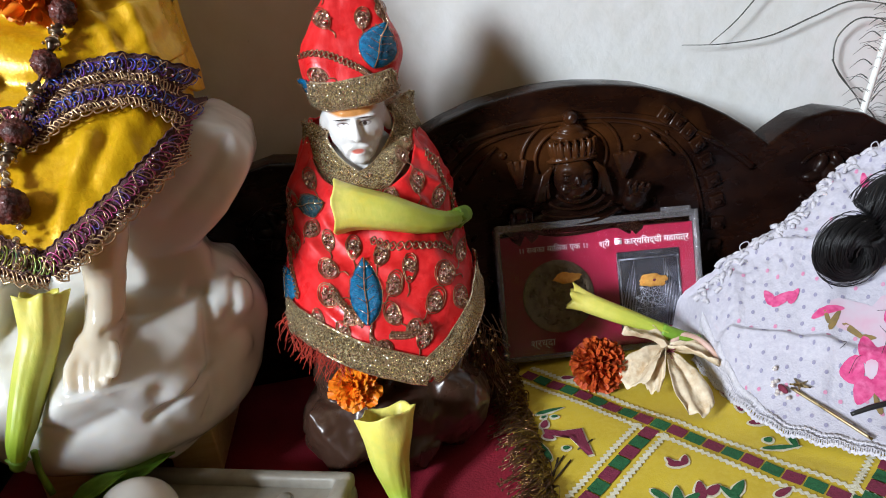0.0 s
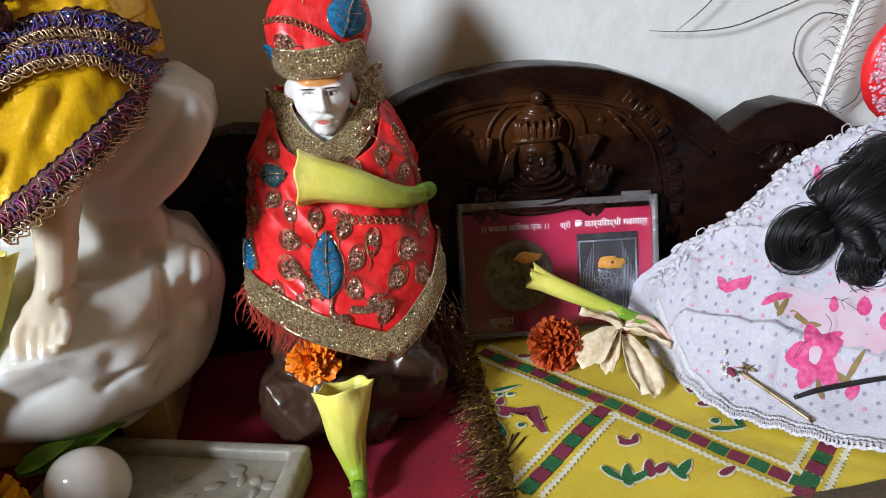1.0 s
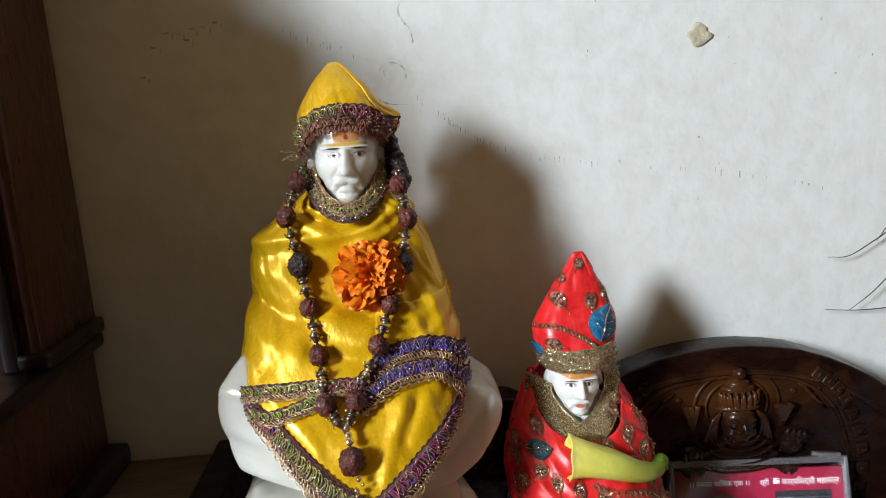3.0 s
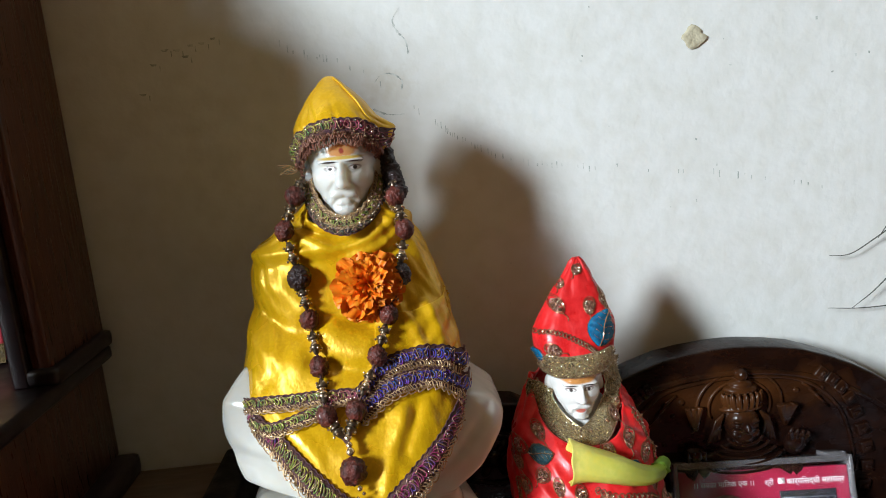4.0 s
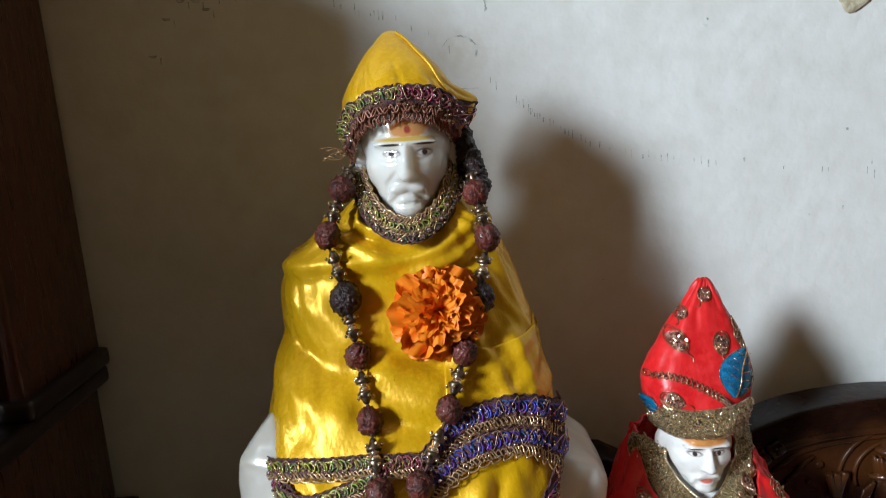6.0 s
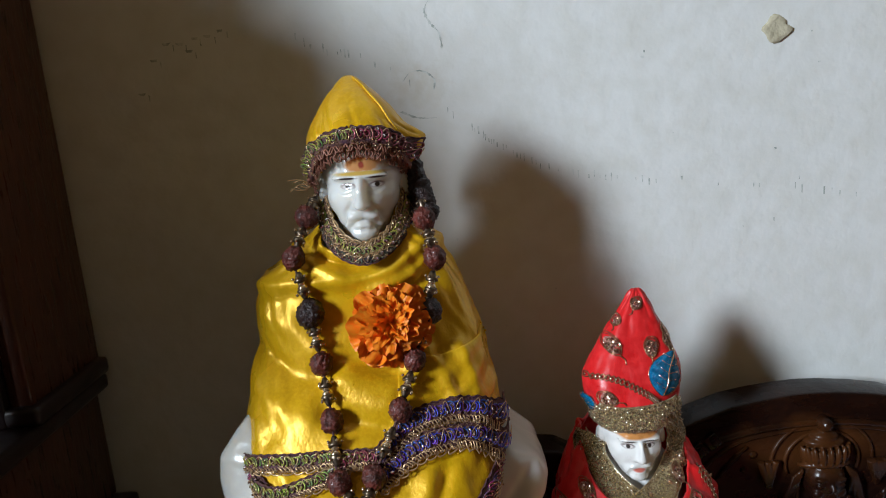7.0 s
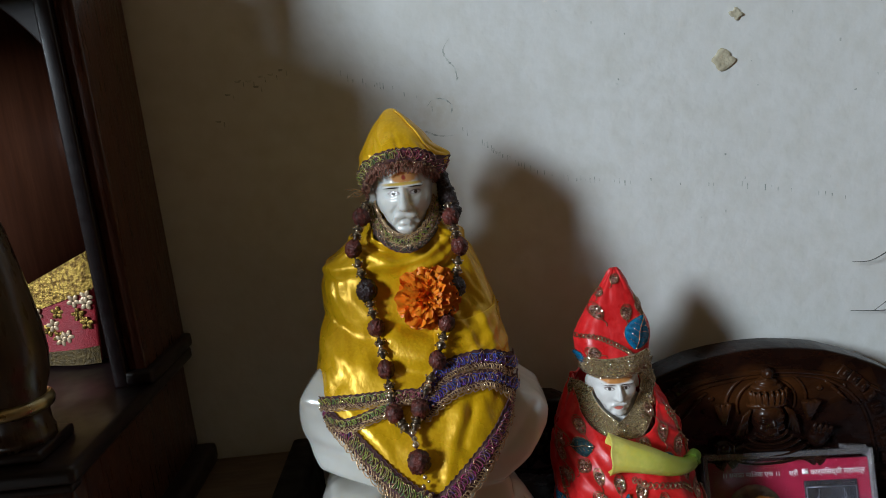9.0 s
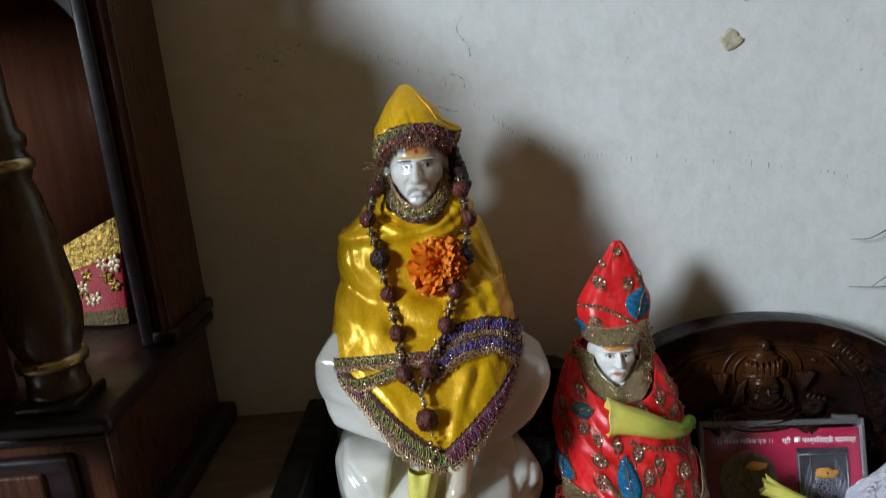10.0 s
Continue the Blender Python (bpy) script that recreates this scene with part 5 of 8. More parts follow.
def robe_folds(a, z):
    f = 0.0014 * nz(a * 1.2 + z * 26, z * 20, 1.7) + 0.0012 * nz(a * 3.0 - z * 44, z * 36, 4.2) + 0.0009 * nz(a * 7 + z * 80, z * 90, 3.0)
    if math.cos(a) > -0.2:
        xl, xr = interp(z, ROBE.t[:, 0], ROBE.t[:, 1]), interp(z, ROBE.t[:, 0], ROBE.t[:, 2])
        s = math.sin(a)
        x = (xl + xr) / 2 + (xr - xl) / 2 * math.copysign(abs(s) ** ROBE.power, s)
        for height, width, line in FOLDS:
            f += height * crease(x, z, line, width)
    return f - 0.0012


ROBE = Form([(0.350, -0.092, -0.064, 0.362, 0.396), (0.338, -0.104, -0.055, 0.359, 0.402), (0.328, -0.120, -0.047, 0.358, 0.405), (0.318, -0.1265, -0.043, 0.357, 0.407), (0.308, -0.1285, -0.039, 0.355, 0.408),
             (0.299, -0.1285, -0.036, 0.351, 0.408), (0.285, -0.1310, -0.033, 0.343, 0.408), (0.270, -0.135, -0.030, 0.333, 0.408), (0.260, -0.136, -0.030, 0.326, 0.408), (0.250, -0.134, -0.030, 0.319, 0.406),
             (0.240, -0.128, -0.034, 0.312, 0.402), (0.222, -0.120, -0.040, 0.298, 0.400)], 0.72, robe_folds)
def cap_folds(a, z):
    """Soft dents of the hat's satin, and the corner where its band is turned out."""
    soft = max(0.0, min(1.0, (0.393 - z) / 0.016))
    f = 0.0024 * nz(a * 1.3 + z * 40, z * 70, 2.0) + 0.0012 * nz(a * 3.0 - z * 60, z * 130, 5.0) - 0.0014 * max(0, 1 - abs(nz(a * 1.8 + z * 60, z * 50, 8.1)) * 4) ** 2
    corner = max(0.0, 1 - abs(a - 1.50) / 0.42) ** 1.3 * max(0.0, 1 - (abs(z - 0.3735) / (0.0075 if z > 0.3735 else 0.0100)))
    return 0.9 * f * soft + 0.0072 * corner


LCAP = Form([(0.355, -0.0975, -0.0615, 0.356, 0.396), (0.365, -0.1003, -0.0588, 0.355, 0.395), (0.374, -0.0997, -0.0592, 0.357, 0.394), (0.382, -0.0962, -0.0618, 0.361, 0.393), (0.3885, -0.0924, -0.0668, 0.367, 0.392),
             (0.3935, -0.0888, -0.0716, 0.3725, 0.391), (0.3965, -0.0864, -0.0750, 0.377, 0.389), (0.3987, -0.0842, -0.0774, 0.381, 0.386), (0.3997, -0.0815, -0.0800, 0.3837, 0.3842)], 0.9, cap_folds)


def build_robe():
    robe = thing("satin_robe", (-0.083, 0.365, 0.222), "yellow satin robe with braided trims draped over the marble statue", "robe")
    upper_hem = lambda a: interp(a, [-3.15, -1.5, -0.6, 0.0, 0.35, 0.8, 1.5, 3.15], [0.255, 0.2585, 0.262, 0.262, 0.268, 0.272, 0.262, 0.255])  # noqa: E731
    ob = part("cloak", drape(ROBE, upper_hem, lambda a: 0.352 - 0.0170 * max(0, math.cos(a)) ** 1.2, 200, 110), M["satin_yellow"], robe, "gathered yellow satin")
    modify(ob, "SOLIDIFY", "thickness", thickness=0.0010, offset=1.0)
    # the cloak's end laid over the lap
    lap = lambda u, v: (-0.0700 + 0.0390 * u, 0.2950 + 0.0030 * u - 0.0020 * math.sin(3.1 * u) - (0.0255 - 0.004 * u) * v)  # noqa: E731
    bm = bmesh.new()
    grid(bm, 50, 36, lambda u, v: ROBE.on(*lap(u, v), 0.0004 + 0.0011 * min(1.0, 4 * u) * (1 - v) ** 0.5 * (1 - u ** 3) + 0.0008 * nz(u * 4 + 3 * v, v * 2, 2.2)))
    ob = part("cloak_end", bm, M["satin_yellow"], robe, "yellow satin end lying across the lap")
    modify(ob, "SOLIDIFY", "thickness", thickness=0.0011, offset=1.0)
    # the pointed front piece under it
    hem_x = [-0.136, -0.1326, -0.1154, -0.0986, -0.0854, -0.0735, -0.0572, -0.0442, -0.0300]
    hem_z = [0.2620, 0.2575, 0.2480, 0.2340, 0.2255, 0.2213, 0.2315, 0.2400, 0.2510]

    def point_hem(a):
        z = 0.245
        for _ in range(8):
            z = interp(ROBE.raw(a, z).x, hem_x, hem_z)
        return z

    ob = part("front_piece", drape(ROBE, point_hem, lambda a: 0.276, 110, 40, -1.45, 1.45, -0.0014), M["satin_yellow"], robe, "pointed yellow satin front piece")
    modify(ob, "SOLIDIFY", "thickness", thickness=0.0008)
    V = list(zip(hem_x, hem_z))
    lace(robe, ROBE, [(x + 0.0008, z + 0.0022) for x, z in V[:3]], 0.0100, M["coil_purple"], 1, -0.0004, "braided trim in purple, blue and gold")
    lace(robe, ROBE, [(x + 0.0008, z + 0.0022) for x, z in V[2:6]], 0.0100, M["coil_green"], 1, -0.0004, "braided trim in green, yellow and gold")
    lace(robe, ROBE, [(x - 0.0005, z + 0.0024) for x, z in V[5:]], 0.0100, M["coil_purple"], 1, -0.0004, "braided trim in purple and gold")
    lace(robe, ROBE, [(-0.1325, 0.2605), (-0.122, 0.2635), (-0.1114, 0.2650), (-0.095, 0.2662), (-0.084, 0.2655)], 0.0050, M["coil_green"], 1, 0.0012, "braided trim in yellow and green")
    lace(robe, ROBE, [(-0.126, 0.2560), (-0.1151, 0.2555), (-0.104, 0.2590), (-0.0939, 0.2620)], 0.0048, M["coil_green"], 1, 0.0008, "braided trim in yellow and green")
    lace(robe, ROBE, [(-0.078, 0.2650), (-0.0655, 0.2745), (-0.0521, 0.2765), (-0.043, 0.2745), (-0.0360, 0.2705), (-0.0318, 0.2665)], 0.0074, M["coil_blue"], 1, 0.0014, "braided trim in blue and purple")
    lace(robe, ROBE, [(-0.0798, 0.2585), (-0.0648, 0.2670), (-0.050, 0.2685), (-0.041, 0.2655), (-0.0355, 0.2610), (-0.0318, 0.2565)], 0.0072, M["coil_blue"], 1, 0.0014, "braided trim in blue and purple")
    lace(robe, ROBE, [(-0.0920, 0.2640), (-0.0850, 0.2660), (-0.0780, 0.2650)], 0.0052, M["coil_maroon"], 1, 0.0016, "braided trim in maroon and gold")
    # collar: two rounds of braid round the neck
    neck = Form([(0.325, -0.108, -0.052, 0.352, 0.402), (0.334, -0.1000, -0.0590, 0.3545, 0.400), (0.345, -0.0965, -0.0600, 0.3610, 0.398), (0.356, -0.0955, -0.0605, 0.3700, 0.397)], 0.95)
    lace(robe, neck, [(-0.0962, 0.3560), (-0.0935, 0.3470), (-0.0875, 0.3388), (-0.0785, 0.3352), (-0.0698, 0.3384), (-0.0640, 0.3455), (-0.0614, 0.3555)], 0.0046, M["coil_green"], -1, 0.0, "dark green and gold collar braid")
    lace(robe, neck, [(-0.0970, 0.3510), (-0.0942, 0.3430), (-0.0880, 0.3352), (-0.0785, 0.3317), (-0.0693, 0.3348), (-0.0630, 0.3420), (-0.0604, 0.3505)], 0.0034, M["coil_dusk"], -1, 0.0004, "dark violet and gold collar braid")


build_robe()


def build_large_cap():
    cap = thing("satin_hat", (-0.079, 0.380, 0.356), "peaked yellow satin hat with a braided band on the marble statue", "hat")
    ob = part("crown", drape(LCAP, lambda a: 0.3625 + 0.0140 * max(0, math.cos(a)) ** 0.8, lambda a: 0.3996, 120, 60), M["satin_yellow"], cap, "peaked yellow satin")
    modify(ob, "SOLIDIFY", "thickness", thickness=0.0009)
    # stitched seam from the tip to the turned-out corner
    bm = bmesh.new()
    tube(bm, [LCAP.on(x, z, 0.0009) for x, z in ((-0.0790, 0.3982), (-0.0760, 0.3955), (-0.0728, 0.3915), (-0.0690, 0.3865), (-0.0655, 0.3815), (-0.0632, 0.3775))], 0.0005, 5, n=60, wave=lambda u, a: 1 + 0.35 * math.sin(u * 150))
    part("seam", bm, M["satin_yellow"], cap, "raised stitched seam")
    band = [(-0.0990, 0.3645), (-0.0972, 0.3695), (-0.0905, 0.3762), (-0.0795, 0.3788), (-0.0690, 0.3776), (-0.0618, 0.3728), (-0.0594, 0.3685)]
    band = [(x, z - 0.0014) for x, z in band]
    lace(cap, LCAP, band[:4], 0.0062, M["coil_green"], 1, 0.0006, "green, yellow and gold braided band", gold=False)
    lace(cap, LCAP, band[3:], 0.0062, M["coil_maroon"], 1, 0.0006, "maroon and gold braided band", gold=False)
    # rose-brown fringe of crimped threads under the band
    bm = bmesh.new()
    random.seed(8)
    low = smooth_path([(x, 0, z - 0.0030) for x, z in band], 130)
    for x, _, z in low:
        p = [LCAP.on(x + random.gauss(0, 0.0007), z - 0.0016 * k + random.gauss(0, 0.0003), 0.0002 + 0.0006 * random.random() - 0.0004 * k) for k in range(4)]
        tube(bm, p, random.uniform(0.0002, 0.00042), 4, n=9)
    for ph in (0.0, 1.9):
        tube(bm, [LCAP.on(x, z - 0.0010 + 0.0012 * math.sin(k * 0.95 + ph), 0.0010) for k, (x, _, z) in enumerate(low)], 0.00036, 4, n=260)
    tagged(part("fringe", bm, M["rose_thread"], cap, "rose-brown crimped thread fringe"), kind="stuff")
    bm = bmesh.new()
    random.seed(4)
    for k in range(9):
        p0 = LCAP.on(-0.1, 0.359, 0.0005)
        p1 = p0 + Vector((random.uniform(-0.010, -0.003), random.uniform(-0.002, 0.003), random.uniform(-0.003, 0.003)))
        tube(bm, [p0, (p0 + p1) / 2 + Vector((0, 0, random.uniform(-0.002, 0.002))), p1], 0.00022, 4, n=8)
    part("loose_threads", bm, M["gold_thread"], cap, "frayed gold threads")


build_large_cap()


def seed_bead_mesh(name, mat, seed):
    bm = bmesh.new()
    bmesh.ops.create_icosphere(bm, subdivisions=4, radius=1.0)
    for v in bm.verts:
        d = v.co.normalized()
        a = math.atan2(d.y, d.x)
        groove = abs(math.sin(2.5 * a + 0.4 * nz(d.z * 3, seed)))
        r = 0.86 + 0.12 * groove ** 0.5 + 0.26 * abs(nz(d.x * 4.5 + seed, d.y * 4.5, d.z * 4.5)) + 0.13 * nz(d.x * 10, d.y * 10 + seed, d.z * 10)
        v.co = d * r * Vector((1, 1, 1.12)).length / 1.77
        v.co.z *= 1.12
    return mesh_of(name, bm, mat)


def build_mala():
    mala = thing("bead_necklace", (-0.081, 0.313, 0.241), "long necklace of brown rudraksha seeds with gold spacers on the robe", "necklace")
    meshes = [seed_bead_mesh("bead", M["seed"], 2.0), seed_bead_mesh("bead", M["seed"], 7.0)]
    dark = seed_bead_mesh("bead", M["seed_dark"], 4.0)
    bm = bmesh.new()
    lathe(bm, [(0.15, -1.0), (0.55, -0.8), (0.95, -0.25), (1.0, 0.0), (0.95, 0.25), (0.55, 0.8), (0.15, 1.0)], (0, 0, 0), 12)
    spacer = mesh_of("spacer", bm, M["gold_bead"])
    bm = bmesh.new()
    lathe(bm, [(0.35, 1.0), (0.55, 0.6), (0.75, 0.1), (1.15, -0.5), (1.0, -0.8), (0.4, -0.6)], (0, 0, 0), 10)
    bead_cap = mesh_of("bead_cap", bm, M["oxidised"])
    left = [(-0.1005, 0.3480), (-0.1032, 0.3318), (-0.1004, 0.3131), (-0.0977, 0.2948), (-0.0944, 0.2769), (-0.0918, 0.2590)]
    right = [(-0.0555, 0.3440), (-0.0559, 0.3283), (-0.0576, 0.3093), (-0.0637, 0.2933), (-0.0696, 0.2781), (-0.0798, 0.2600)]
    random.seed(9)

    def place(x, z, lift):
        if z > 0.338:
            return Vector((x, 0.3615 + (z - 0.338) * 0.5, z))
        return ROBE.on(x, z, lift)

    for side, pts in (("l", left), ("r", right)):
        centres = []
        for k, (x, z) in enumerate(pts):
            big = k == 2
            r = 0.0049 if big else 0.0040
            c = place(x, z, 0.0046)
            centres.append(c)
            alike("bead", dark if big else meshes[k % 2], Matrix.Translation(c) @ pose(0, 0, 0, random.uniform(-25, 25), random.uniform(-20, 20), random.uniform(0, 360)) @ Matrix.Scale(r, 4), mala)
        stops = [Vector((pts[0][0] + (0.004 if side == "l" else -0.001), 0.379, 0.356))] + centres + [ROBE.on(-0.0842, 0.2495, 0.0040)]
        for a, b in zip(stops, stops[1:]):
            d = b - a
            q = axes_of(d)
            for u, kind, s in ((0.35, "cap", 0.0022), (0.45, "gold", 0.0015), (0.54, "gold", 0.0019), (0.64, "cap2", 0.0022)):
                c = a + d * u
                if kind == "gold":
                    alike("spacer", spacer, Matrix.Translation(c) @ q @ Matrix.Scale(s, 4), mala)
                else:
                    alike("bead_cap", bead_cap, Matrix.Translation(c) @ q @ (pose(0, 0, 0, 180) if kind == "cap" else Matrix.Identity(4)) @ Matrix.Scale(s, 4), mala)
                    for w in range(5):
                        t = q @ Vector((math.cos(w * 1.257), math.sin(w * 1.257), 0))
                        alike("spacer", spacer, Matrix.Translation(c + t * 0.0026) @ Matrix.Scale(0.0006, 4), mala)
        bm = bmesh.new()
        tube(bm, stops, 0.0005, 6, n=60)
        part("cord", bm, M["tape"], mala, "thin dark cord")
    # short strand behind the neck, in shade
    for k in range(7):
        a = k / 6
        c = Vector((-0.0600 + 0.0060 * a, 0.382 - 0.010 * a, 0.3655 - 0.020 * a))
        alike("bead", dark, Matrix.Translation(c) @ pose(0, 0, 0, k * 50, k * 31) @ Matrix.Scale(0.0042, 4), mala)
    c = ROBE.on(-0.0822, 0.2405, 0.0040)
    alike("bead", meshes[0], Matrix.Translation(c) @ pose(0, 0, 0, 10, 0, 40) @ Matrix.Scale(0.0050, 4), mala)
    for k, (x, z, s) in enumerate(((-0.0838, 0.2515, 0.0019), (-0.0834, 0.2490, 0.0015), (-0.0830, 0.2468, 0.0019), (-0.0856, 0.2530, 0.0013), (-0.0818, 0.2532, 0.0013))):
        alike("spacer", spacer, Matrix.Translation(ROBE.on(x, z, 0.0036)) @ Matrix.Scale(s, 4), mala)
    for k in range(7):
        p = ROBE.on(-0.0800 + 0.0016 * math.sin(k * 1.9), 0.2350 - 0.0016 * k, 0.0030)
        alike("spacer", spacer, Matrix.Translation(p) @ Matrix.Scale(0.0008 if k % 2 else 0.0012, 4), mala)


build_mala()
marigold(ROBE.on(-0.0710, 0.3065, 0.0050), (0.10, -0.93, 0.36), 0.0152, M["petal_orange"], "bright orange marigold tucked into the yellow robe", seed=3)


# ---- flowers before the marble statue ----
bell([(-0.0873, 0.3190, 0.2088), (-0.0897, 0.3155, 0.1966), (-0.0930, 0.3100, 0.1865), (-0.0958, 0.3020, 0.1760), (-0.0992, 0.2975, 0.1660), (-0.1032, 0.2985, 0.1560)], [0.0070, 0.0060, 0.0056, 0.0048, 0.0034, 0.0018],
     "wilted yellow bell flower leaning on the marble rock", seed=2, calyx=0.12, flare=0.20)


# ---- what the small figurine wears ----
def red_folds(a, z):
    return 0.0018 * nz(a * 2.0 + z * 50, z * 36, 3.1) + 0.0013 * nz(a * 5 - z * 90, z * 70, 8.2) + 0.0016 * max(0, 1 - abs(nz(a * 1.8 + z * 60, z * 34, 6.3)) * 4) - 0.0008


SROBE = Form([(0.245, 0.007, 0.0445, 0.384, 0.402), (0.235, 0.003, 0.0490, 0.376, 0.405), (0.225, -0.003, 0.055, 0.366, 0.408), (0.216, -0.006, 0.060, 0.357, 0.410), (0.205, -0.009, 0.062, 0.349, 0.410),
              (0.195, -0.011, 0.062, 0.340, 0.408), (0.188, -0.012, 0.063, 0.331, 0.405), (0.180, -0.013, 0.064, 0.320, 0.402), (0.170, -0.014, 0.066, 0.314, 0.400), (0.160, -0.014, 0.067, 0.309, 0.400),
              (0.140, -0.012, 0.064, 0.305, 0.395), (0.120, -0.008, 0.060, 0.303, 0.390)], 0.85, red_folds)
SCAP = Form([(0.244, 0.0105, 0.0405, 0.368, 0.398), (0.252, 0.0100, 0.0422, 0.366, 0.398), (0.257, 0.0075, 0.0452, 0.3675, 0.398), (0.262, 0.0056, 0.0476, 0.369, 0.397), (0.270, 0.0076, 0.0474, 0.3725, 0.396), (0.280, 0.0132, 0.0440, 0.3775, 0.395),
             (0.290, 0.0208, 0.0395, 0.382, 0.394), (0.298, 0.0268, 0.0355, 0.386, 0.393), (0.3005, 0.0290, 0.0335, 0.3875, 0.3918), (0.302, 0.0308, 0.0316, 0.3893, 0.3899)], 0.92, lambda a, z: 0.0012 * nz(a * 2.0, z * 80, 6.0) + 0.0004 * nz(a * 6, z * 200, 2.0))


def applique_leaf(parent, form, x, z, length, width, turn, mat, vein=True):
    """An embroidered leaf, raised, with stitched veins and a beaded outline."""
    t = radians(turn)

    def at(u, v, out):
        dx, dz = v * length, u * width
        return form.on(x + dz * math.cos(t) + dx * math.sin(t), z + dx * math.cos(t) - dz * math.sin(t), out)

    bm = bmesh.new()
    rows = []
    for j in range(13):
        v = j / 12 - 0.5
        w = 0.5 * math.sin(math.pi * (j + 0.15) / 12.3) ** 0.75 * (1 - 0.25 * v)
        rows.append([bm.verts.new(at(w * k / 3, v, 0.0010 + 0.0013 * (1 - (k / 3) ** 2) - (0.0006 if k == 0 else 0) + 0.0002 * math.sin(j * 3 + abs(k)))) for k in range(-3, 4)])
    for a, b in zip(rows, rows[1:]):
        for i in range(6):
            bm.faces.new((a[i], a[i + 1], b[i + 1], b[i]))
    leaf = part("leaf_applique", bm, mat, parent, "embroidered leaf")
    modify(leaf, "SOLIDIFY", "thickness", thickness=0.0008, offset=-1.0)
    bm = bmesh.new()
    for sgn in (-1, 1):
        path = [at(sgn * 0.52 * math.sin(math.pi * (j + 0.15) / 12.3) ** 0.75 * (1 - 0.25 * (j / 12 - 0.5)), j / 12 - 0.5, 0.0012) for j in range(13)]
        tube(bm, path, 0.00013, 5, n=30)
    if vein:
        tube(bm, [at(0.03 * math.sin(j), j / 8 - 0.5, 0.0024) for j in range(9)], 0.00030, 5, n=24)
        for j in range(2, 11, 2):
            for sgn in (-1, 1):
                tube(bm, [at(0, j / 12 - 0.5, 0.0022), at(sgn * 0.26, j / 12 - 0.42, 0.0022)], 0.00014, 4)
    part("outline", bm, M["tinsel"], leaf, "silver stitched outline")


def sequin_leaf(parent, form, x, z, size, turn, seed):
    """A small drop-shaped motif: gold thread ring filled with sequins."""
    random.seed(seed)
    t = radians(turn)
    at = lambda u, v, out: form.on(x + (u * math.cos(t) + v * math.sin(t)) * size, z + (v * math.cos(t) - u * math.sin(t)) * size, out)  # noqa: E731
    bm = bmesh.new()
    for rr in (0.5, 0.42):
        ring = [at(rr * math.sin(a) * (0.8 + 0.2 * math.cos(a)), rr * (1.2 if math.cos(a) > 0.9 else 1.0) * math.cos(a), 0.0009) for a in np.linspace(0, 2 * math.pi, 15)]
        tube(bm, ring, 0.00020, 4, n=26)
    tube(bm, [at(0, -0.5, 0.0008), at(0.1, -0.8, 0.0008), at(0.0, -1.0, 0.0006)], 0.00026, 4, n=8)
    motif = part("sequin_motif", bm, M["copper_thread"], parent, "gold thread drop with sequins")
    # the net that fills the drop
    bm = bmesh.new()
    mid = bm.verts.new(at(0, 0, 0.0010))
    rim = [bm.verts.new(at(0.43 * math.sin(a) * (0.8 + 0.2 * math.cos(a)), 0.43 * math.cos(a), 0.0005)) for a in np.linspace(0, 2 * math.pi, 17)[:-1]]
    for k in range(16):
        bm.faces.new((mid, rim[k], rim[(k + 1) % 16]))
    part("net", bm, M["rose_net"], motif, "rose-brown tinsel net")
    bm = bmesh.new()
    for u, v in ((-0.20, -0.08), (0.20, -0.06), (0.0, 0.22), (0.02, -0.30), (0.0, 0.0), (0.16, 0.18), (-0.16, 0.16)):
        u, v = u + random.uniform(-0.05, 0.05), v + random.uniform(-0.05, 0.05)
        c = at(u, v, 0.0010)
        nrm = form.normal(form.angle(c.x, c.z), c.z) + Vector((random.uniform(-0.5, 0.5), random.uniform(-0.2, 0.2), random.uniform(-0.5, 0.5)))
        m = Matrix.Translation(c) @ axes_of(nrm)
        r = size * 0.15
        rim = [bm.verts.new(m @ Vector((r * math.cos(k * 0.785), r * math.sin(k * 0.785), 0.0002))) for k in range(8)]
        hole = [bm.verts.new(m @ Vector((r * 0.35 * math.cos(k * 0.785), r * 0.35 * math.sin(k * 0.785), -0.0001))) for k in range(8)]
        for k in range(8):
            bm.faces.new((rim[k], rim[(k + 1) % 8], hole[(k + 1) % 8], hole[k]))
        for k in range(2):
            q = at(u + random.uniform(-0.12, 0.12), v + random.uniform(-0.12, 0.12), 0.0013)
            ball(bm, q, size * random.uniform(0.05, 0.08), sub=1)
    tagged(part("glitter", bm, M["sequin"], motif), kind="stuff")


def chain_stitch(parent, form, line, seed):
    """A curling line of gold thread links with sequins."""
    random.seed(seed)
    pts = smooth_path([(x, 0, z) for x, z in line], 60)
    bm = bmesh.new()
    for ph in (0, math.pi):
        path = []
        for k, p in enumerate(pts):
            o = 0.0011 * math.sin(k * 0.75 + ph)
            path.append(form.on(p[0] + o * 0.5, p[2] + o, 0.0009))
        tube(bm, path, 0.00030, 4, n=100)
    ch = part("chain_stitch", bm, M["copper_thread"], parent)
    bm = bmesh.new()
    for k in range(2, 60, 4):
        ball(bm, form.on(pts[k][0], pts[k][2], 0.0012), (0.0007, 0.0007, 0.0005), (k * 30, k * 50, 0), 1)
    tagged(part("sequin_row", bm, M["sequin"], ch), kind="stuff")


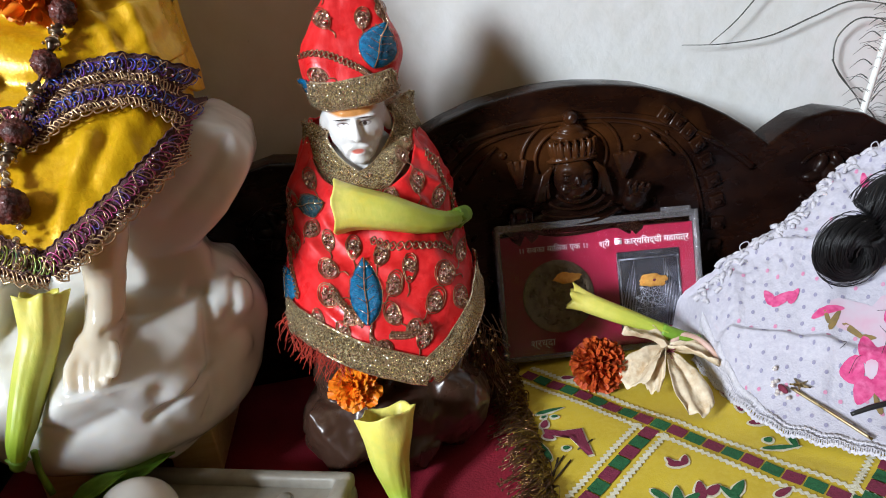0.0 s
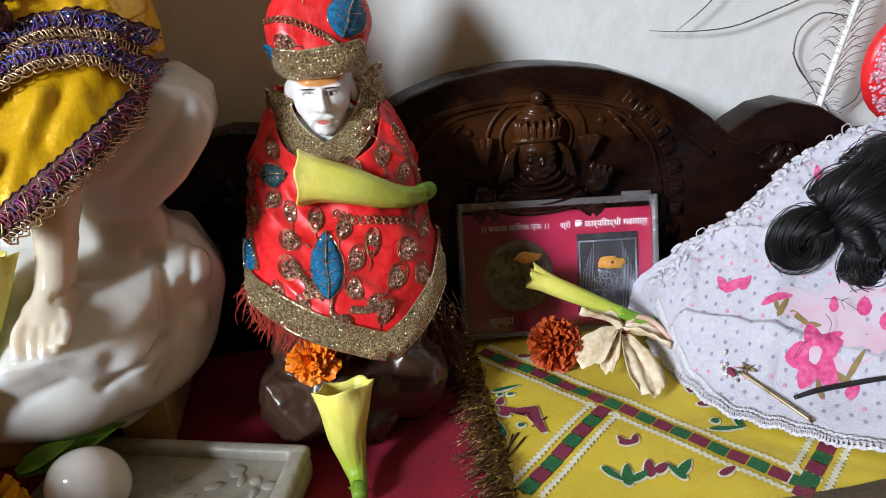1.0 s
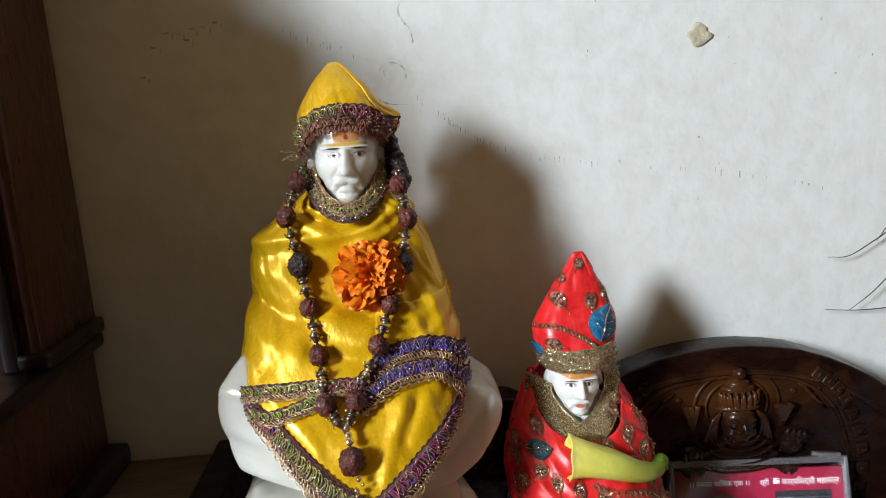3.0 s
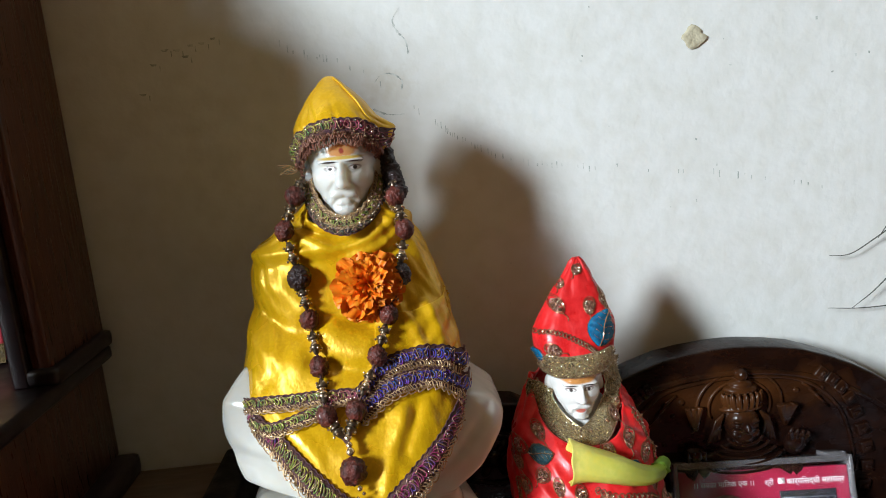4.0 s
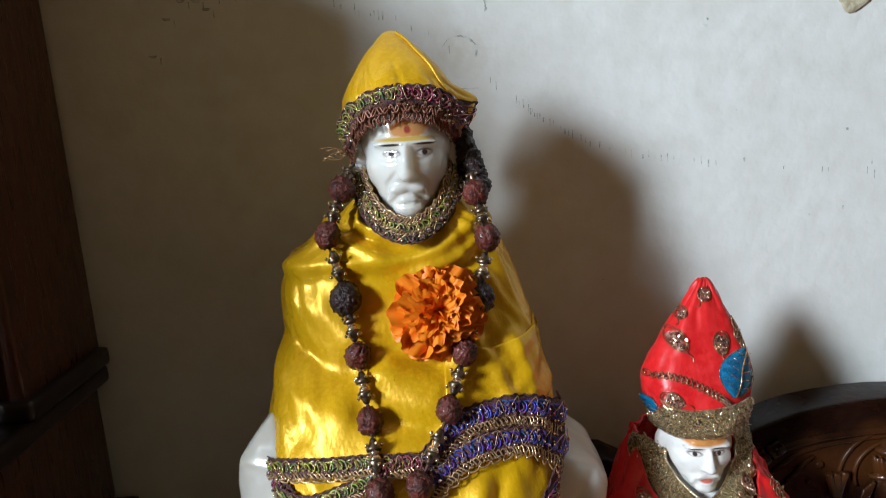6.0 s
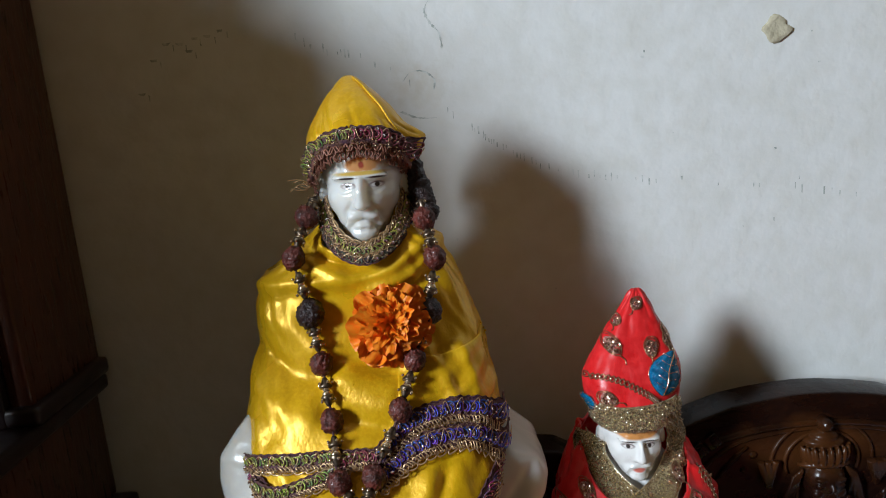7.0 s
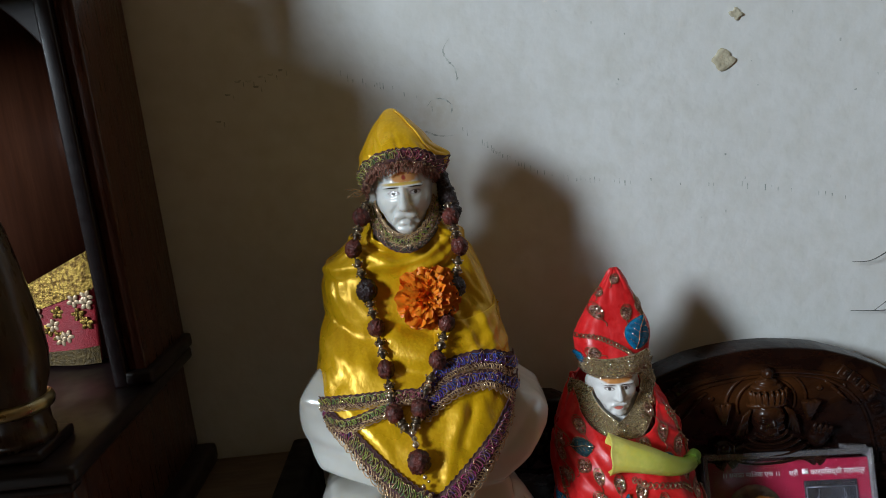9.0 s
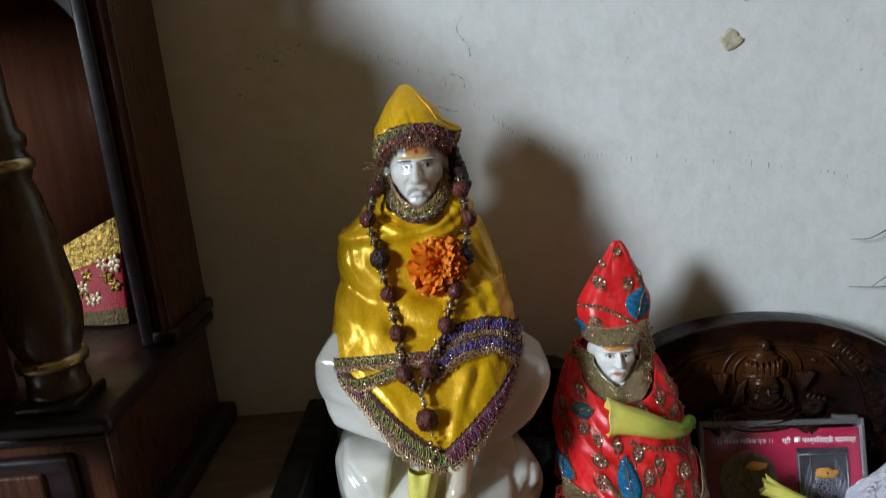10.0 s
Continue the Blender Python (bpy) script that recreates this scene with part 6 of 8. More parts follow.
def tinsel_band(name, parent, form, line, width, out, label, seed, fuzz=260):
    """A woven tinsel border: a thick band with many bright flecks standing on it."""
    random.seed(seed)
    bm = bmesh.new()
    pts = strip_on(bm, form, line, width, out, 60, 0.0010)
    band = part(name, bm, M["gold_net"], parent, label)
    modify(band, "SOLIDIFY", "thickness", thickness=0.0008, offset=-1.0)
    tang = np.gradient(pts, axis=0)
    bm = bmesh.new()
    for k in range(fuzz):
        i = random.randrange(len(pts))
        t = tang[i] / (np.linalg.norm(tang[i]) + 1e-12)
        s = np.array([-t[2], 0, t[0]])
        w = pts[i] + s * random.uniform(-0.48, 0.48) * width + t * random.uniform(-0.001, 0.001)
        c = form.on(w[0], w[2], out + 0.0010)
        d = Vector((random.uniform(-1, 1), random.uniform(-0.4, 0.1), random.uniform(-1, 1))).normalized() * random.uniform(0.0005, 0.0012)
        tube(bm, [c - d, c + Vector((0, -0.0005, 0)), c + d], 0.00021, 3, n=3)
    for sgn in (-1, 1):
        path = []
        for i in range(0, len(pts), 1):
            t = tang[i] / (np.linalg.norm(tang[i]) + 1e-12)
            w = pts[i] + np.array([-t[2], 0, t[0]]) * sgn * 0.5 * width
            path.append(form.on(w[0], w[2], out + 0.0010))
        tube(bm, path, 0.0005, 5, n=90, wave=lambda u, a: 1 + 0.3 * math.sin(u * 220))
    tagged(part("glitter", bm, M["tinsel"], band), kind="stuff")
    return band


def build_red_robe():
    robe = thing("red_robe", (0.026, 0.355, 0.15), "red satin robe with blue leaves and gold border on the figurine", "robe")
    hem_x, hem_z = [-0.014, -0.0114, 0.0020, 0.0160, 0.0280, 0.0385, 0.0500, 0.0600, 0.0680], [0.1748, 0.1735, 0.1690, 0.1635, 0.1590, 0.1550, 0.1612, 0.1680, 0.1745]

    def hem(a):
        z = 0.165
        for _ in range(6):
            z = interp(SROBE.raw(a, z).x, hem_x, hem_z) if math.cos(a) > 0 else 0.170
        return z

    ob = part("cloth", drape(SROBE, hem, lambda a: 0.2405 - 0.0245 * max(0.0, math.cos(a)) ** 1.6, 150, 70), M["satin_red"], robe, "gathered red satin")
    modify(ob, "SOLIDIFY", "thickness", thickness=0.0010)
    line = [(x, z + 0.0040) for x, z in zip(hem_x, hem_z)]
    tinsel_band("border", robe, SROBE, line[1:6], 0.0092, 0.0006, "wide gold tinsel border", 1, 900)
    tinsel_band("border", robe, SROBE, line[5:9], 0.0092, 0.0012, "wide gold tinsel border", 2, 800)
    # gold collar wrapped round the face
    coll = Form([(0.205, -0.004, 0.056, 0.354, 0.408), (0.214, 0.000, 0.054, 0.3600, 0.408), (0.224, 0.0030, 0.0490, 0.3700, 0.406), (0.234, 0.0035, 0.0480, 0.3775, 0.405), (0.248, 0.0040, 0.0470, 0.3840, 0.404)], 0.9, red_folds)
    tinsel_band("collar", robe, coll, [(0.0100, 0.2395), (0.0088, 0.2365), (0.0088, 0.2320), (0.0122, 0.2247), (0.0177, 0.2188), (0.0240, 0.2145)], 0.0098, 0.0016, "gold tinsel collar", 3, 700)
    tinsel_band("collar", robe, coll, [(0.0420, 0.2455), (0.0440, 0.2415), (0.0446, 0.2360), (0.0400, 0.2272), (0.0330, 0.2200), (0.0240, 0.2150)], 0.0098, 0.0022, "gold tinsel collar", 4, 700)
    applique_leaf(robe, SROBE, 0.0197, 0.1860, 0.0180, 0.0118, 4, M["blue_silk"])
    applique_leaf(robe, SROBE, 0.0030, 0.2125, 0.0105, 0.0075, 80, M["teal_silk"])
    applique_leaf(robe, SROBE, 0.0455, 0.2045, 0.0110, 0.0065, -50, M["blue_silk"])
    applique_leaf(robe, SROBE, -0.0100, 0.1850, 0.0090, 0.0070, 10, M["blue_silk"])
    for k, (x, z, s, t) in enumerate(((0.0172, 0.1985, 0.0056, 10), (0.0271, 0.1952, 0.0056, 35), (0.0074, 0.1925, 0.0058, -75), (0.0303, 0.1868, 0.0056, 50), (0.0067, 0.1852, 0.0062, -80), (0.0503, 0.1855, 0.0062, -60),
                                      (0.0444, 0.1798, 0.0066, 60), (0.0457, 0.2160, 0.0060, 8), (0.0343, 0.2136, 0.0060, -55), (0.0534, 0.2085, 0.0060, 40), (0.0031, 0.2212, 0.0058, -20), (-0.0050, 0.2125, 0.0050, 15),
                                      (0.0080, 0.2010, 0.0050, 0), (-0.0060, 0.1985, 0.0048, 20), (0.0560, 0.1965, 0.0050, 0), (0.0100, 0.1755, 0.0048, -30), (0.0350, 0.1745, 0.0044, 80), (0.0370, 0.1900, 0.0056, 20), (0.0285, 0.1790, 0.0056, -40), (0.0380, 0.1705, 0.0058, 30), (0.0135, 0.1800, 0.0052, 60),
                                      (0.0005, 0.1780, 0.0052, 10), (0.0545, 0.1770, 0.0056, -20), (0.0020, 0.2045, 0.0054, 40), (0.0420, 0.2260, 0.0050, -30), (0.0230, 0.1700, 0.0050, 100), (0.0590, 0.1880, 0.0048, 60), (-0.0075, 0.2060, 0.0048, -20))):
        sequin_leaf(robe, SROBE, x, z, s * 1.22, t, k)
    chain_stitch(robe, SROBE, [(0.0240, 0.2005), (0.0321, 0.1972), (0.0420, 0.1955), (0.0508, 0.1935), (0.0560, 0.1900)], 1)
    chain_stitch(robe, SROBE, [(0.0205, 0.1775), (0.0195, 0.1735), (0.0215, 0.1700)], 2)
    chain_stitch(robe, SROBE, [(0.0261, 0.1735), (0.0330, 0.1725), (0.0410, 0.1735)], 3)
    chain_stitch(robe, SROBE, [(0.0510, 0.2250), (0.0555, 0.2170), (0.0585, 0.2080), (0.0595, 0.1980)], 4)
    chain_stitch(robe, SROBE, [(-0.0090, 0.1990), (-0.0085, 0.1900), (-0.0060, 0.1830)], 5)
    chain_stitch(robe, SROBE, [(0.0080, 0.1860), (0.0120, 0.1820), (0.0175, 0.1775)], 6)
    bm = bmesh.new()
    for x, z, r in ((0.0389, 0.2240, 0.0016), (0.0355, 0.2215, 0.0011), (0.0420, 0.2285, 0.0012), (0.0275, 0.2190, 0.0010)):
        lathe(bm, [(0.0001, -0.0003), (r, -0.0002), (r, 0.0002), (0.0001, 0.0004)], (0, 0, 0), 14)
        vs = [v for v in bm.verts if v.co.length < 0.004]
        p = coll.on(x, z, 0.0042)
        bmesh.ops.transform(bm, matrix=Matrix.Translation(p) @ axes_of((-0.35, -0.85, 0.35)), verts=vs)
    tagged(part("sequin_group", bm, M["sequin"], robe, "bright round sequins"), kind="stuff")
    # frayed red threads at the lower left corner of the hem
    random.seed(12)
    bm = bmesh.new()
    for k in range(160):
        x = random.uniform(-0.013, 0.008)
        z = interp(x, hem_x, hem_z)
        p = SROBE.on(x, z + 0.001, 0.0008)
        d = Vector((random.uniform(-0.007, 0.004), random.uniform(-0.004, 0.003), random.uniform(-0.013, -0.002)))
        tube(bm, [p, p + d * 0.5 + Vector((random.uniform(-0.003, 0.003), random.uniform(-0.002, 0.002), random.uniform(-0.001, 0.003))), p + d], 0.00012, 3, n=7)
    tagged(part("frayed_threads", bm, M["thread_red"], robe, "frayed red-orange threads"), kind="stuff")


def build_red_cap():
    cap = thing("red_hat", (0.027, 0.387, 0.244), "tall red satin hat with a blue leaf and gold band", "hat")
    ob = part("crown", drape(SCAP, lambda a: 0.2505, lambda a: 0.3018, 80, 44), M["satin_red"], cap, "tall pointed red satin")
    modify(ob, "SOLIDIFY", "thickness", thickness=0.0009)
    tinsel_band("band", cap, SCAP, [(0.0100, 0.2545), (0.0130, 0.2536), (0.0190, 0.2530), (0.0265, 0.2534), (0.0330, 0.2540), (0.0380, 0.2547), (0.0418, 0.2554)], 0.0098, 0.0008, "wide gold tinsel band", 6, 1000)
    applique_leaf(cap, SCAP, 0.0382, 0.2690, 0.0165, 0.0150, 24, M["blue_silk"])
    applique_leaf(cap, SCAP, 0.0068, 0.2570, 0.0075, 0.0055, -40, M["blue_silk"])
    for k, (x, z, s, t) in enumerate(((0.0185, 0.2808, 0.0070, -30), (0.0336, 0.2795, 0.0066, 10), (0.0142, 0.2610, 0.0060, -70), (0.0300, 0.2965, 0.0045, 40), (0.0410, 0.2815, 0.0050, 0), (0.0215, 0.2900, 0.0040, 30))):
        sequin_leaf(cap, SCAP, x, z, s * 1.12, t, 40 + k)
    chain_stitch(cap, SCAP, [(0.0068, 0.2680), (0.0130, 0.2690), (0.0190, 0.2680), (0.0250, 0.2650), (0.0300, 0.2620)], 9)
    chain_stitch(cap, SCAP, [(0.0430, 0.2760), (0.0415, 0.2820), (0.0390, 0.2870)], 10)
    chain_stitch(cap, SCAP, [(0.0300, 0.2620), (0.0330, 0.2590), (0.0360, 0.2570)], 11)


M["thread_red"] = material("red_orange_thread", (0.60, 0.07, 0.03), 0.6, second=(0.45, 0.03, 0.02), scale=300)
build_red_robe()
build_red_cap()

# ---- flowers on and before the figurine ----
bell([SROBE.on(0.0140, 0.2098, 0.0075), SROBE.on(0.0220, 0.2085, 0.0085), SROBE.on(0.0340, 0.2055, 0.0070), SROBE.on(0.0450, 0.2020, 0.0055), SROBE.on(0.0540, 0.1995, 0.0040), SROBE.on(0.0610, 0.1975, 0.0040)],
     [0.0100, 0.0076, 0.0060, 0.0046, 0.0034, 0.0028], "yellow-green bell flower laid across the red robe", seed=5, calyx=0.16, flare=0.07)
bell([(0.0205, 0.3075, 0.1480), (0.0200, 0.3045, 0.1400), (0.0195, 0.3030, 0.1290), (0.0205, 0.3010, 0.1190), (0.0215, 0.2960, 0.1140), (0.0215, 0.2870, 0.1125)], [0.0098, 0.0084, 0.0066, 0.0046, 0.0030, 0.0021],
     "pale yellow bell flower lying against the brown rock", seed=8, calyx=0.14, flare=0.10)
marigold((0.0102, 0.3180, 0.1535), (-0.20, -0.85, 0.30), 0.0096, M["petal_orange"], "orange marigold hanging below the red robe", seed=6, rows=6)


# ---- cloths on the seat ----
M["print_yellow"] = material("yellow_printed_cotton", (0.62, 0.46, 0.030), 0.62, second=(0.55, 0.39, 0.022), scale=45, fine=(0.61, 0.46, 0.05), fine_scale=500, bump=0.15, bump_scale=1600, sheen=0.1)
M["print_green"] = material("green_print", (0.016, 0.13, 0.045), 0.75, second=(0.010, 0.09, 0.03), scale=700, bump=0.4, bump_scale=1400)
M["print_maroon"] = material("maroon_print", (0.20, 0.022, 0.055), 0.75, second=(0.15, 0.016, 0.04), scale=700, bump=0.4, bump_scale=1400)
M["print_white"] = material("cream_print", (0.72, 0.69, 0.55), 0.75, second=(0.64, 0.60, 0.42), scale=500, bump=0.4, bump_scale=1400)
M["print_brown"] = material("brown_print", (0.085, 0.055, 0.03), 0.8, second=(0.05, 0.035, 0.02), scale=500)
M["white_cotton"] = material("white_cotton", (0.47, 0.455, 0.52), 0.85, second=(0.42, 0.405, 0.475), scale=60, fine=(0.51, 0.495, 0.55), fine_scale=500, bump=0.35, bump_scale=1100, sheen=0.1)
M["white_lace"] = material("white_lace", (0.62, 0.60, 0.65), 0.85, second=(0.54, 0.52, 0.57), scale=500, bump=0.8, bump_scale=1500)
M["dot_blue"] = material("slate_print", (0.24, 0.23, 0.34), 0.8, second=(0.30, 0.28, 0.38), scale=900)
M["dot_pink"] = material("rose_print", (0.55, 0.20, 0.33), 0.8, second=(0.60, 0.28, 0.40), scale=900)
M["pink_print"] = material("magenta_print", (0.60, 0.055, 0.20), 0.8, second=(0.66, 0.13, 0.29), scale=260, fine=(0.48, 0.03, 0.14), fine_scale=500)
M["blush_print"] = material("pale_pink_print", (0.56, 0.36, 0.45), 0.85, second=(0.52, 0.45, 0.52), scale=110)
M["olive_print"] = material("olive_print", (0.26, 0.17, 0.05), 0.8, second=(0.18, 0.13, 0.06), scale=400)
M["hair"] = material("black_fibre", (0.006, 0.006, 0.007), 0.42, second=(0.012, 0.011, 0.012), scale=400, spec=0.6)
M["quill"] = material("white_quill", (0.76, 0.76, 0.72), 0.35, second=(0.68, 0.68, 0.64), scale=200)
M["barb"] = material("dark_barb", (0.045, 0.050, 0.045), 0.5, second=(0.11, 0.115, 0.10), scale=300)
M["acrylic"] = material("clear_acrylic", (0.97, 0.97, 0.97), 0.04, transmission=1.0, ior=1.46)
M["card_red"] = material("crimson_card", (0.29, 0.010, 0.040), 0.45, second=(0.25, 0.008, 0.033), scale=120, rough_vary=0.05)
M["card_white"] = material("white_ink", (0.75, 0.72, 0.72), 0.6)
M["coin"] = material("tarnished_coin", (0.24, 0.20, 0.15), 0.38, 0.8, second=(0.14, 0.11, 0.08), scale=300, bump=0.8, bump_scale=420)
M["foil"] = material("dark_foil", (0.16, 0.16, 0.19), 0.25, 0.8, second=(0.08, 0.08, 0.10), scale=160)
M["foil_line"] = material("silver_foil_line", (0.50, 0.50, 0.56), 0.3, 0.9)
M["paste"] = material("orange_paste", (0.72, 0.36, 0.08), 0.85, second=(0.62, 0.27, 0.05), scale=500, bump=0.9, bump_scale=900)
M["pale_wood"] = material("pale_pine", (0.72, 0.52, 0.25), 0.6, second=(0.64, 0.43, 0.18), scale=90, stretch=(1, 6, 6), bump=0.2)
M["glitter"] = material("pink_glitter", (0.82, 0.58, 0.64), 0.25, 0.3, second=(0.72, 0.20, 0.30), scale=700, bump=1.0, bump_scale=900)

CLOTH_Z = SEAT_Z + 0.0038


def cloth_z(x, y):
    return CLOTH_Z + 0.0010 * nz(x * 24, y * 24, 0.3) + 0.0006 * nz(x * 70, y * 70, 2.0) + 0.0010 * max(0, 1 - abs(nz(x * 16 + y * 22, y * 12, 7.0)) * 7)


def build_velvet():
    bm = bmesh.new()
    grid(bm, 60, 50, lambda u, v: Vector((-0.150 + 0.50 * u, 0.065 + 0.352 * v, SEAT_Z + 0.0018 + 0.0007 * nz(u * 22, v * 16))))
    ob = solid("velvet_cloth", bm, M["velvet"], "maroon velvet cloth spread on the seat", "cloth")
    modify(ob, "SOLIDIFY", "thickness", thickness=0.0012, offset=-1.0)


build_velvet()


def cloth_left(y):
    return float(np.interp(y, [0.20, 0.287, 0.313, 0.343, 0.385], [0.070, 0.0745, 0.0770, 0.0785, 0.0815]))


def flat_shape(bm, pts, lift, surf=cloth_z, smooth_n=0):
    """A printed shape lying on a surface."""
    if smooth_n:
        pts = [(p[0], p[1]) for p in smooth_path([(x, y, 0) for x, y in pts] + [(pts[0][0], pts[0][1], 0)], smooth_n)][:-1]
    c = (sum(p[0] for p in pts) / len(pts), sum(p[1] for p in pts) / len(pts))
    mid = bm.verts.new((c[0], c[1], surf(*c) + lift))
    ring = [bm.verts.new((x, y, surf(x, y) + lift)) for x, y in pts]
    half = [bm.verts.new(((x + c[0]) / 2, (y + c[1]) / 2, surf((x + c[0]) / 2, (y + c[1]) / 2) + lift)) for x, y in pts]
    n = len(pts)
    for k in range(n):
        j = (k + 1) % n
        bm.faces.new((ring[k], ring[j], half[j], half[k]))
        bm.faces.new((half[k], half[j], mid))


def leaf_pts(x, y, length, width, turn, n=12):
    t = radians(turn)
    out = []
    for k in range(n):
        a = 2 * math.pi * k / n
        u, v = math.cos(a) * length / 2, math.sin(a) * width / 2 * (1 - 0.35 * math.cos(a))
        out.append((x + u * math.cos(t) - v * math.sin(t), y + u * math.sin(t) + v * math.cos(t)))
    return out


def build_yellow_cloth():
    cl = thing("printed_cloth", (0.2, 0.30, SEAT_Z), "yellow printed cotton cloth with checked bands and tinsel fringe", "cloth")
    bm = bmesh.new()
    grid(bm, 110, 80, lambda u, v: (lambda y: Vector((cloth_left(y) + (0.375 - cloth_left(y)) * u, y, cloth_z(cloth_left(y) + (0.375 - cloth_left(y)) * u, y))))(0.248 + 0.150 * v))
    ob = part("cotton", bm, M["print_yellow"], cl, "yellow cotton")
    modify(ob, "SOLIDIFY", "thickness", thickness=0.0010, offset=-1.0)
    bm = bmesh.new()
    grid(bm, 110, 6, lambda u, v: (lambda x, y: Vector((x, y, cloth_z(x, y) + 0.0006)))(0.072 + 0.303 * u, 0.2475 + 0.008 * v))
    part("hem", bm, M["print_brown"], cl, "brown and gold hem band")
    # checked bands edged with zigzag
    cross = Vector((0.1300, 0.3200))
    d1 = Vector((0.1710, 0.2670)) - Vector((0.0850, 0.3740))
    d1.normalize()
    d2 = Vector((-d1.y, d1.x)) * -1
    bands = [(cross, d1, -0.070, 0.083), (cross, d2, 0.004, 0.062), (cross + d1 * 0.078, d2, -0.03, 0.05)]
    for b, (o, d, s0, s1) in enumerate(bands):
        side = Vector((-d.y, d.x))
        k = 0
        s = s0
        while s < s1:
            a, e = o + d * (s + 0.0003), o + d * (s + 0.0072)
            w = 0.0031
            if cloth_left(a.y) < a.x - 0.002 and a.y > 0.256 and e.y > 0.254 and a.y < 0.39:
                bm = bmesh.new()
                pts = [a + side * w, e + side * w * 0.95, e - side * w, a - side * w * 0.95]
                fine = []
                for p, q in zip(pts, pts[1:] + pts[:1]):
                    fine += [p + (q - p) * t / 3 for t in range(3)]
                flat_shape(bm, [tuple(p) for p in fine], 0.0006)
                part("check", bm, M["print_green"] if k % 2 else M["print_maroon"], cl)
            s += 0.0075
            k += 1
        for sgn in (-1, 1):
            bm = bmesh.new()
            n = int((s1 - s0) / 0.0012)
            last = None
            for i in range(n + 1):
                p = o + d * (s0 + (s1 - s0) * i / n)
                off = 0.0062 + (0.0006 if i % 2 else -0.0006)
                if p.y < 0.256 or p.x < cloth_left(p.y) + 0.001 or p.y > 0.392:
                    last = None
                    continue
                row = []
                for w in (-0.0011, 0.0011):
                    q = p + side * sgn * (off + w)
                    row.append(bm.verts.new((q.x, q.y, cloth_z(q.x, q.y) + 0.0005)))
                if last:
                    bm.faces.new((last[0], last[1], row[1], row[0]))
                last = row
            if bm.faces:
                part("zigzag", bm, M["print_white"], cl, "cream zigzag line")
            else:
                bm.free()

    def motif(pts, mat, edge=True, n=0):
        if edge:
            c = (sum(p[0] for p in pts) / len(pts), sum(p[1] for p in pts) / len(pts))
            bm = bmesh.new()
            grown = []
            for x, y in pts:
                v = Vector((x - c[0], y - c[1]))
                v = v + v.normalized() * 0.0009
                grown.append((c[0] + v.x, c[1] + v.y))
            flat_shape(bm, grown, 0.0005, cloth_z, n)
            part("motif_edge", bm, M["print_white"], cl)
        bm = bmesh.new()
        flat_shape(bm, pts, 0.0009, cloth_z, n)
        part("motif", bm, mat, cl)

    G, R = M["print_green"], M["print_maroon"]
    motif([(0.0835, 0.3290), (0.0905, 0.3255), (0.0990, 0.3250), (0.0985, 0.3170), (0.0985, 0.3085), (0.0962, 0.3085), (0.0945, 0.3180), (0.0940, 0.3215), (0.0885, 0.3225), (0.0835, 0.3255)], R)
    for x, y, l, w, t in ((0.0850, 0.3320, 0.0055, 0.0030, 60), (0.0845, 0.3235, 0.0050, 0.0030, -40)):
        motif(leaf_pts(x, y, l, w, t), R)
    for x, y, l, w, t in ((0.0895, 0.3400, 0.0130, 0.0022, 8), (0.0800, 0.3165, 0.0150, 0.0035, 100), (0.0860, 0.3365, 0.0026, 0.0016, 20), (0.0905, 0.3355, 0.0030, 0.0018, -10), (0.0895, 0.3150, 0.0030, 0.0024, 0),
                          (0.1150, 0.2810, 0.0100, 0.0030, -60), (0.1200, 0.2790, 0.0110, 0.0040, 70), (0.1245, 0.2775, 0.0090, 0.0030, 20), (0.1420, 0.2775, 0.0100, 0.0034, 40), (0.1380, 0.2760, 0.0090, 0.0030, 110),
                          (0.1690, 0.2945, 0.0150, 0.0024, -8), (0.1755, 0.2985, 0.0110, 0.0026, 80), (0.1670, 0.3000, 0.0040, 0.0030, 30), (0.2150, 0.2600, 0.0080, 0.0030, 30)):
        motif(leaf_pts(x, y, l, w, t), G)
    for x, y, l, w, t in ((0.1270, 0.2945, 0.0075, 0.0030, -10), (0.1305, 0.2960, 0.0055, 0.0026, 60), (0.1250, 0.2965, 0.0045, 0.0022, 110), (0.1290, 0.2800, 0.0090, 0.0040, 70), (0.1335, 0.2790, 0.0070, 0.0034, 30),
                          (0.1655, 0.3310, 0.0060, 0.0022, 100), (0.1665, 0.3215, 0.0070, 0.0024, 80), (0.1690, 0.3105, 0.0080, 0.0026, -10), (0.1050, 0.3640, 0.0060, 0.0030, -20), (0.1560, 0.2720, 0.0080, 0.0030, 20), (0.1130, 0.3380, 0.0030, 0.0012, 10), (0.1200, 0.3560, 0.0040, 0.0018, 0)):
        motif(leaf_pts(x, y, l, w, t), R)
    bm = bmesh.new()
    for x0, y0, x1, y1 in ((0.0770, 0.2990, 0.0870, 0.3105), (0.0785, 0.2975, 0.0890, 0.3075), (0.0800, 0.3010, 0.0845, 0.3100), (0.0935, 0.3130, 0.1010, 0.3170)):
        tube(bm, [(x0, y0, cloth_z(x0, y0) + 0.0006), (x1, y1, cloth_z(x1, y1) + 0.0006)], 0.0004, 4)
    part("twig_print", bm, M["print_brown"], cl, "thin brown twig print")
    # tinsel fringe down the left edge
    random.seed(14)
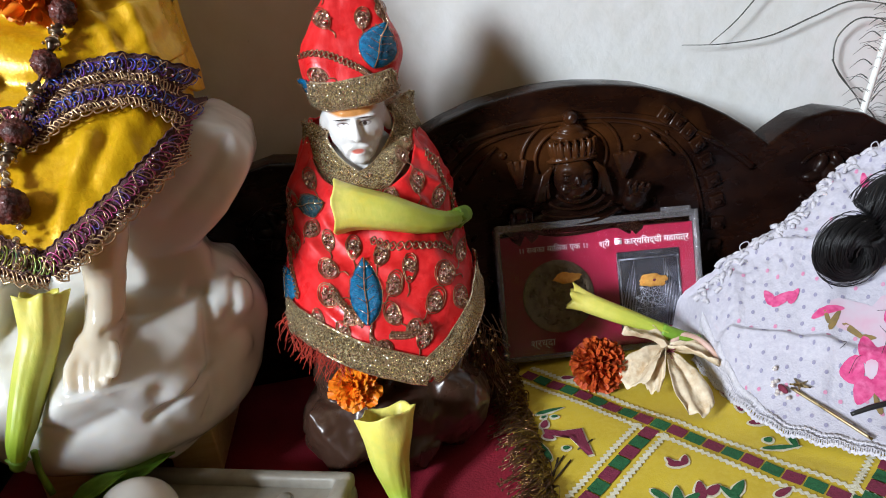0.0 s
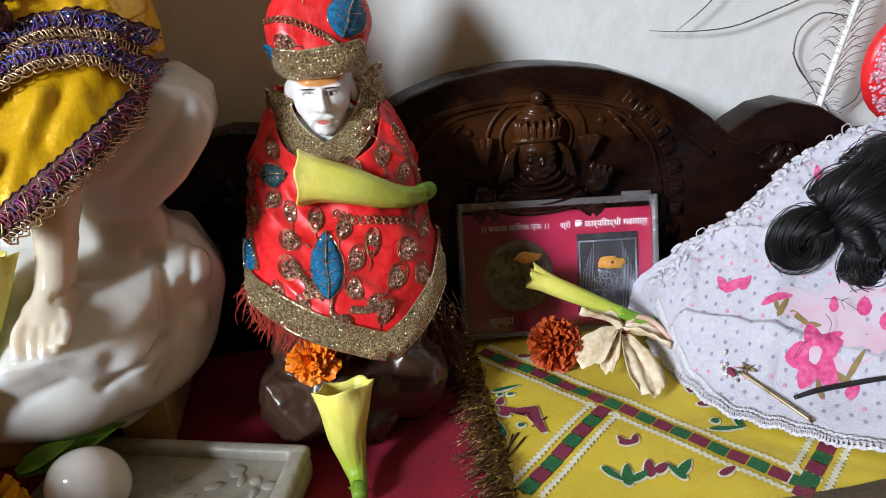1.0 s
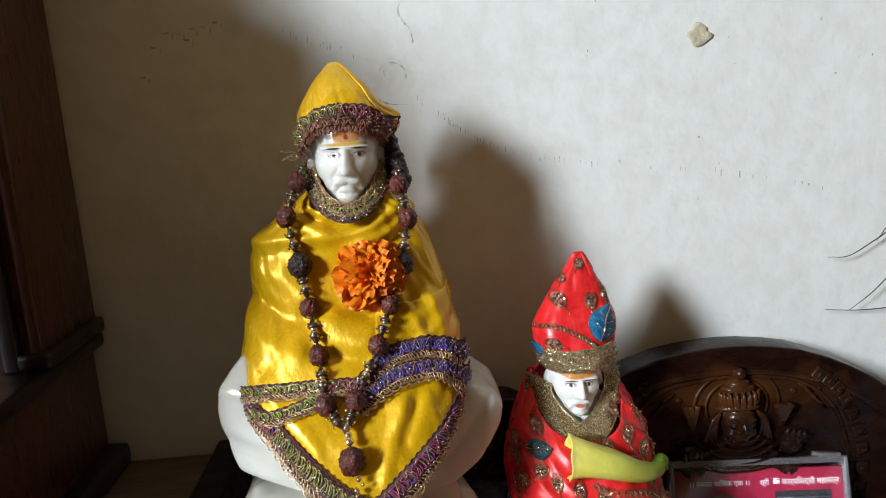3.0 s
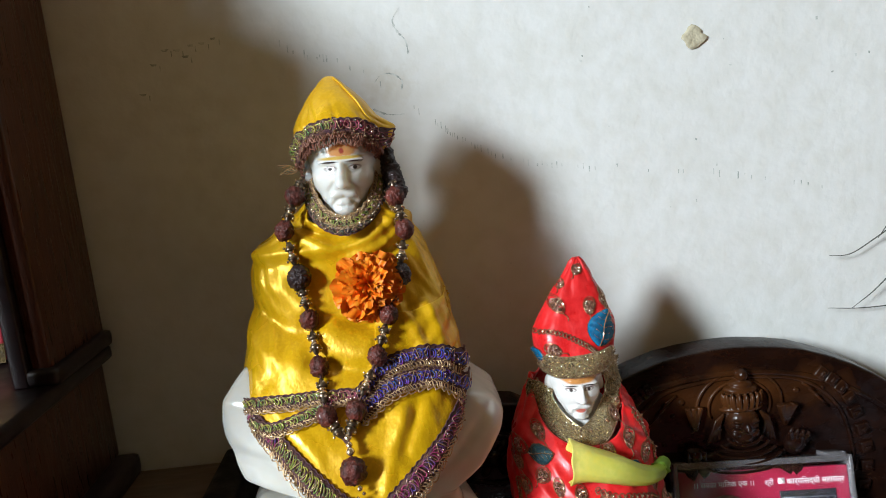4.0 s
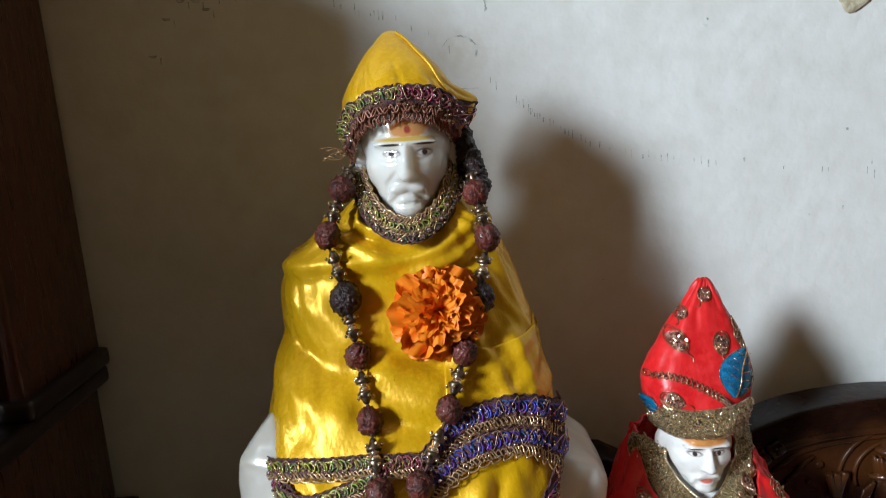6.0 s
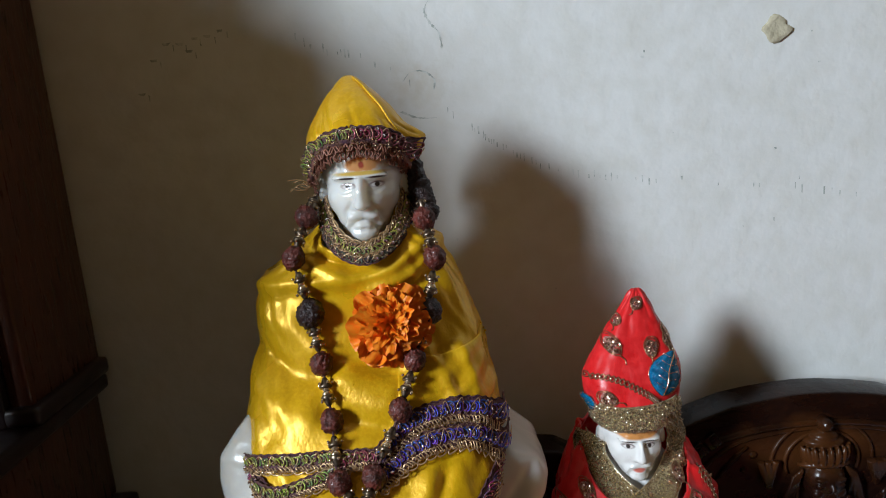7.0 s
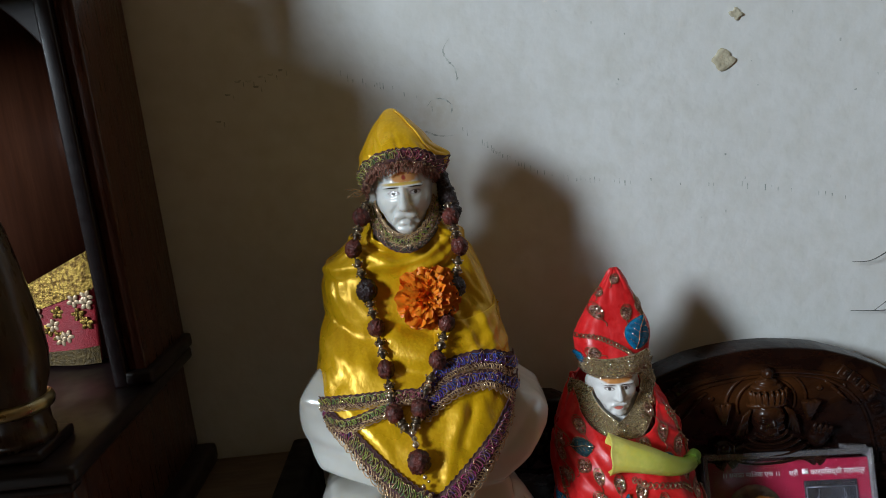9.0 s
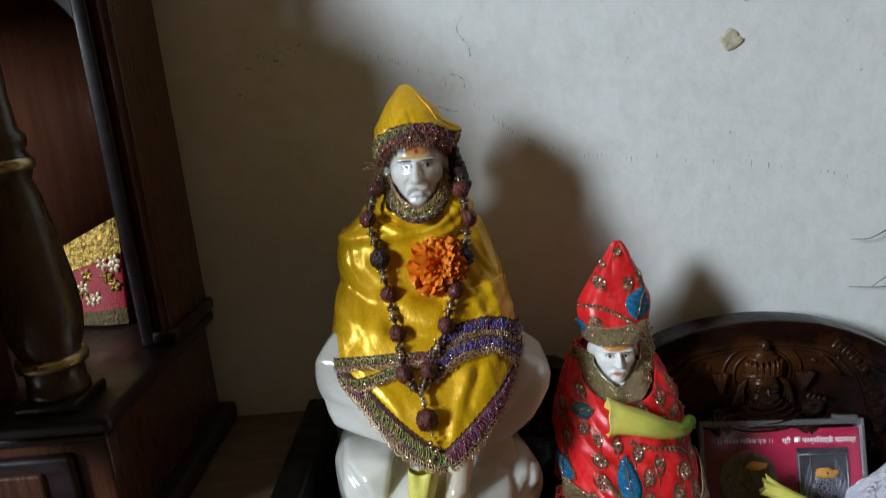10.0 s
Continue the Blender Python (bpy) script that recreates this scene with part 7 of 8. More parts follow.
    for strand_kind in range(2):
        bm = bmesh.new()
        for k in range(330):
            y = random.uniform(0.262, 0.384)
            x = cloth_left(y) + random.uniform(-0.001, 0.004)
            ln = random.uniform(0.006, 0.013) if strand_kind == 0 else random.uniform(0.010, 0.019)
            a = radians(random.gauss(200, 26))
            p = Vector((x, y, CLOTH_Z + 0.0012))
            q = p + Vector((math.cos(a) * ln, math.sin(a) * ln, random.uniform(-0.002, 0.004)))
            mid = (p + q) / 2 + Vector((random.uniform(-0.002, 0.002), random.uniform(-0.002, 0.002), random.uniform(0.001, 0.004)))
            tube(bm, [p, mid, q], [0.0004, 0.00028, 0.0002], 3, n=6)
            if random.random() < 0.35:
                ball(bm, q, (0.0007, 0.0007, 0.0004), (random.uniform(0, 90), random.uniform(0, 90), 0), 1)
        tagged(part("fringe", bm, M["brocade_gold"] if strand_kind == 0 else M["fringe_dark"], cl, "gold tinsel fringe" if strand_kind == 0 else "dark brown and copper fringe"), kind="stuff")
    bm = bmesh.new()
    for q in range(3):
        path = [(cloth_left(y) + 0.0015 + 0.0012 * math.sin(y * 2600 + q * 2.1), y, CLOTH_Z + 0.0016 + 0.0006 * math.cos(y * 2600 + q * 2.1)) for y in np.linspace(0.258, 0.386, 90)]
        tube(bm, path, 0.0006, 4, n=180)
    part("braid", bm, M["brocade_gold"], cl, "gold braid")


M["fringe_dark"] = material("copper_tinsel", (0.24, 0.12, 0.06), 0.3, 0.8, second=(0.10, 0.05, 0.03), scale=500)
build_yellow_cloth()

# ---- clear stand with a red card ----
CARD = pose(0.1300, 0.3835, 0.1105, -19, 3.5, 0)


def card_box(bm, x0, x1, y0, y1, z0, z1, bevel=0.0):
    box(bm, (x0, y0, z0), (x1, y1, z1), bevel, CARD)


def words(text, x, z, size, parent, mat, centre=False):
    """Lettering lying on the card, as a mesh."""
    cu = bpy.data.curves.new("lettering", "FONT")
    cu.body, cu.size, cu.extrude = text, size, 0.00005
    cu.align_x = "CENTER" if centre else "LEFT"
    tmp = bpy.data.objects.new("lettering", cu)
    scene.collection.objects.link(tmp)
    bpy.context.view_layer.update()
    me = bpy.data.meshes.new_from_object(tmp.evaluated_get(bpy.context.evaluated_depsgraph_get()))
    bpy.data.objects.remove(tmp)
    bpy.data.curves.remove(cu)
    me.materials.append(mat)
    ob = new("lettering", me)
    ob.parent = parent
    ob.matrix_basis = Matrix.Translation(-world_place(parent)) @ CARD @ pose(x, -0.0019, z, 90)
    return ob


def build_card():
    stand = thing("card_stand", CARD @ Vector((0, 0, 0)), "clear acrylic stand holding a crimson card with coin and foil plate", "card stand")
    z0, z1, x1 = -0.0015, 0.0655, 0.0515
    bm = bmesh.new()
    card_box(bm, -x1, x1, -0.0042, -0.0034, z0, z1, 0.0002)
    pane = part("front_pane", bm, M["acrylic"], stand, "clear acrylic pane")
    pane.visible_shadow = False
    for lo, hi in (((-x1, z0), (-x1 + 0.0022, z1)), ((x1 - 0.0022, z0), (x1, z1)), ((-x1 + 0.0022, z1 - 0.0034), (x1 - 0.0022, z1)), ((-x1 + 0.0022, z0), (x1 - 0.0022, z0 + 0.0022))):
        bm = bmesh.new()
        card_box(bm, lo[0], hi[0], -0.0052, 0.0032, lo[1], hi[1], 0.0005)
        part("rim", bm, M["acrylic_grey"], stand, "smoky acrylic rim")
    bm = bmesh.new()
    card_box(bm, x1 - 0.016, x1 - 0.004, -0.0058, 0.0034, z1 - 0.0012, z1 + 0.0020, 0.0004)
    part("catch", bm, M["acrylic_grey"], stand)
    bm = bmesh.new()
    card_box(bm, -x1 + 0.0024, x1 - 0.0024, -0.0014, 0.0008, z0 + 0.0024, z1 - 0.0064, 0.0002)
    card = part("card", bm, M["card_red"], stand, "crimson printed card")
    # coin
    bm = bmesh.new()
    r = 0.0178
    lathe(bm, [(0.0001, 0.0), (r * 0.80, 0.0), (r * 0.84, 0.0005), (r * 0.97, 0.0006), (r, 0.0003), (r, -0.0010)], (0, 0, 0), 56)
    c = CARD @ Matrix.Translation((-0.0216, -0.0016, 0.0285)) @ pose(0, 0, 0, 90)
    bmesh.ops.transform(bm, matrix=c, verts=bm.verts)
    coin = part("coin", bm, M["coin"], stand, "tarnished embossed coin")
    bm = bmesh.new()
    random.seed(2)
    for k in range(70):
        a, q = random.uniform(0, 6.28), r * 0.78 * math.sqrt(random.random())
        p = c @ Vector((q * math.cos(a), q * math.sin(a), 0.0004))
        ball(bm, p, (random.uniform(0.0006, 0.0018), 0.0005, random.uniform(0.0006, 0.0018)), (0, random.uniform(0, 180), 0), 1)
    part("embossing", bm, M["coin"], coin)
    # foil plate with fine ruled lines
    bm = bmesh.new()
    card_box(bm, 0.0090, 0.0410, -0.0022, -0.0012, 0.0085, 0.0470, 0.0001)
    plate = part("foil_plate", bm, M["foil"], stand, "dark foil plate with ruled lines")
    bm = bmesh.new()
    cx, cz = 0.0250, 0.0255
    for k in range(7):
        w, h = 0.0152 - 0.0004 * k, 0.0180 - 0.0004 * k
        for a, b in (((-w, -h), (w, -h)), ((w, -h), (w, h)), ((w, h), (-w, h)), ((-w, h), (-w, -h))):
            if k < 2:
                tube(bm, [CARD @ Vector((cx + a[0], -0.0023, cz + a[1])), CARD @ Vector((cx + b[0], -0.0023, cz + b[1]))], 0.00012, 4)
    for k in range(10):
        x = 0.0005 + k * 0.0008
        for s in (-1, 1):
            tube(bm, [CARD @ Vector((cx + s * (0.0072 + x), -0.0023, cz - 0.0165)), CARD @ Vector((cx + s * (0.0072 + x), -0.0023, cz + 0.0165 - 0.002 * k))], 0.00010, 4)
    for k in range(9):
        a0 = 2 * math.pi * k / 9
        for step in (3, 4):
            a1 = a0 + 2 * math.pi * step / 9
            tube(bm, [CARD @ Vector((cx + 0.0085 * math.sin(a0), -0.0023, cz - 0.003 + 0.0085 * math.cos(a0))), CARD @ Vector((cx + 0.0085 * math.sin(a1), -0.0023, cz - 0.003 + 0.0085 * math.cos(a1)))], 0.00010, 4)
    part("ruling", bm, M["foil_line"], plate, "fine silver lines")
    # sandal paste daubed on the pane
    for px, pz, w, seed in ((-0.0175, 0.0375, 0.0088, 1), (0.0262, 0.0322, 0.0102, 2)):
        bm = bmesh.new()
        n = 24
        ring, top = [], []
        for k in range(n):
            a = 2 * math.pi * k / n
            q = 0.75 + 0.35 * nz(math.cos(a) * 2 + seed * 5, math.sin(a) * 2)
            ring.append(bm.verts.new(CARD @ Vector((px + w * q * math.cos(a), -0.0043, pz + w * 0.42 * q * math.sin(a)))))
            top.append(bm.verts.new(CARD @ Vector((px + w * 0.8 * q * math.cos(a), -0.0051, pz + w * 0.34 * q * math.sin(a)))))
        for k in range(n):
            bm.faces.new((ring[k], ring[(k + 1) % n], top[(k + 1) % n], top[k]))
        bm.faces.new(top)
        d = part("paste_mark", bm, M["paste"], stand, "dried orange sandal paste")
        if seed == 2:
            bm = bmesh.new()
            ball(bm, CARD @ Vector((px, -0.0052, pz)), (0.0009, 0.0004, 0.0007), sub=2)
            part("dot", bm, M["print_maroon"], d)
    words("\u0964\u0964 \u0938\u092c\u0915\u093e \u092e\u093e\u093f\u0932\u0915 \u090f\u0915 \u0964\u0964", -0.0225, 0.0508, 0.0040, stand, M["card_white"], True)
    words("\u0936\u094d\u0930\u0940", 0.0005, 0.0506, 0.0040, stand, M["card_white"])
    bm = bmesh.new()
    card_box(bm, 0.0086, 0.0122, -0.0020, -0.0014, 0.0510, 0.0531)
    card_box(bm, 0.0086, 0.0122, -0.0020, -0.0014, 0.0536, 0.0540)
    part("lettering", bm, M["card_white"], stand)
    words("\u0915\u093e\u0930\u094d\u092f\u093f\u0938\u0926\u094d\u0927\u0940 \u092e\u0939\u093e\u092f\u0902\u0924\u094d\u0930", 0.0134, 0.0505, 0.0044, stand, M["card_white"])
    words("\u0936\u094d\u0930\u0927\u094d\u0926\u093e", -0.0375, 0.0048, 0.0050, stand, M["card_white"])


M["acrylic_grey"] = material("smoky_acrylic", (0.55, 0.53, 0.56), 0.10, transmission=0.8, ior=1.46, spec=0.6)
build_card()

# ---- flowers by the card ----
bell([(0.1110, 0.3720, 0.1480), (0.1190, 0.3680, 0.1445), (0.1300, 0.3640, 0.1395), (0.1430, 0.3600, 0.1335), (0.1540, 0.3560, 0.1285), (0.1640, 0.3530, 0.1250)], [0.0047, 0.0042, 0.0038, 0.0030, 0.0025, 0.0022],
     "wilting yellow-green bell flower leaning on the acrylic stand", seed=12, calyx=0.34, flare=0.35)
pompon((0.1170, 0.3545, 0.1205), (-0.15, -0.55, 0.82), 0.0135, M["petal_rust"], "dense rust-orange marigold on the printed cloth", seed=4)


def build_dry_flower():
    fl = thing("dried_flower", (0.147, 0.345, CLOTH_Z), "dried cream-coloured flower with curled petals and a long bent stem", "flower")
    random.seed(23)
    base = Vector((0.1475, 0.3520, 0.1230))
    for tip, w, cup in (((0.1250, 0.3390, 0.1150), 0.0165, 0.55), ((0.1475, 0.3150, 0.1125), 0.0165, 0.25), ((0.1690, 0.3420, 0.1165), 0.0120, 0.7), ((0.1290, 0.3585, 0.1320), 0.0110, 0.7), ((0.1340, 0.3345, 0.1135), 0.0090, 0.8)):
        d = Vector(tip) - base
        m = Matrix.Translation(base) @ (lambda y, z: Matrix((y.cross(z), y, z)).transposed().to_4x4())(d.normalized(), (lambda y: (Vector((0, 0, 1)) - y * y.z).normalized())(d.normalized()))
        bm = bmesh.new()
        ln = d.length
        nu, nv = 16, 14
        ph = random.uniform(0, 6)
        rows = []
        for j in range(nv + 1):
            v = j / nv
            ww = w * (0.16 + 0.84 * math.sin(math.pi * 0.5 * v) ** 1.2) * (1 if v < 0.85 else 1 - 1.2 * (v - 0.85))
            row = []
            for i in range(nu + 1):
                u = i / nu * 2 - 1
                z = cup * u * u * w * 0.5 + 0.0009 * math.sin(u * 7 + ph) * (0.3 + v) + 0.004 * math.sin(v * math.pi) + 0.0016 * nz(u * 3 + ph, v * 5) + 0.0022 * max(0, v - 0.75) * 4 * (0.4 + abs(math.sin(u * 5 + ph)))
                row.append(bm.verts.new(m @ Vector((u * ww / 2, v * ln * (1 - 0.12 * u * u) + 0.0010 * nz(u * 5, ph) * v, z))))
            rows.append(row)
        for a, b in zip(rows, rows[1:]):
            for i in range(nu):
                bm.faces.new((a[i], a[i + 1], b[i + 1], b[i]))
        ob = part("petal", bm, M["petal_dry"], fl)
        modify(ob, "SOLIDIFY", "thickness", thickness=0.0003)
    bm = bmesh.new()
    tube(bm, [base, base + Vector((0.008, 0.002, 0.006)), (0.1640, 0.3500, 0.1265), (0.1690, 0.3380, 0.1190), (0.1700, 0.3250, 0.1125), (0.1705, 0.3190, 0.1115)], [0.0016, 0.0014, 0.0013, 0.0014, 0.0018, 0.0010], 8, n=30)
    part("stem", bm, M["stem_pink"], fl, "pale pink bent stem")
    bm = bmesh.new()
    for k in range(7):
        tube(bm, [base, base + Vector((random.uniform(-0.004, 0.004), random.uniform(-0.008, -0.002), random.uniform(0.001, 0.005)))], 0.0003, 4)
    part("stamen", bm, M["print_maroon"], fl, "dark red middle")


M["stem_pink"] = material("pale_pink_stem", (0.66, 0.46, 0.40), 0.55, second=(0.55, 0.34, 0.26), scale=200)
build_dry_flower()

# ---- white dotted cloth heaped beside the card ----
HEAP_X = ([0.1655, 0.169, 0.177, 0.19, 0.203, 0.217, 0.229, 0.242, 0.257, 0.28, 0.32, 0.37], [0.018, 0.03, 0.04, 0.05, 0.059, 0.067, 0.077, 0.086, 0.096, 0.104, 0.104, 0.1])
HEAP_Y = ([0.1655, 0.168, 0.172, 0.181, 0.191, 0.203, 0.235, 0.27, 0.32, 0.37], [0.334, 0.32, 0.304, 0.294, 0.286, 0.276, 0.258, 0.246, 0.236, 0.23])


def heap_front(x):
    return float(np.interp(x, *HEAP_Y))


def heap_z(x, y):
    r, yf = float(np.interp(x, *HEAP_X)), heap_front(x)
    v = max(0.0, min(1.0, (y - yf) / (0.362 - yf)))
    s = 0.45 * v + 0.55 * v * v * (3 - 2 * v)
    side = max(0.0, min(1.0, (x - 0.1650) / 0.005)) ** 0.5
    back = max(0.0, min(1.0, (y - 0.358) / 0.045))
    crease = max(0, 1 - abs(nz(x * 17 + y * 24, x * 5, 5.0)) * 7) + 0.7 * max(0, 1 - abs(nz(x * 24 - y * 15, y * 9, 8.0)) * 8)
    fold = 0.0028 * nz(x * 26 + y * 14, y * 34, 0.7) + 0.0013 * nz(x * 60 - y * 40, y * 60, 3.0) + 0.0034 * crease
    # crumpled ruffle towards the upper border
    up = max(0.0, min(1.0, (y - 0.338 - 0.05 * max(0, 0.2 - x)) / 0.010))
    fold += up * (0.0016 * abs(nz(x * 190, y * 150, 2.0)) + 0.0008 * nz(x * 420, y * 330, 6.0))
    return CLOTH_Z + 0.003 + (r - 0.004) * s * side * (1 - 0.9 * back * back) + fold * min(1, 4 * v) * side


def build_heap():
    hp = thing("dotted_cloth", (0.25, 0.31, SEAT_Z), "white cotton cloth with slate dots and pink flowers, heaped", "cloth")
    bm = bmesh.new()
    grid(bm, 230, 190, lambda u, v: (lambda x: (lambda y: Vector((x, y, heap_z(x, y))))(heap_front(x) + (0.405 - heap_front(x)) * v))(0.1651 + 0.195 * u ** 1.3))
    ob = part("cotton", bm, M["white_cotton"], hp, "white dotted cotton")
    modify(ob, "SOLIDIFY", "thickness", thickness=0.0009, offset=-1.0)
    random.seed(17)
    for mat, keep in ((M["dot_blue"], lambda k: k % 5), (M["dot_pink"], lambda k: not k % 5)):
        bm = bmesh.new()
        k = 0
        for i in range(35):
            for j in range(31):
                k += 1
                x = 0.168 + (i + 0.5 * (j % 2)) * 0.0056 + random.uniform(-0.0004, 0.0004)
                y = 0.236 + j * 0.0046 + random.uniform(-0.0004, 0.0004)
                if keep(k) and y > heap_front(x) + 0.006 and y < 0.372:
                    sx = (heap_z(x + 0.0015, y) - heap_z(x - 0.0015, y)) / 0.003
                    sy = (heap_z(x, y + 0.0015) - heap_z(x, y - 0.0015)) / 0.003
                    rx, ry = 0.00088 / math.sqrt(1 + sx * sx), 0.00088 / math.sqrt(1 + sy * sy)
                    flat_shape(bm, [(x + rx * math.cos(a * 0.785), y + ry * math.sin(a * 0.785)) for a in range(8)], 0.0005, heap_z)
        tagged(part("dots", bm, mat, hp, "small printed dots"), kind="stuff")

    def print_on(pts, mat, lift=0.0008, n=0):
        bm = bmesh.new()
        flat_shape(bm, pts, lift, heap_z, n)
        part("flower_print", bm, mat, hp)

    print_on(leaf_pts(0.2282, 0.3055, 0.034, 0.026, -20, 18), M["blush_print"], 0.0006)
    print_on(leaf_pts(0.2145, 0.3199, 0.022, 0.010, -35, 14), M["blush_print"], 0.0006)
    for a, l, w in ((10, 0.0150, 0.0100), (75, 0.0120, 0.0090), (150, 0.0110, 0.0090), (215, 0.0120, 0.0085), (285, 0.0130, 0.0095)):
        t = radians(a)
        print_on(leaf_pts(0.2101 + 0.0070 * math.cos(t), 0.3030 + 0.0062 * math.sin(t), l * 0.8, w * 0.8, a, 14), M["pink_print"], 0.0009)
    print_on(leaf_pts(0.2101, 0.3032, 0.0048, 0.0044, 0, 10), M["blush_print"], 0.0012)
    for x, y, l, w, t in ((0.1896, 0.3424, 0.0060, 0.0034, 100), (0.1939, 0.3390, 0.0100, 0.0036, -10), (0.1977, 0.3373, 0.0060, 0.0030, 20), (0.2057, 0.3257, 0.0130, 0.0026, -12), (0.2339, 0.3091, 0.0080, 0.0050, 30), (0.2395, 0.3004, 0.0090, 0.0050, -20), (0.2239, 0.3146, 0.0050, 0.0034, 60),
                          (0.2174, 0.2886, 0.0060, 0.0040, 10), (0.2491, 0.3100, 0.0080, 0.0060, 40), (0.2379, 0.3553, 0.0060, 0.0030, 70)):
        print_on(leaf_pts(x, y, l, w, t, 12), M["pink_print"], 0.0009)
    for x, y, l, w, t in ((0.2065, 0.3223, 0.0090, 0.0022, 30), (0.2110, 0.3163, 0.0110, 0.0022, -60), (0.2145, 0.3125, 0.0060, 0.0018, -30), (0.2157, 0.2946, 0.0110, 0.0022, -50), (0.2219, 0.2946, 0.0100, 0.0020, 20), (0.2071, 0.2942, 0.0070, 0.0024, 80), (0.2042, 0.3241, 0.0050, 0.0018, 80)):
        print_on(leaf_pts(x, y, l, w, t, 10), M["olive_print"], 0.0008)
    # lace edge: a narrow perforated ruffle along the lower and left border
    edge = [(0.1662, 0.3600), (0.1660, 0.3450), (0.1664, 0.3320), (0.1685, 0.3180), (0.1725, 0.3035), (0.1815, 0.2935), (0.1915, 0.2855), (0.2035, 0.2755), (0.2350, 0.2575), (0.2700, 0.2455)]
    path = smooth_path([(x, y, 0) for x, y in edge], 300)
    tang = np.gradient(path, axis=0)
    bm = bmesh.new()
    last = None
    for i, (p, t) in enumerate(zip(path, tang)):
        s = np.array([t[1], -t[0], 0]) / (np.linalg.norm(t[:2]) + 1e-12)
        row = []
        for j, w in enumerate((-0.0026, -0.0016, -0.0006, 0.0005, 0.0014, 0.0022)):
            q = p + s * w
            if w < 0:
                q = (max(q[0], 0.1655), q[1])
                zz = heap_z(q[0], max(q[1], heap_front(q[0]) + 0.0005)) + 0.0008
            else:
                zz = CLOTH_Z + 0.0016 + 0.0030 * (1 - w / 0.0022) + 0.0006
            row.append(bm.verts.new((q[0], q[1], zz + (0.0004 * math.sin(i * 0.21) + 0.0002 * math.sin(i * 1.3 + j)) * (1 + 0.2 * j))))
        if last:
            for j in range(5):
                if not (j in (1, 3) and (i + j) % 2 == 0):
                    bm.faces.new((last[j], last[j + 1], row[j + 1], row[j]))
        last = row
    ob = part("lace", bm, M["white_lace"], hp, "white perforated lace edging")
    modify(ob, "SOLIDIFY", "thickness", thickness=0.0005)
    # rough looped selvedge along the upper border
    random.seed(19)
    bm = bmesh.new()
    for p in smooth_path([(0.1700, 0.364, 0), (0.1900, 0.366, 0), (0.2100, 0.366, 0), (0.2300, 0.367, 0), (0.2500, 0.367, 0), (0.2800, 0.368, 0)], 130):
        x, y = p[0] + random.uniform(-0.001, 0.001), p[1] + random.uniform(-0.006, 0.006)
        c = Vector((x, y, heap_z(x, y) - 0.0004))
        r = random.uniform(0.0012, 0.0026)
        a = random.uniform(0, 6.28)
        d = Vector((math.cos(a), math.sin(a), random.uniform(-0.3, 0.3))) * r
        tube(bm, [c - d, c + Vector((0, -0.0003, r * 0.8)), c + d], random.uniform(0.0007, 0.0014), 5, n=7)
    for x0, r in ((0.1905, 0.0046), (0.1985, 0.0034), (0.2010, 0.0028), (0.2560, 0.0042), (0.2480, 0.0030)):
        c = Vector((x0, 0.364, heap_z(x0, 0.364) - 0.001))
        tube(bm, [c + Vector((r * 0.6 * math.sin(a) * (1 + 0.3 * math.sin(a * 2)), 0, r * (1 - math.cos(a)) * 0.75)) for a in np.linspace(0.3, 6.0, 10)], 0.0003, 4, n=24)
    tagged(part("selvedge", bm, M["white_lace"], hp, "rough looped white edge"), kind="stuff")


build_heap()


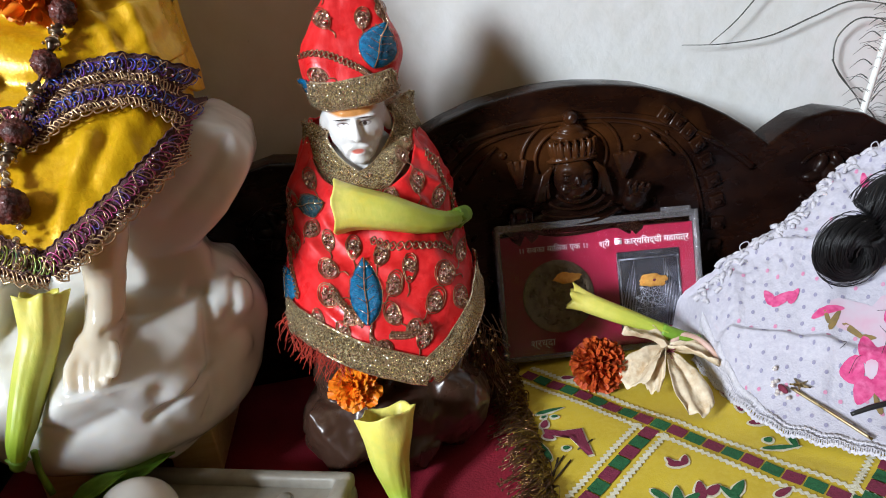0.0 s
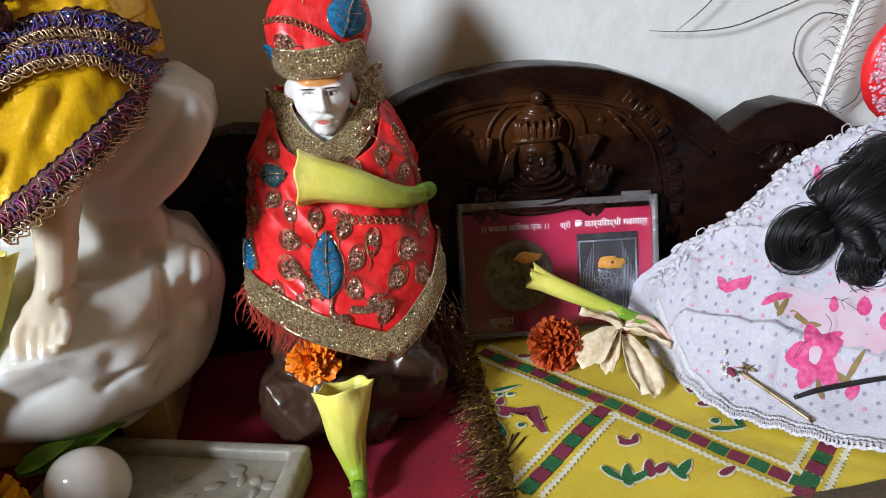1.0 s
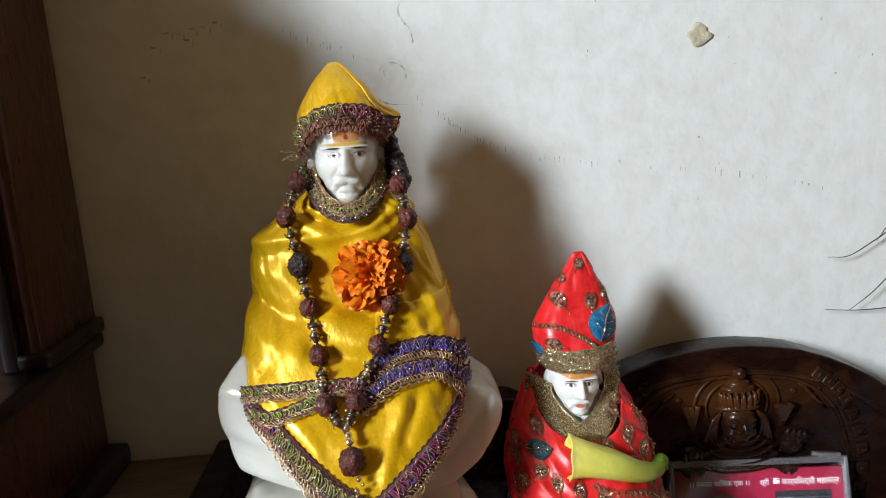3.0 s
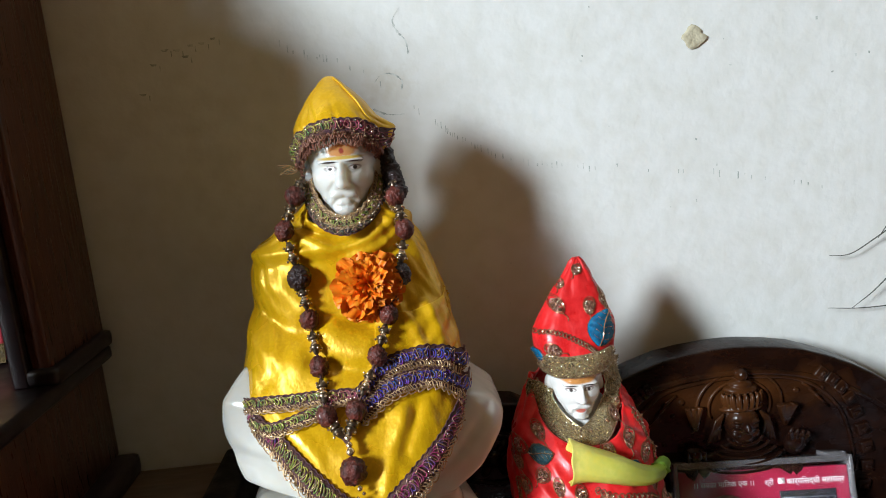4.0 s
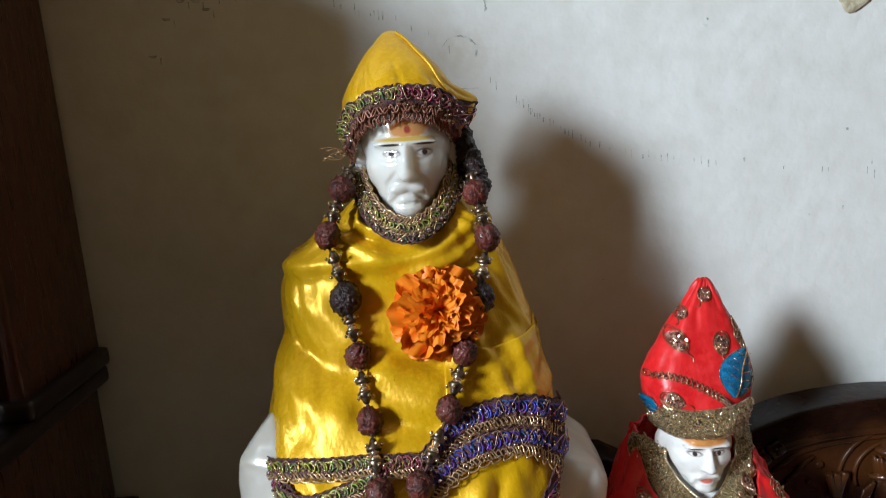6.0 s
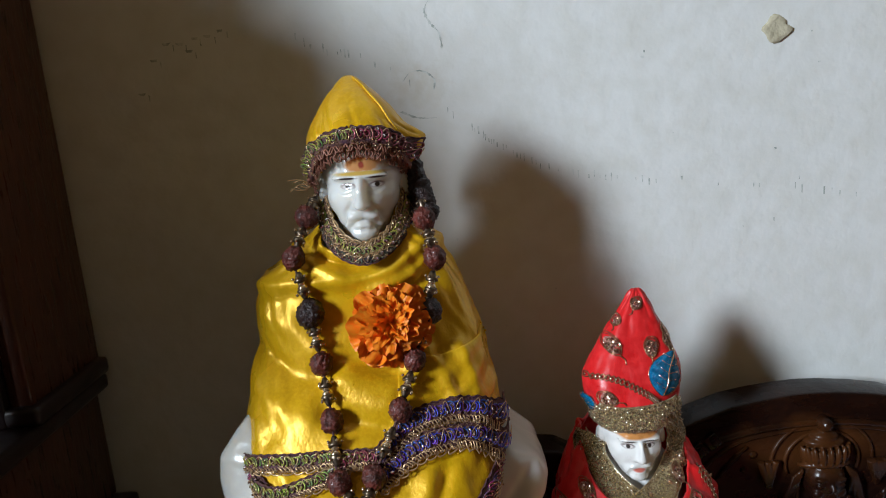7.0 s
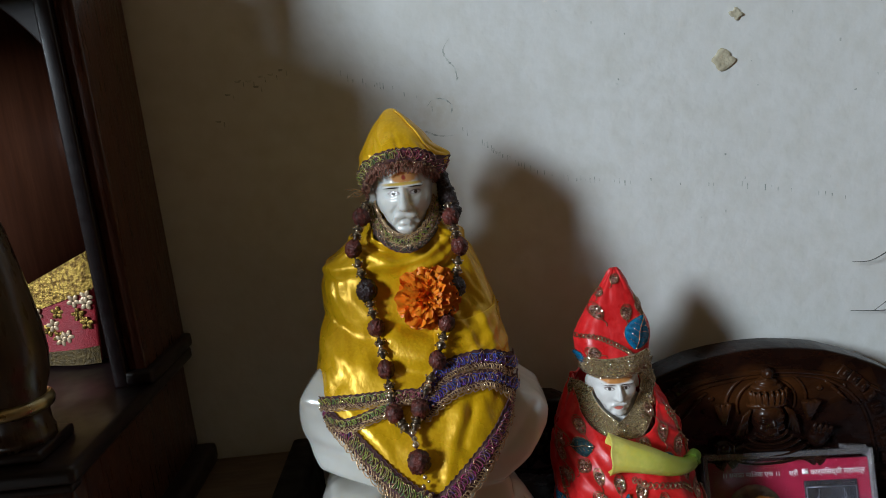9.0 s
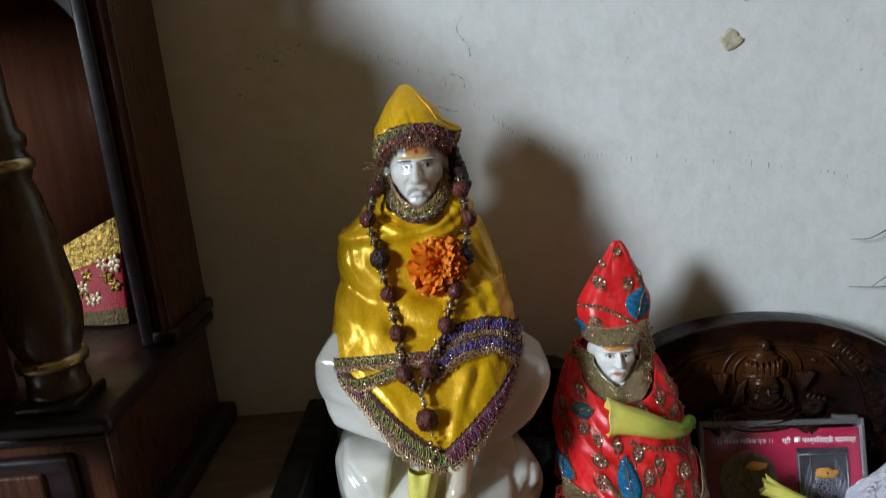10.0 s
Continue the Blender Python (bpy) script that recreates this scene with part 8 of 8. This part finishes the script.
def build_wig():
    random.seed(29)
    wig = thing("black_wig", (0.24, 0.33, SEAT_Z + 0.03), "curly black doll wig lying on the dotted cloth", "wig")

    def lock(path, radius, count, label, twist=1.5, core=True):
        """A rolled lock: strands wound close about a smooth path."""
        pts = smooth_path(path, 44)
        tan = np.gradient(pts, axis=0)
        tan /= np.linalg.norm(tan, axis=1)[:, None] + 1e-12
        bm = bmesh.new()
        if core:
            tube(bm, pts, [radius * 0.4, radius * 0.86, radius * 0.9, radius * 0.8, radius * 0.35], 10, n=30)
        for k in range(count):
            a0, q = random.uniform(0, 6.28), radius * random.choice((0.9, 0.97, 1.02, 1.06, random.uniform(1.0, 1.22), random.uniform(1.0, 1.5)))
            tw = twist * random.uniform(0.6, 1.2)
            line = []
            for i in range(0, 44, 2):
                u = i / 43
                side = np.cross(tan[i], (0, 1, 0.2))
                side /= np.linalg.norm(side) + 1e-12
                up = np.cross(side, tan[i])
                r = q * (0.45 + 0.55 * math.sin(math.pi * min(1, 0.12 + u * 0.85)) ** 0.6)
                line.append(pts[i] + (side * math.cos(a0 + tw * u * 3) + up * math.sin(a0 + tw * u * 3)) * r)
            tube(bm, line, random.uniform(0.00012, 0.00022), 3, n=30)
        bmesh.ops.translate(bm, vec=(-0.002, 0.003, 0.009), verts=bm.verts)
        tagged(part("lock", bm, M["hair"], wig, label), kind="stuff")

    def ring(cx, cy, cz, r, a0, a1, lean, n=9):
        return [(cx + r * math.cos(a), cy - lean * math.sin(a), cz + r * math.sin(a)) for a in np.linspace(a0, a1, n)]

    # the tight round curl, then looser ones, and the swept-back crown
    lock(ring(0.2170, 0.3250, 0.1640, 0.0090, 1.1, 7.0, 0.002), 0.0062, 190, "tight round curl")
    lock([(0.2240, 0.330, 0.1760), (0.2330, 0.328, 0.1835), (0.2450, 0.327, 0.1850), (0.2560, 0.326, 0.1800), (0.2660, 0.325, 0.1700)], 0.0075, 190, "swept-back lock")
    lock([(0.2290, 0.330, 0.1690), (0.2400, 0.322, 0.1760), (0.2540, 0.319, 0.1730), (0.2640, 0.318, 0.1600), (0.2620, 0.316, 0.1480)], 0.0080, 190, "loose curl")
    lock(ring(0.2460, 0.3140, 0.1560, 0.0095, 2.6, 7.6, 0.003), 0.0068, 190, "loose curl")
    lock(ring(0.2760, 0.3160, 0.1640, 0.0140, 1.0, 6.0, 0.003), 0.0085, 190, "loose curl")
    lock(ring(0.2610, 0.3150, 0.1560, 0.0100, 0.5, 5.6, 0.003), 0.0066, 190, "loose curl")
    lock([(0.2320, 0.326, 0.1720), (0.2380, 0.320, 0.1640), (0.2360, 0.315, 0.1540), (0.2300, 0.313, 0.1480)], 0.0050, 150, "loose curl")
    lock([(0.2500, 0.324, 0.1780), (0.2640, 0.320, 0.1800), (0.2780, 0.318, 0.1760), (0.2900, 0.316, 0.1660)], 0.0070, 170, "swept-back lock")
    lock([(0.2400, 0.334, 0.1880), (0.2600, 0.333, 0.1930), (0.2850, 0.330, 0.1880), (0.3050, 0.328, 0.1780)], 0.0090, 170, "swept-back lock")
    lock([(0.2560, 0.326, 0.1650), (0.2800, 0.322, 0.1780), (0.3050, 0.320, 0.1700), (0.3150, 0.318, 0.1500)], 0.0110, 170, "swept-back lock")
    bm = bmesh.new()
    for k in range(22):
        p = Vector((random.uniform(0.200, 0.275), random.uniform(0.300, 0.330), 0))
        p.z = heap_z(p.x, p.y) + random.uniform(0.006, 0.016)
        d = Vector((random.uniform(-0.012, 0.012), random.uniform(-0.012, 0.0), random.uniform(-0.010, 0.002)))
        q = p + d
        q.z = max(q.z, heap_z(q.x, q.y) + 0.0012)
        tube(bm, [p, p + d * 0.5 + Vector((random.uniform(-0.003, 0.003), 0, random.uniform(0.000, 0.004))), q], 0.00013, 3, n=10)
    tagged(part("stray_hair", bm, M["hair"], wig, "stray fibres"), kind="stuff")


build_wig()


def build_pin():
    pin = thing("hair_pin", (0.180, 0.300, CLOTH_Z), "gold hairpin with clear stones and a red bead", "hairpin")
    at = lambda x, y, u=0.002: Vector((x, y, heap_z(x, y) + u))  # noqa: E731
    bm = bmesh.new()
    tube(bm, [at(0.1821, 0.3109, 0.004), at(0.1886, 0.2985, 0.004), at(0.1969, 0.2824, 0.004)], 0.00065, 6, n=14)
    part("stick", bm, M["brass"], pin, "thin brass stick")
    random.seed(3)
    for k in range(9):
        bm = bmesh.new()
        c = at(0.1787 + 0.0016 * math.cos(k * 0.7), 0.3198 - 0.0012 * k + 0.0012 * math.sin(k * 2.2), 0.0030)
        ball(bm, c, 0.0009, sub=2)
        part("stone", bm, M["crystal"], pin, "small clear stone")
    bm = bmesh.new()
    ball(bm, at(0.1799, 0.3128, 0.0030), (0.0013, 0.0030, 0.0013), sub=3)
    part("bead", bm, M["print_maroon"], pin, "dark red drop bead")
    bm = bmesh.new()
    c = at(0.1851, 0.3098, 0.0042)
    for k in range(5):
        a = k * 1.257 + 0.3
        tube(bm, [c, c + Vector((0.0042 * math.cos(a), 0.0042 * math.sin(a), 0.0004))], [0.0009, 0.0002], 5)
    ball(bm, c, 0.0011, sub=2)
    part("star", bm, M["brass"], pin, "brass star")
    bm = bmesh.new()
    tube(bm, [at(0.1959, 0.2935, 0.0035), at(0.2043, 0.2921, 0.0040), at(0.2141, 0.2903, 0.0040), at(0.2290, 0.2854, 0.0040), at(0.2536, 0.2769, 0.0035)], [0.0008, 0.0011, 0.0011, 0.0010, 0.0010], 8, n=30)
    solid("string", bm, M["hair"], "short black string lying on the dotted cloth", "string")


M["crystal"] = material("clear_stone", (0.95, 0.90, 0.88), 0.08, 0.6, spec=0.9)
build_pin()


def build_feather():
    fe = thing("peacock_feather", (0.262, 0.424, 0.14), "stripped peacock feather with a white quill and loose dark barbs", "feather")
    bm = bmesh.new()
    y = 0.4255
    q1 = Vector((0.3182, 0.4197, 0.3434))
    mid = Vector((0.2791, 0.4134, 0.2083))
    tube(bm, [(0.2603, 0.4004, 0.1388), (0.2690, 0.4081, 0.1697), mid, (0.3008, 0.4178, 0.2855), q1], [0.0020, 0.0019, 0.0017, 0.0014, 0.0010], 10, n=40)
    part("quill", bm, M["quill"], fe, "smooth white quill")
    loose = [[(0.193, 0.277), (0.206, 0.277), (0.221, 0.285), (0.236, 0.294), (0.26, 0.304), (0.27, 0.31)],
             [(0.222, 0.285), (0.229, 0.294), (0.239, 0.301), (0.256, 0.307)],
             [(0.207, 0.244), (0.222, 0.255), (0.239, 0.273), (0.253, 0.289), (0.276, 0.303)],
             [(0.193, 0.245), (0.215, 0.243), (0.24, 0.244), (0.264, 0.251), (0.284, 0.256), (0.309, 0.251)],
             [(0.276, 0.303), (0.292, 0.295), (0.305, 0.282), (0.312, 0.26)],
             [(0.292, 0.304), (0.308, 0.292), (0.316, 0.274)],
             [(0.301, 0.303), (0.312, 0.298), (0.321, 0.291)],
             [(0.296, 0.195), (0.293, 0.204), (0.279, 0.222), (0.276, 0.23), (0.278, 0.24), (0.289, 0.247), (0.307, 0.244)],
             [(0.292, 0.206), (0.281, 0.218), (0.275, 0.228)],
             [(0.293, 0.204), (0.303, 0.195), (0.309, 0.184)],
             [(0.309, 0.193), (0.319, 0.199), (0.322, 0.208)]]
    for k, pts in enumerate(loose):
        bm = bmesh.new()
        tube(bm, [(x, 0.4378 - 0.0007 * (k % 3), z) for x, z in pts], [0.00016, 0.00032, 0.00042, 0.00042, 0.00034], 6, n=80)
        part("barb", bm, M["barb"], fe, "long dark barb")
    random.seed(37)
    # a comb of curved bristles on either side of the quill
    for k in range(22):
        u = 0.30 + 0.034 * (k % 14)
        s = 1 if k < 14 else -1
        if s < 0:
            u = 0.34 + 0.05 * (k - 14)
        c = Vector((0.2690, 0.4095, 0.1697)).lerp(Vector((0.3056, 0.4187, 0.3000)), u)
        ln = random.uniform(0.013, 0.020) if s > 0 else random.uniform(0.006, 0.010)
        away = 0.002 if s > 0 else 0.004
        bm = bmesh.new()
        tube(bm, [c + Vector((s * away, 0.001, 0.0)), c + Vector((s * (away + ln * 0.4), 0.003, ln * 0.30)), c + Vector((s * (away + ln), 0.004, ln * (0.42 if s > 0 else -0.1)))], [0.00030, 0.00024, 0.00010], 4, n=12)
        part("barb", bm, M["barb"], fe, "short dark bristle")
    bm = bmesh.new()
    for k in range(120):
        u = random.random()
        c = Vector((0.2690, 0.4095, 0.1697)).lerp(Vector((0.3056, 0.4187, 0.3000)), u)
        s = -1 if random.random() < 0.5 else 1
        ln = random.uniform(0.004, 0.013) if u > 0.25 else random.uniform(0.006, 0.016)
        d = Vector((s * ln, random.uniform(-0.002, 0.004), ln * random.uniform(0.1, 0.7)))
        tube(bm, [c, c + d * 0.5 + Vector((0, 0, ln * 0.15)), c + d - Vector((0, 0, ln * 0.15))], 0.00013, 3, n=7)
    tagged(part("down", bm, M["barb_grey"], fe, "fine grey down"), kind="stuff")


M["barb_grey"] = material("grey_down", (0.16, 0.16, 0.15), 0.7, second=(0.09, 0.09, 0.09), scale=300)
build_feather()


def build_ornament():
    orn = thing("sequinned_ornament", (0.325, 0.402, 0.19), "round pink sequinned headdress ornament with a red rim", "ornament")
    c = Vector((0.3260, 0.4050, 0.2230))
    bm = bmesh.new()
    ball(bm, c, (0.0335, 0.010, 0.0320))
    part("pad", bm, M["satin_red"], orn, "red satin pad")
    random.seed(41)
    bm = bmesh.new()
    for k in range(1700):
        a, q = random.uniform(0, 6.28), math.sqrt(random.random()) * 0.97
        p = c + Vector((0.0320 * q * math.cos(a), -0.010 * math.sqrt(max(0, 1 - q * q)) - 0.0006, 0.0305 * q * math.sin(a)))
        ball(bm, p, (0.0014, 0.0005, 0.0014), (random.uniform(-35, 35), random.uniform(-35, 35), 0), 1)
    tagged(part("sequin_field", bm, M["glitter"], orn, "pink and silver sequins"), kind="stuff")


build_ornament()


# ---- before the marble statue: dish, round stone, flowers, blocks ----
M["alabaster"] = material("worn_alabaster", (0.42, 0.40, 0.35), 0.45, second=(0.34, 0.315, 0.27), scale=40, fine=(0.27, 0.25, 0.21), fine_scale=150, rough_vary=0.1, sss=0.15, sss_radius=0.004, bump=0.25, bump_scale=220)


def build_front_left():
    R = pose(-0.0495, 0.2900, SEAT_Z + 0.0030, 0, 0, -17)
    dish = thing("marble_dish", (-0.0495, 0.29, SEAT_Z + 0.003), "white marble dish with worn relief on the red cloth", "dish")
    bm = bmesh.new()
    box(bm, (-0.047, -0.034, 0), (0.047, 0.034, 0.0100), 0.0035, R, 3)
    part("slab", bm, M["alabaster"], dish, "white marble slab")
    bm = bmesh.new()
    for lo, hi in (((-0.047, 0.0285, 0.0085), (0.047, 0.034, 0.0150)), ((0.0400, -0.034, 0.0085), (0.047, 0.0290, 0.0150)), ((-0.047, -0.034, 0.0085), (-0.0400, 0.0290, 0.0150))):
        box(bm, lo, hi, 0.0022, R, 3)
    ob = part("rim", bm, M["alabaster"], dish, "raised rounded rim")
    modify(ob, "REMESH", "fuse", voxel=0.0010)
    modify(ob, "SMOOTH", "soften", iterations=4)
    bm = bmesh.new()
    random.seed(43)
    for k in range(26):
        c = R @ Vector((random.uniform(-0.005, 0.037), random.uniform(-0.024, 0.025), 0.0100))
        ball(bm, c, (random.uniform(0.002, 0.0045), random.uniform(0.0015, 0.003), 0.0011), (0, 0, random.choice((0, 90, -13, 77))), 2)
    ob = part("relief", bm, M["alabaster"], dish, "worn low relief")
    modify(ob, "REMESH", "fuse", voxel=0.0008)
    modify(ob, "SMOOTH", "soften", iterations=3)
    bm = bmesh.new()
    ball(bm, (-0.0690, 0.2950, 0.1305), (0.0138, 0.0115, 0.0140), sub=4)
    for v in bm.verts:
        v.co += v.co.normalized() * 0.0006 * nz(v.co.x * 60, v.co.y * 60, v.co.z * 60)
    solid("round_stone", bm, M["marble"], "smooth round white stone on the marble dish", "stone")
    pompon((-0.0985, 0.2850, 0.1310), (0.1, -0.6, 0.8), 0.0150, M["petal_gold"], "golden yellow marigold beside the dish", seed=9)
    lf = thing("leaf_sprig", (-0.075, 0.308, 0.125), "fresh green leaf bud lying on the dish", "leaf")
    for (p0, p1), w, seed in ((((-0.0940, 0.3030, 0.1330), (-0.0610, 0.3200, 0.1360)), 0.0105, 1), (((-0.0925, 0.3020, 0.1345), (-0.0740, 0.3090, 0.1395)), 0.0070, 2)):
        a, b = Vector(p0), Vector(p1)
        y = (b - a).normalized()
        z = (Vector((0.1, -0.55, 0.8)) - y * Vector((0.1, -0.55, 0.8)).dot(y)).normalized()
        m = Matrix.Translation(a) @ Matrix((y.cross(z), y, z)).transposed().to_4x4()
        bm = bmesh.new()
        ln = (b - a).length
        rows = []
        for j in range(15):
            v = j / 14
            ww = w * (math.sin(math.pi * (0.06 + 0.94 * v) ** 0.8) if v < 1 else 0.02)
            rows.append([bm.verts.new(m @ Vector((k / 4 * ww / 2, v * ln, 0.0022 * abs(k / 4) * (1 - v * 0.4) + 0.002 * math.sin(v * 3) + 0.0003 * math.sin(k * 2 + j)))) for k in range(-4, 5)])
        for r0, r1 in zip(rows, rows[1:]):
            for k in range(8):
                bm.faces.new((r0[k], r0[k + 1], r1[k + 1], r1[k]))
        ob = part("leaf", bm, M["leaf"], lf)
        modify(ob, "SOLIDIFY", "thickness", thickness=0.0004)
    bm = bmesh.new()
    tube(bm, [(-0.0985, 0.3020, 0.1590), (-0.0995, 0.3025, 0.1500), (-0.0985, 0.3030, 0.1400)], 0.0013, 6, n=8)
    part("stalk", bm, M["green_stem"], lf, "thin green stalk")
    for x in (-0.0720, -0.1250):
        bm = bmesh.new()
        box(bm, (x, 0.3420, SEAT_Z + 0.0022), (x + 0.0195, 0.392, 0.1300), 0.0010)
        solid("wooden_block", bm, M["pale_wood"], "pale pine block wedged under the marble rock", "block", "blocks under the statue")
    # a dark tinsel tassel beside the figurine's rock
    ts = thing("tassel", (0.066, 0.352, SEAT_Z + 0.002), "dark tassel with small mirror sequins by the rock", "tassel")
    random.seed(47)
    bm = bmesh.new()
    for k in range(140):
        p = Vector((random.gauss(0.066, 0.004), random.gauss(0.362, 0.006), random.uniform(0.112, 0.150)))
        d = Vector((random.gauss(0, 0.004), random.gauss(-0.003, 0.004), random.uniform(-0.018, -0.006)))
        q = p + d
        q.z = max(q.z, SEAT_Z + 0.004)
        tube(bm, [p, (p + q) / 2 + Vector((random.gauss(0, 0.001), random.gauss(0, 0.001), 0)), q], 0.00030, 3, n=5)
    tagged(part("threads", bm, M["fringe_dark"], ts, "dark copper threads"), kind="stuff")
    bm = bmesh.new()
    for k in range(26):
        ball(bm, (random.gauss(0.065, 0.005), random.gauss(0.352, 0.004), random.uniform(0.113, 0.150)), (0.0008, 0.0003, 0.0009), (random.uniform(-40, 40), random.uniform(-40, 40), 0), 1)
    tagged(part("mirror_sequins", bm, M["tinsel"], ts), kind="stuff")


build_front_left()
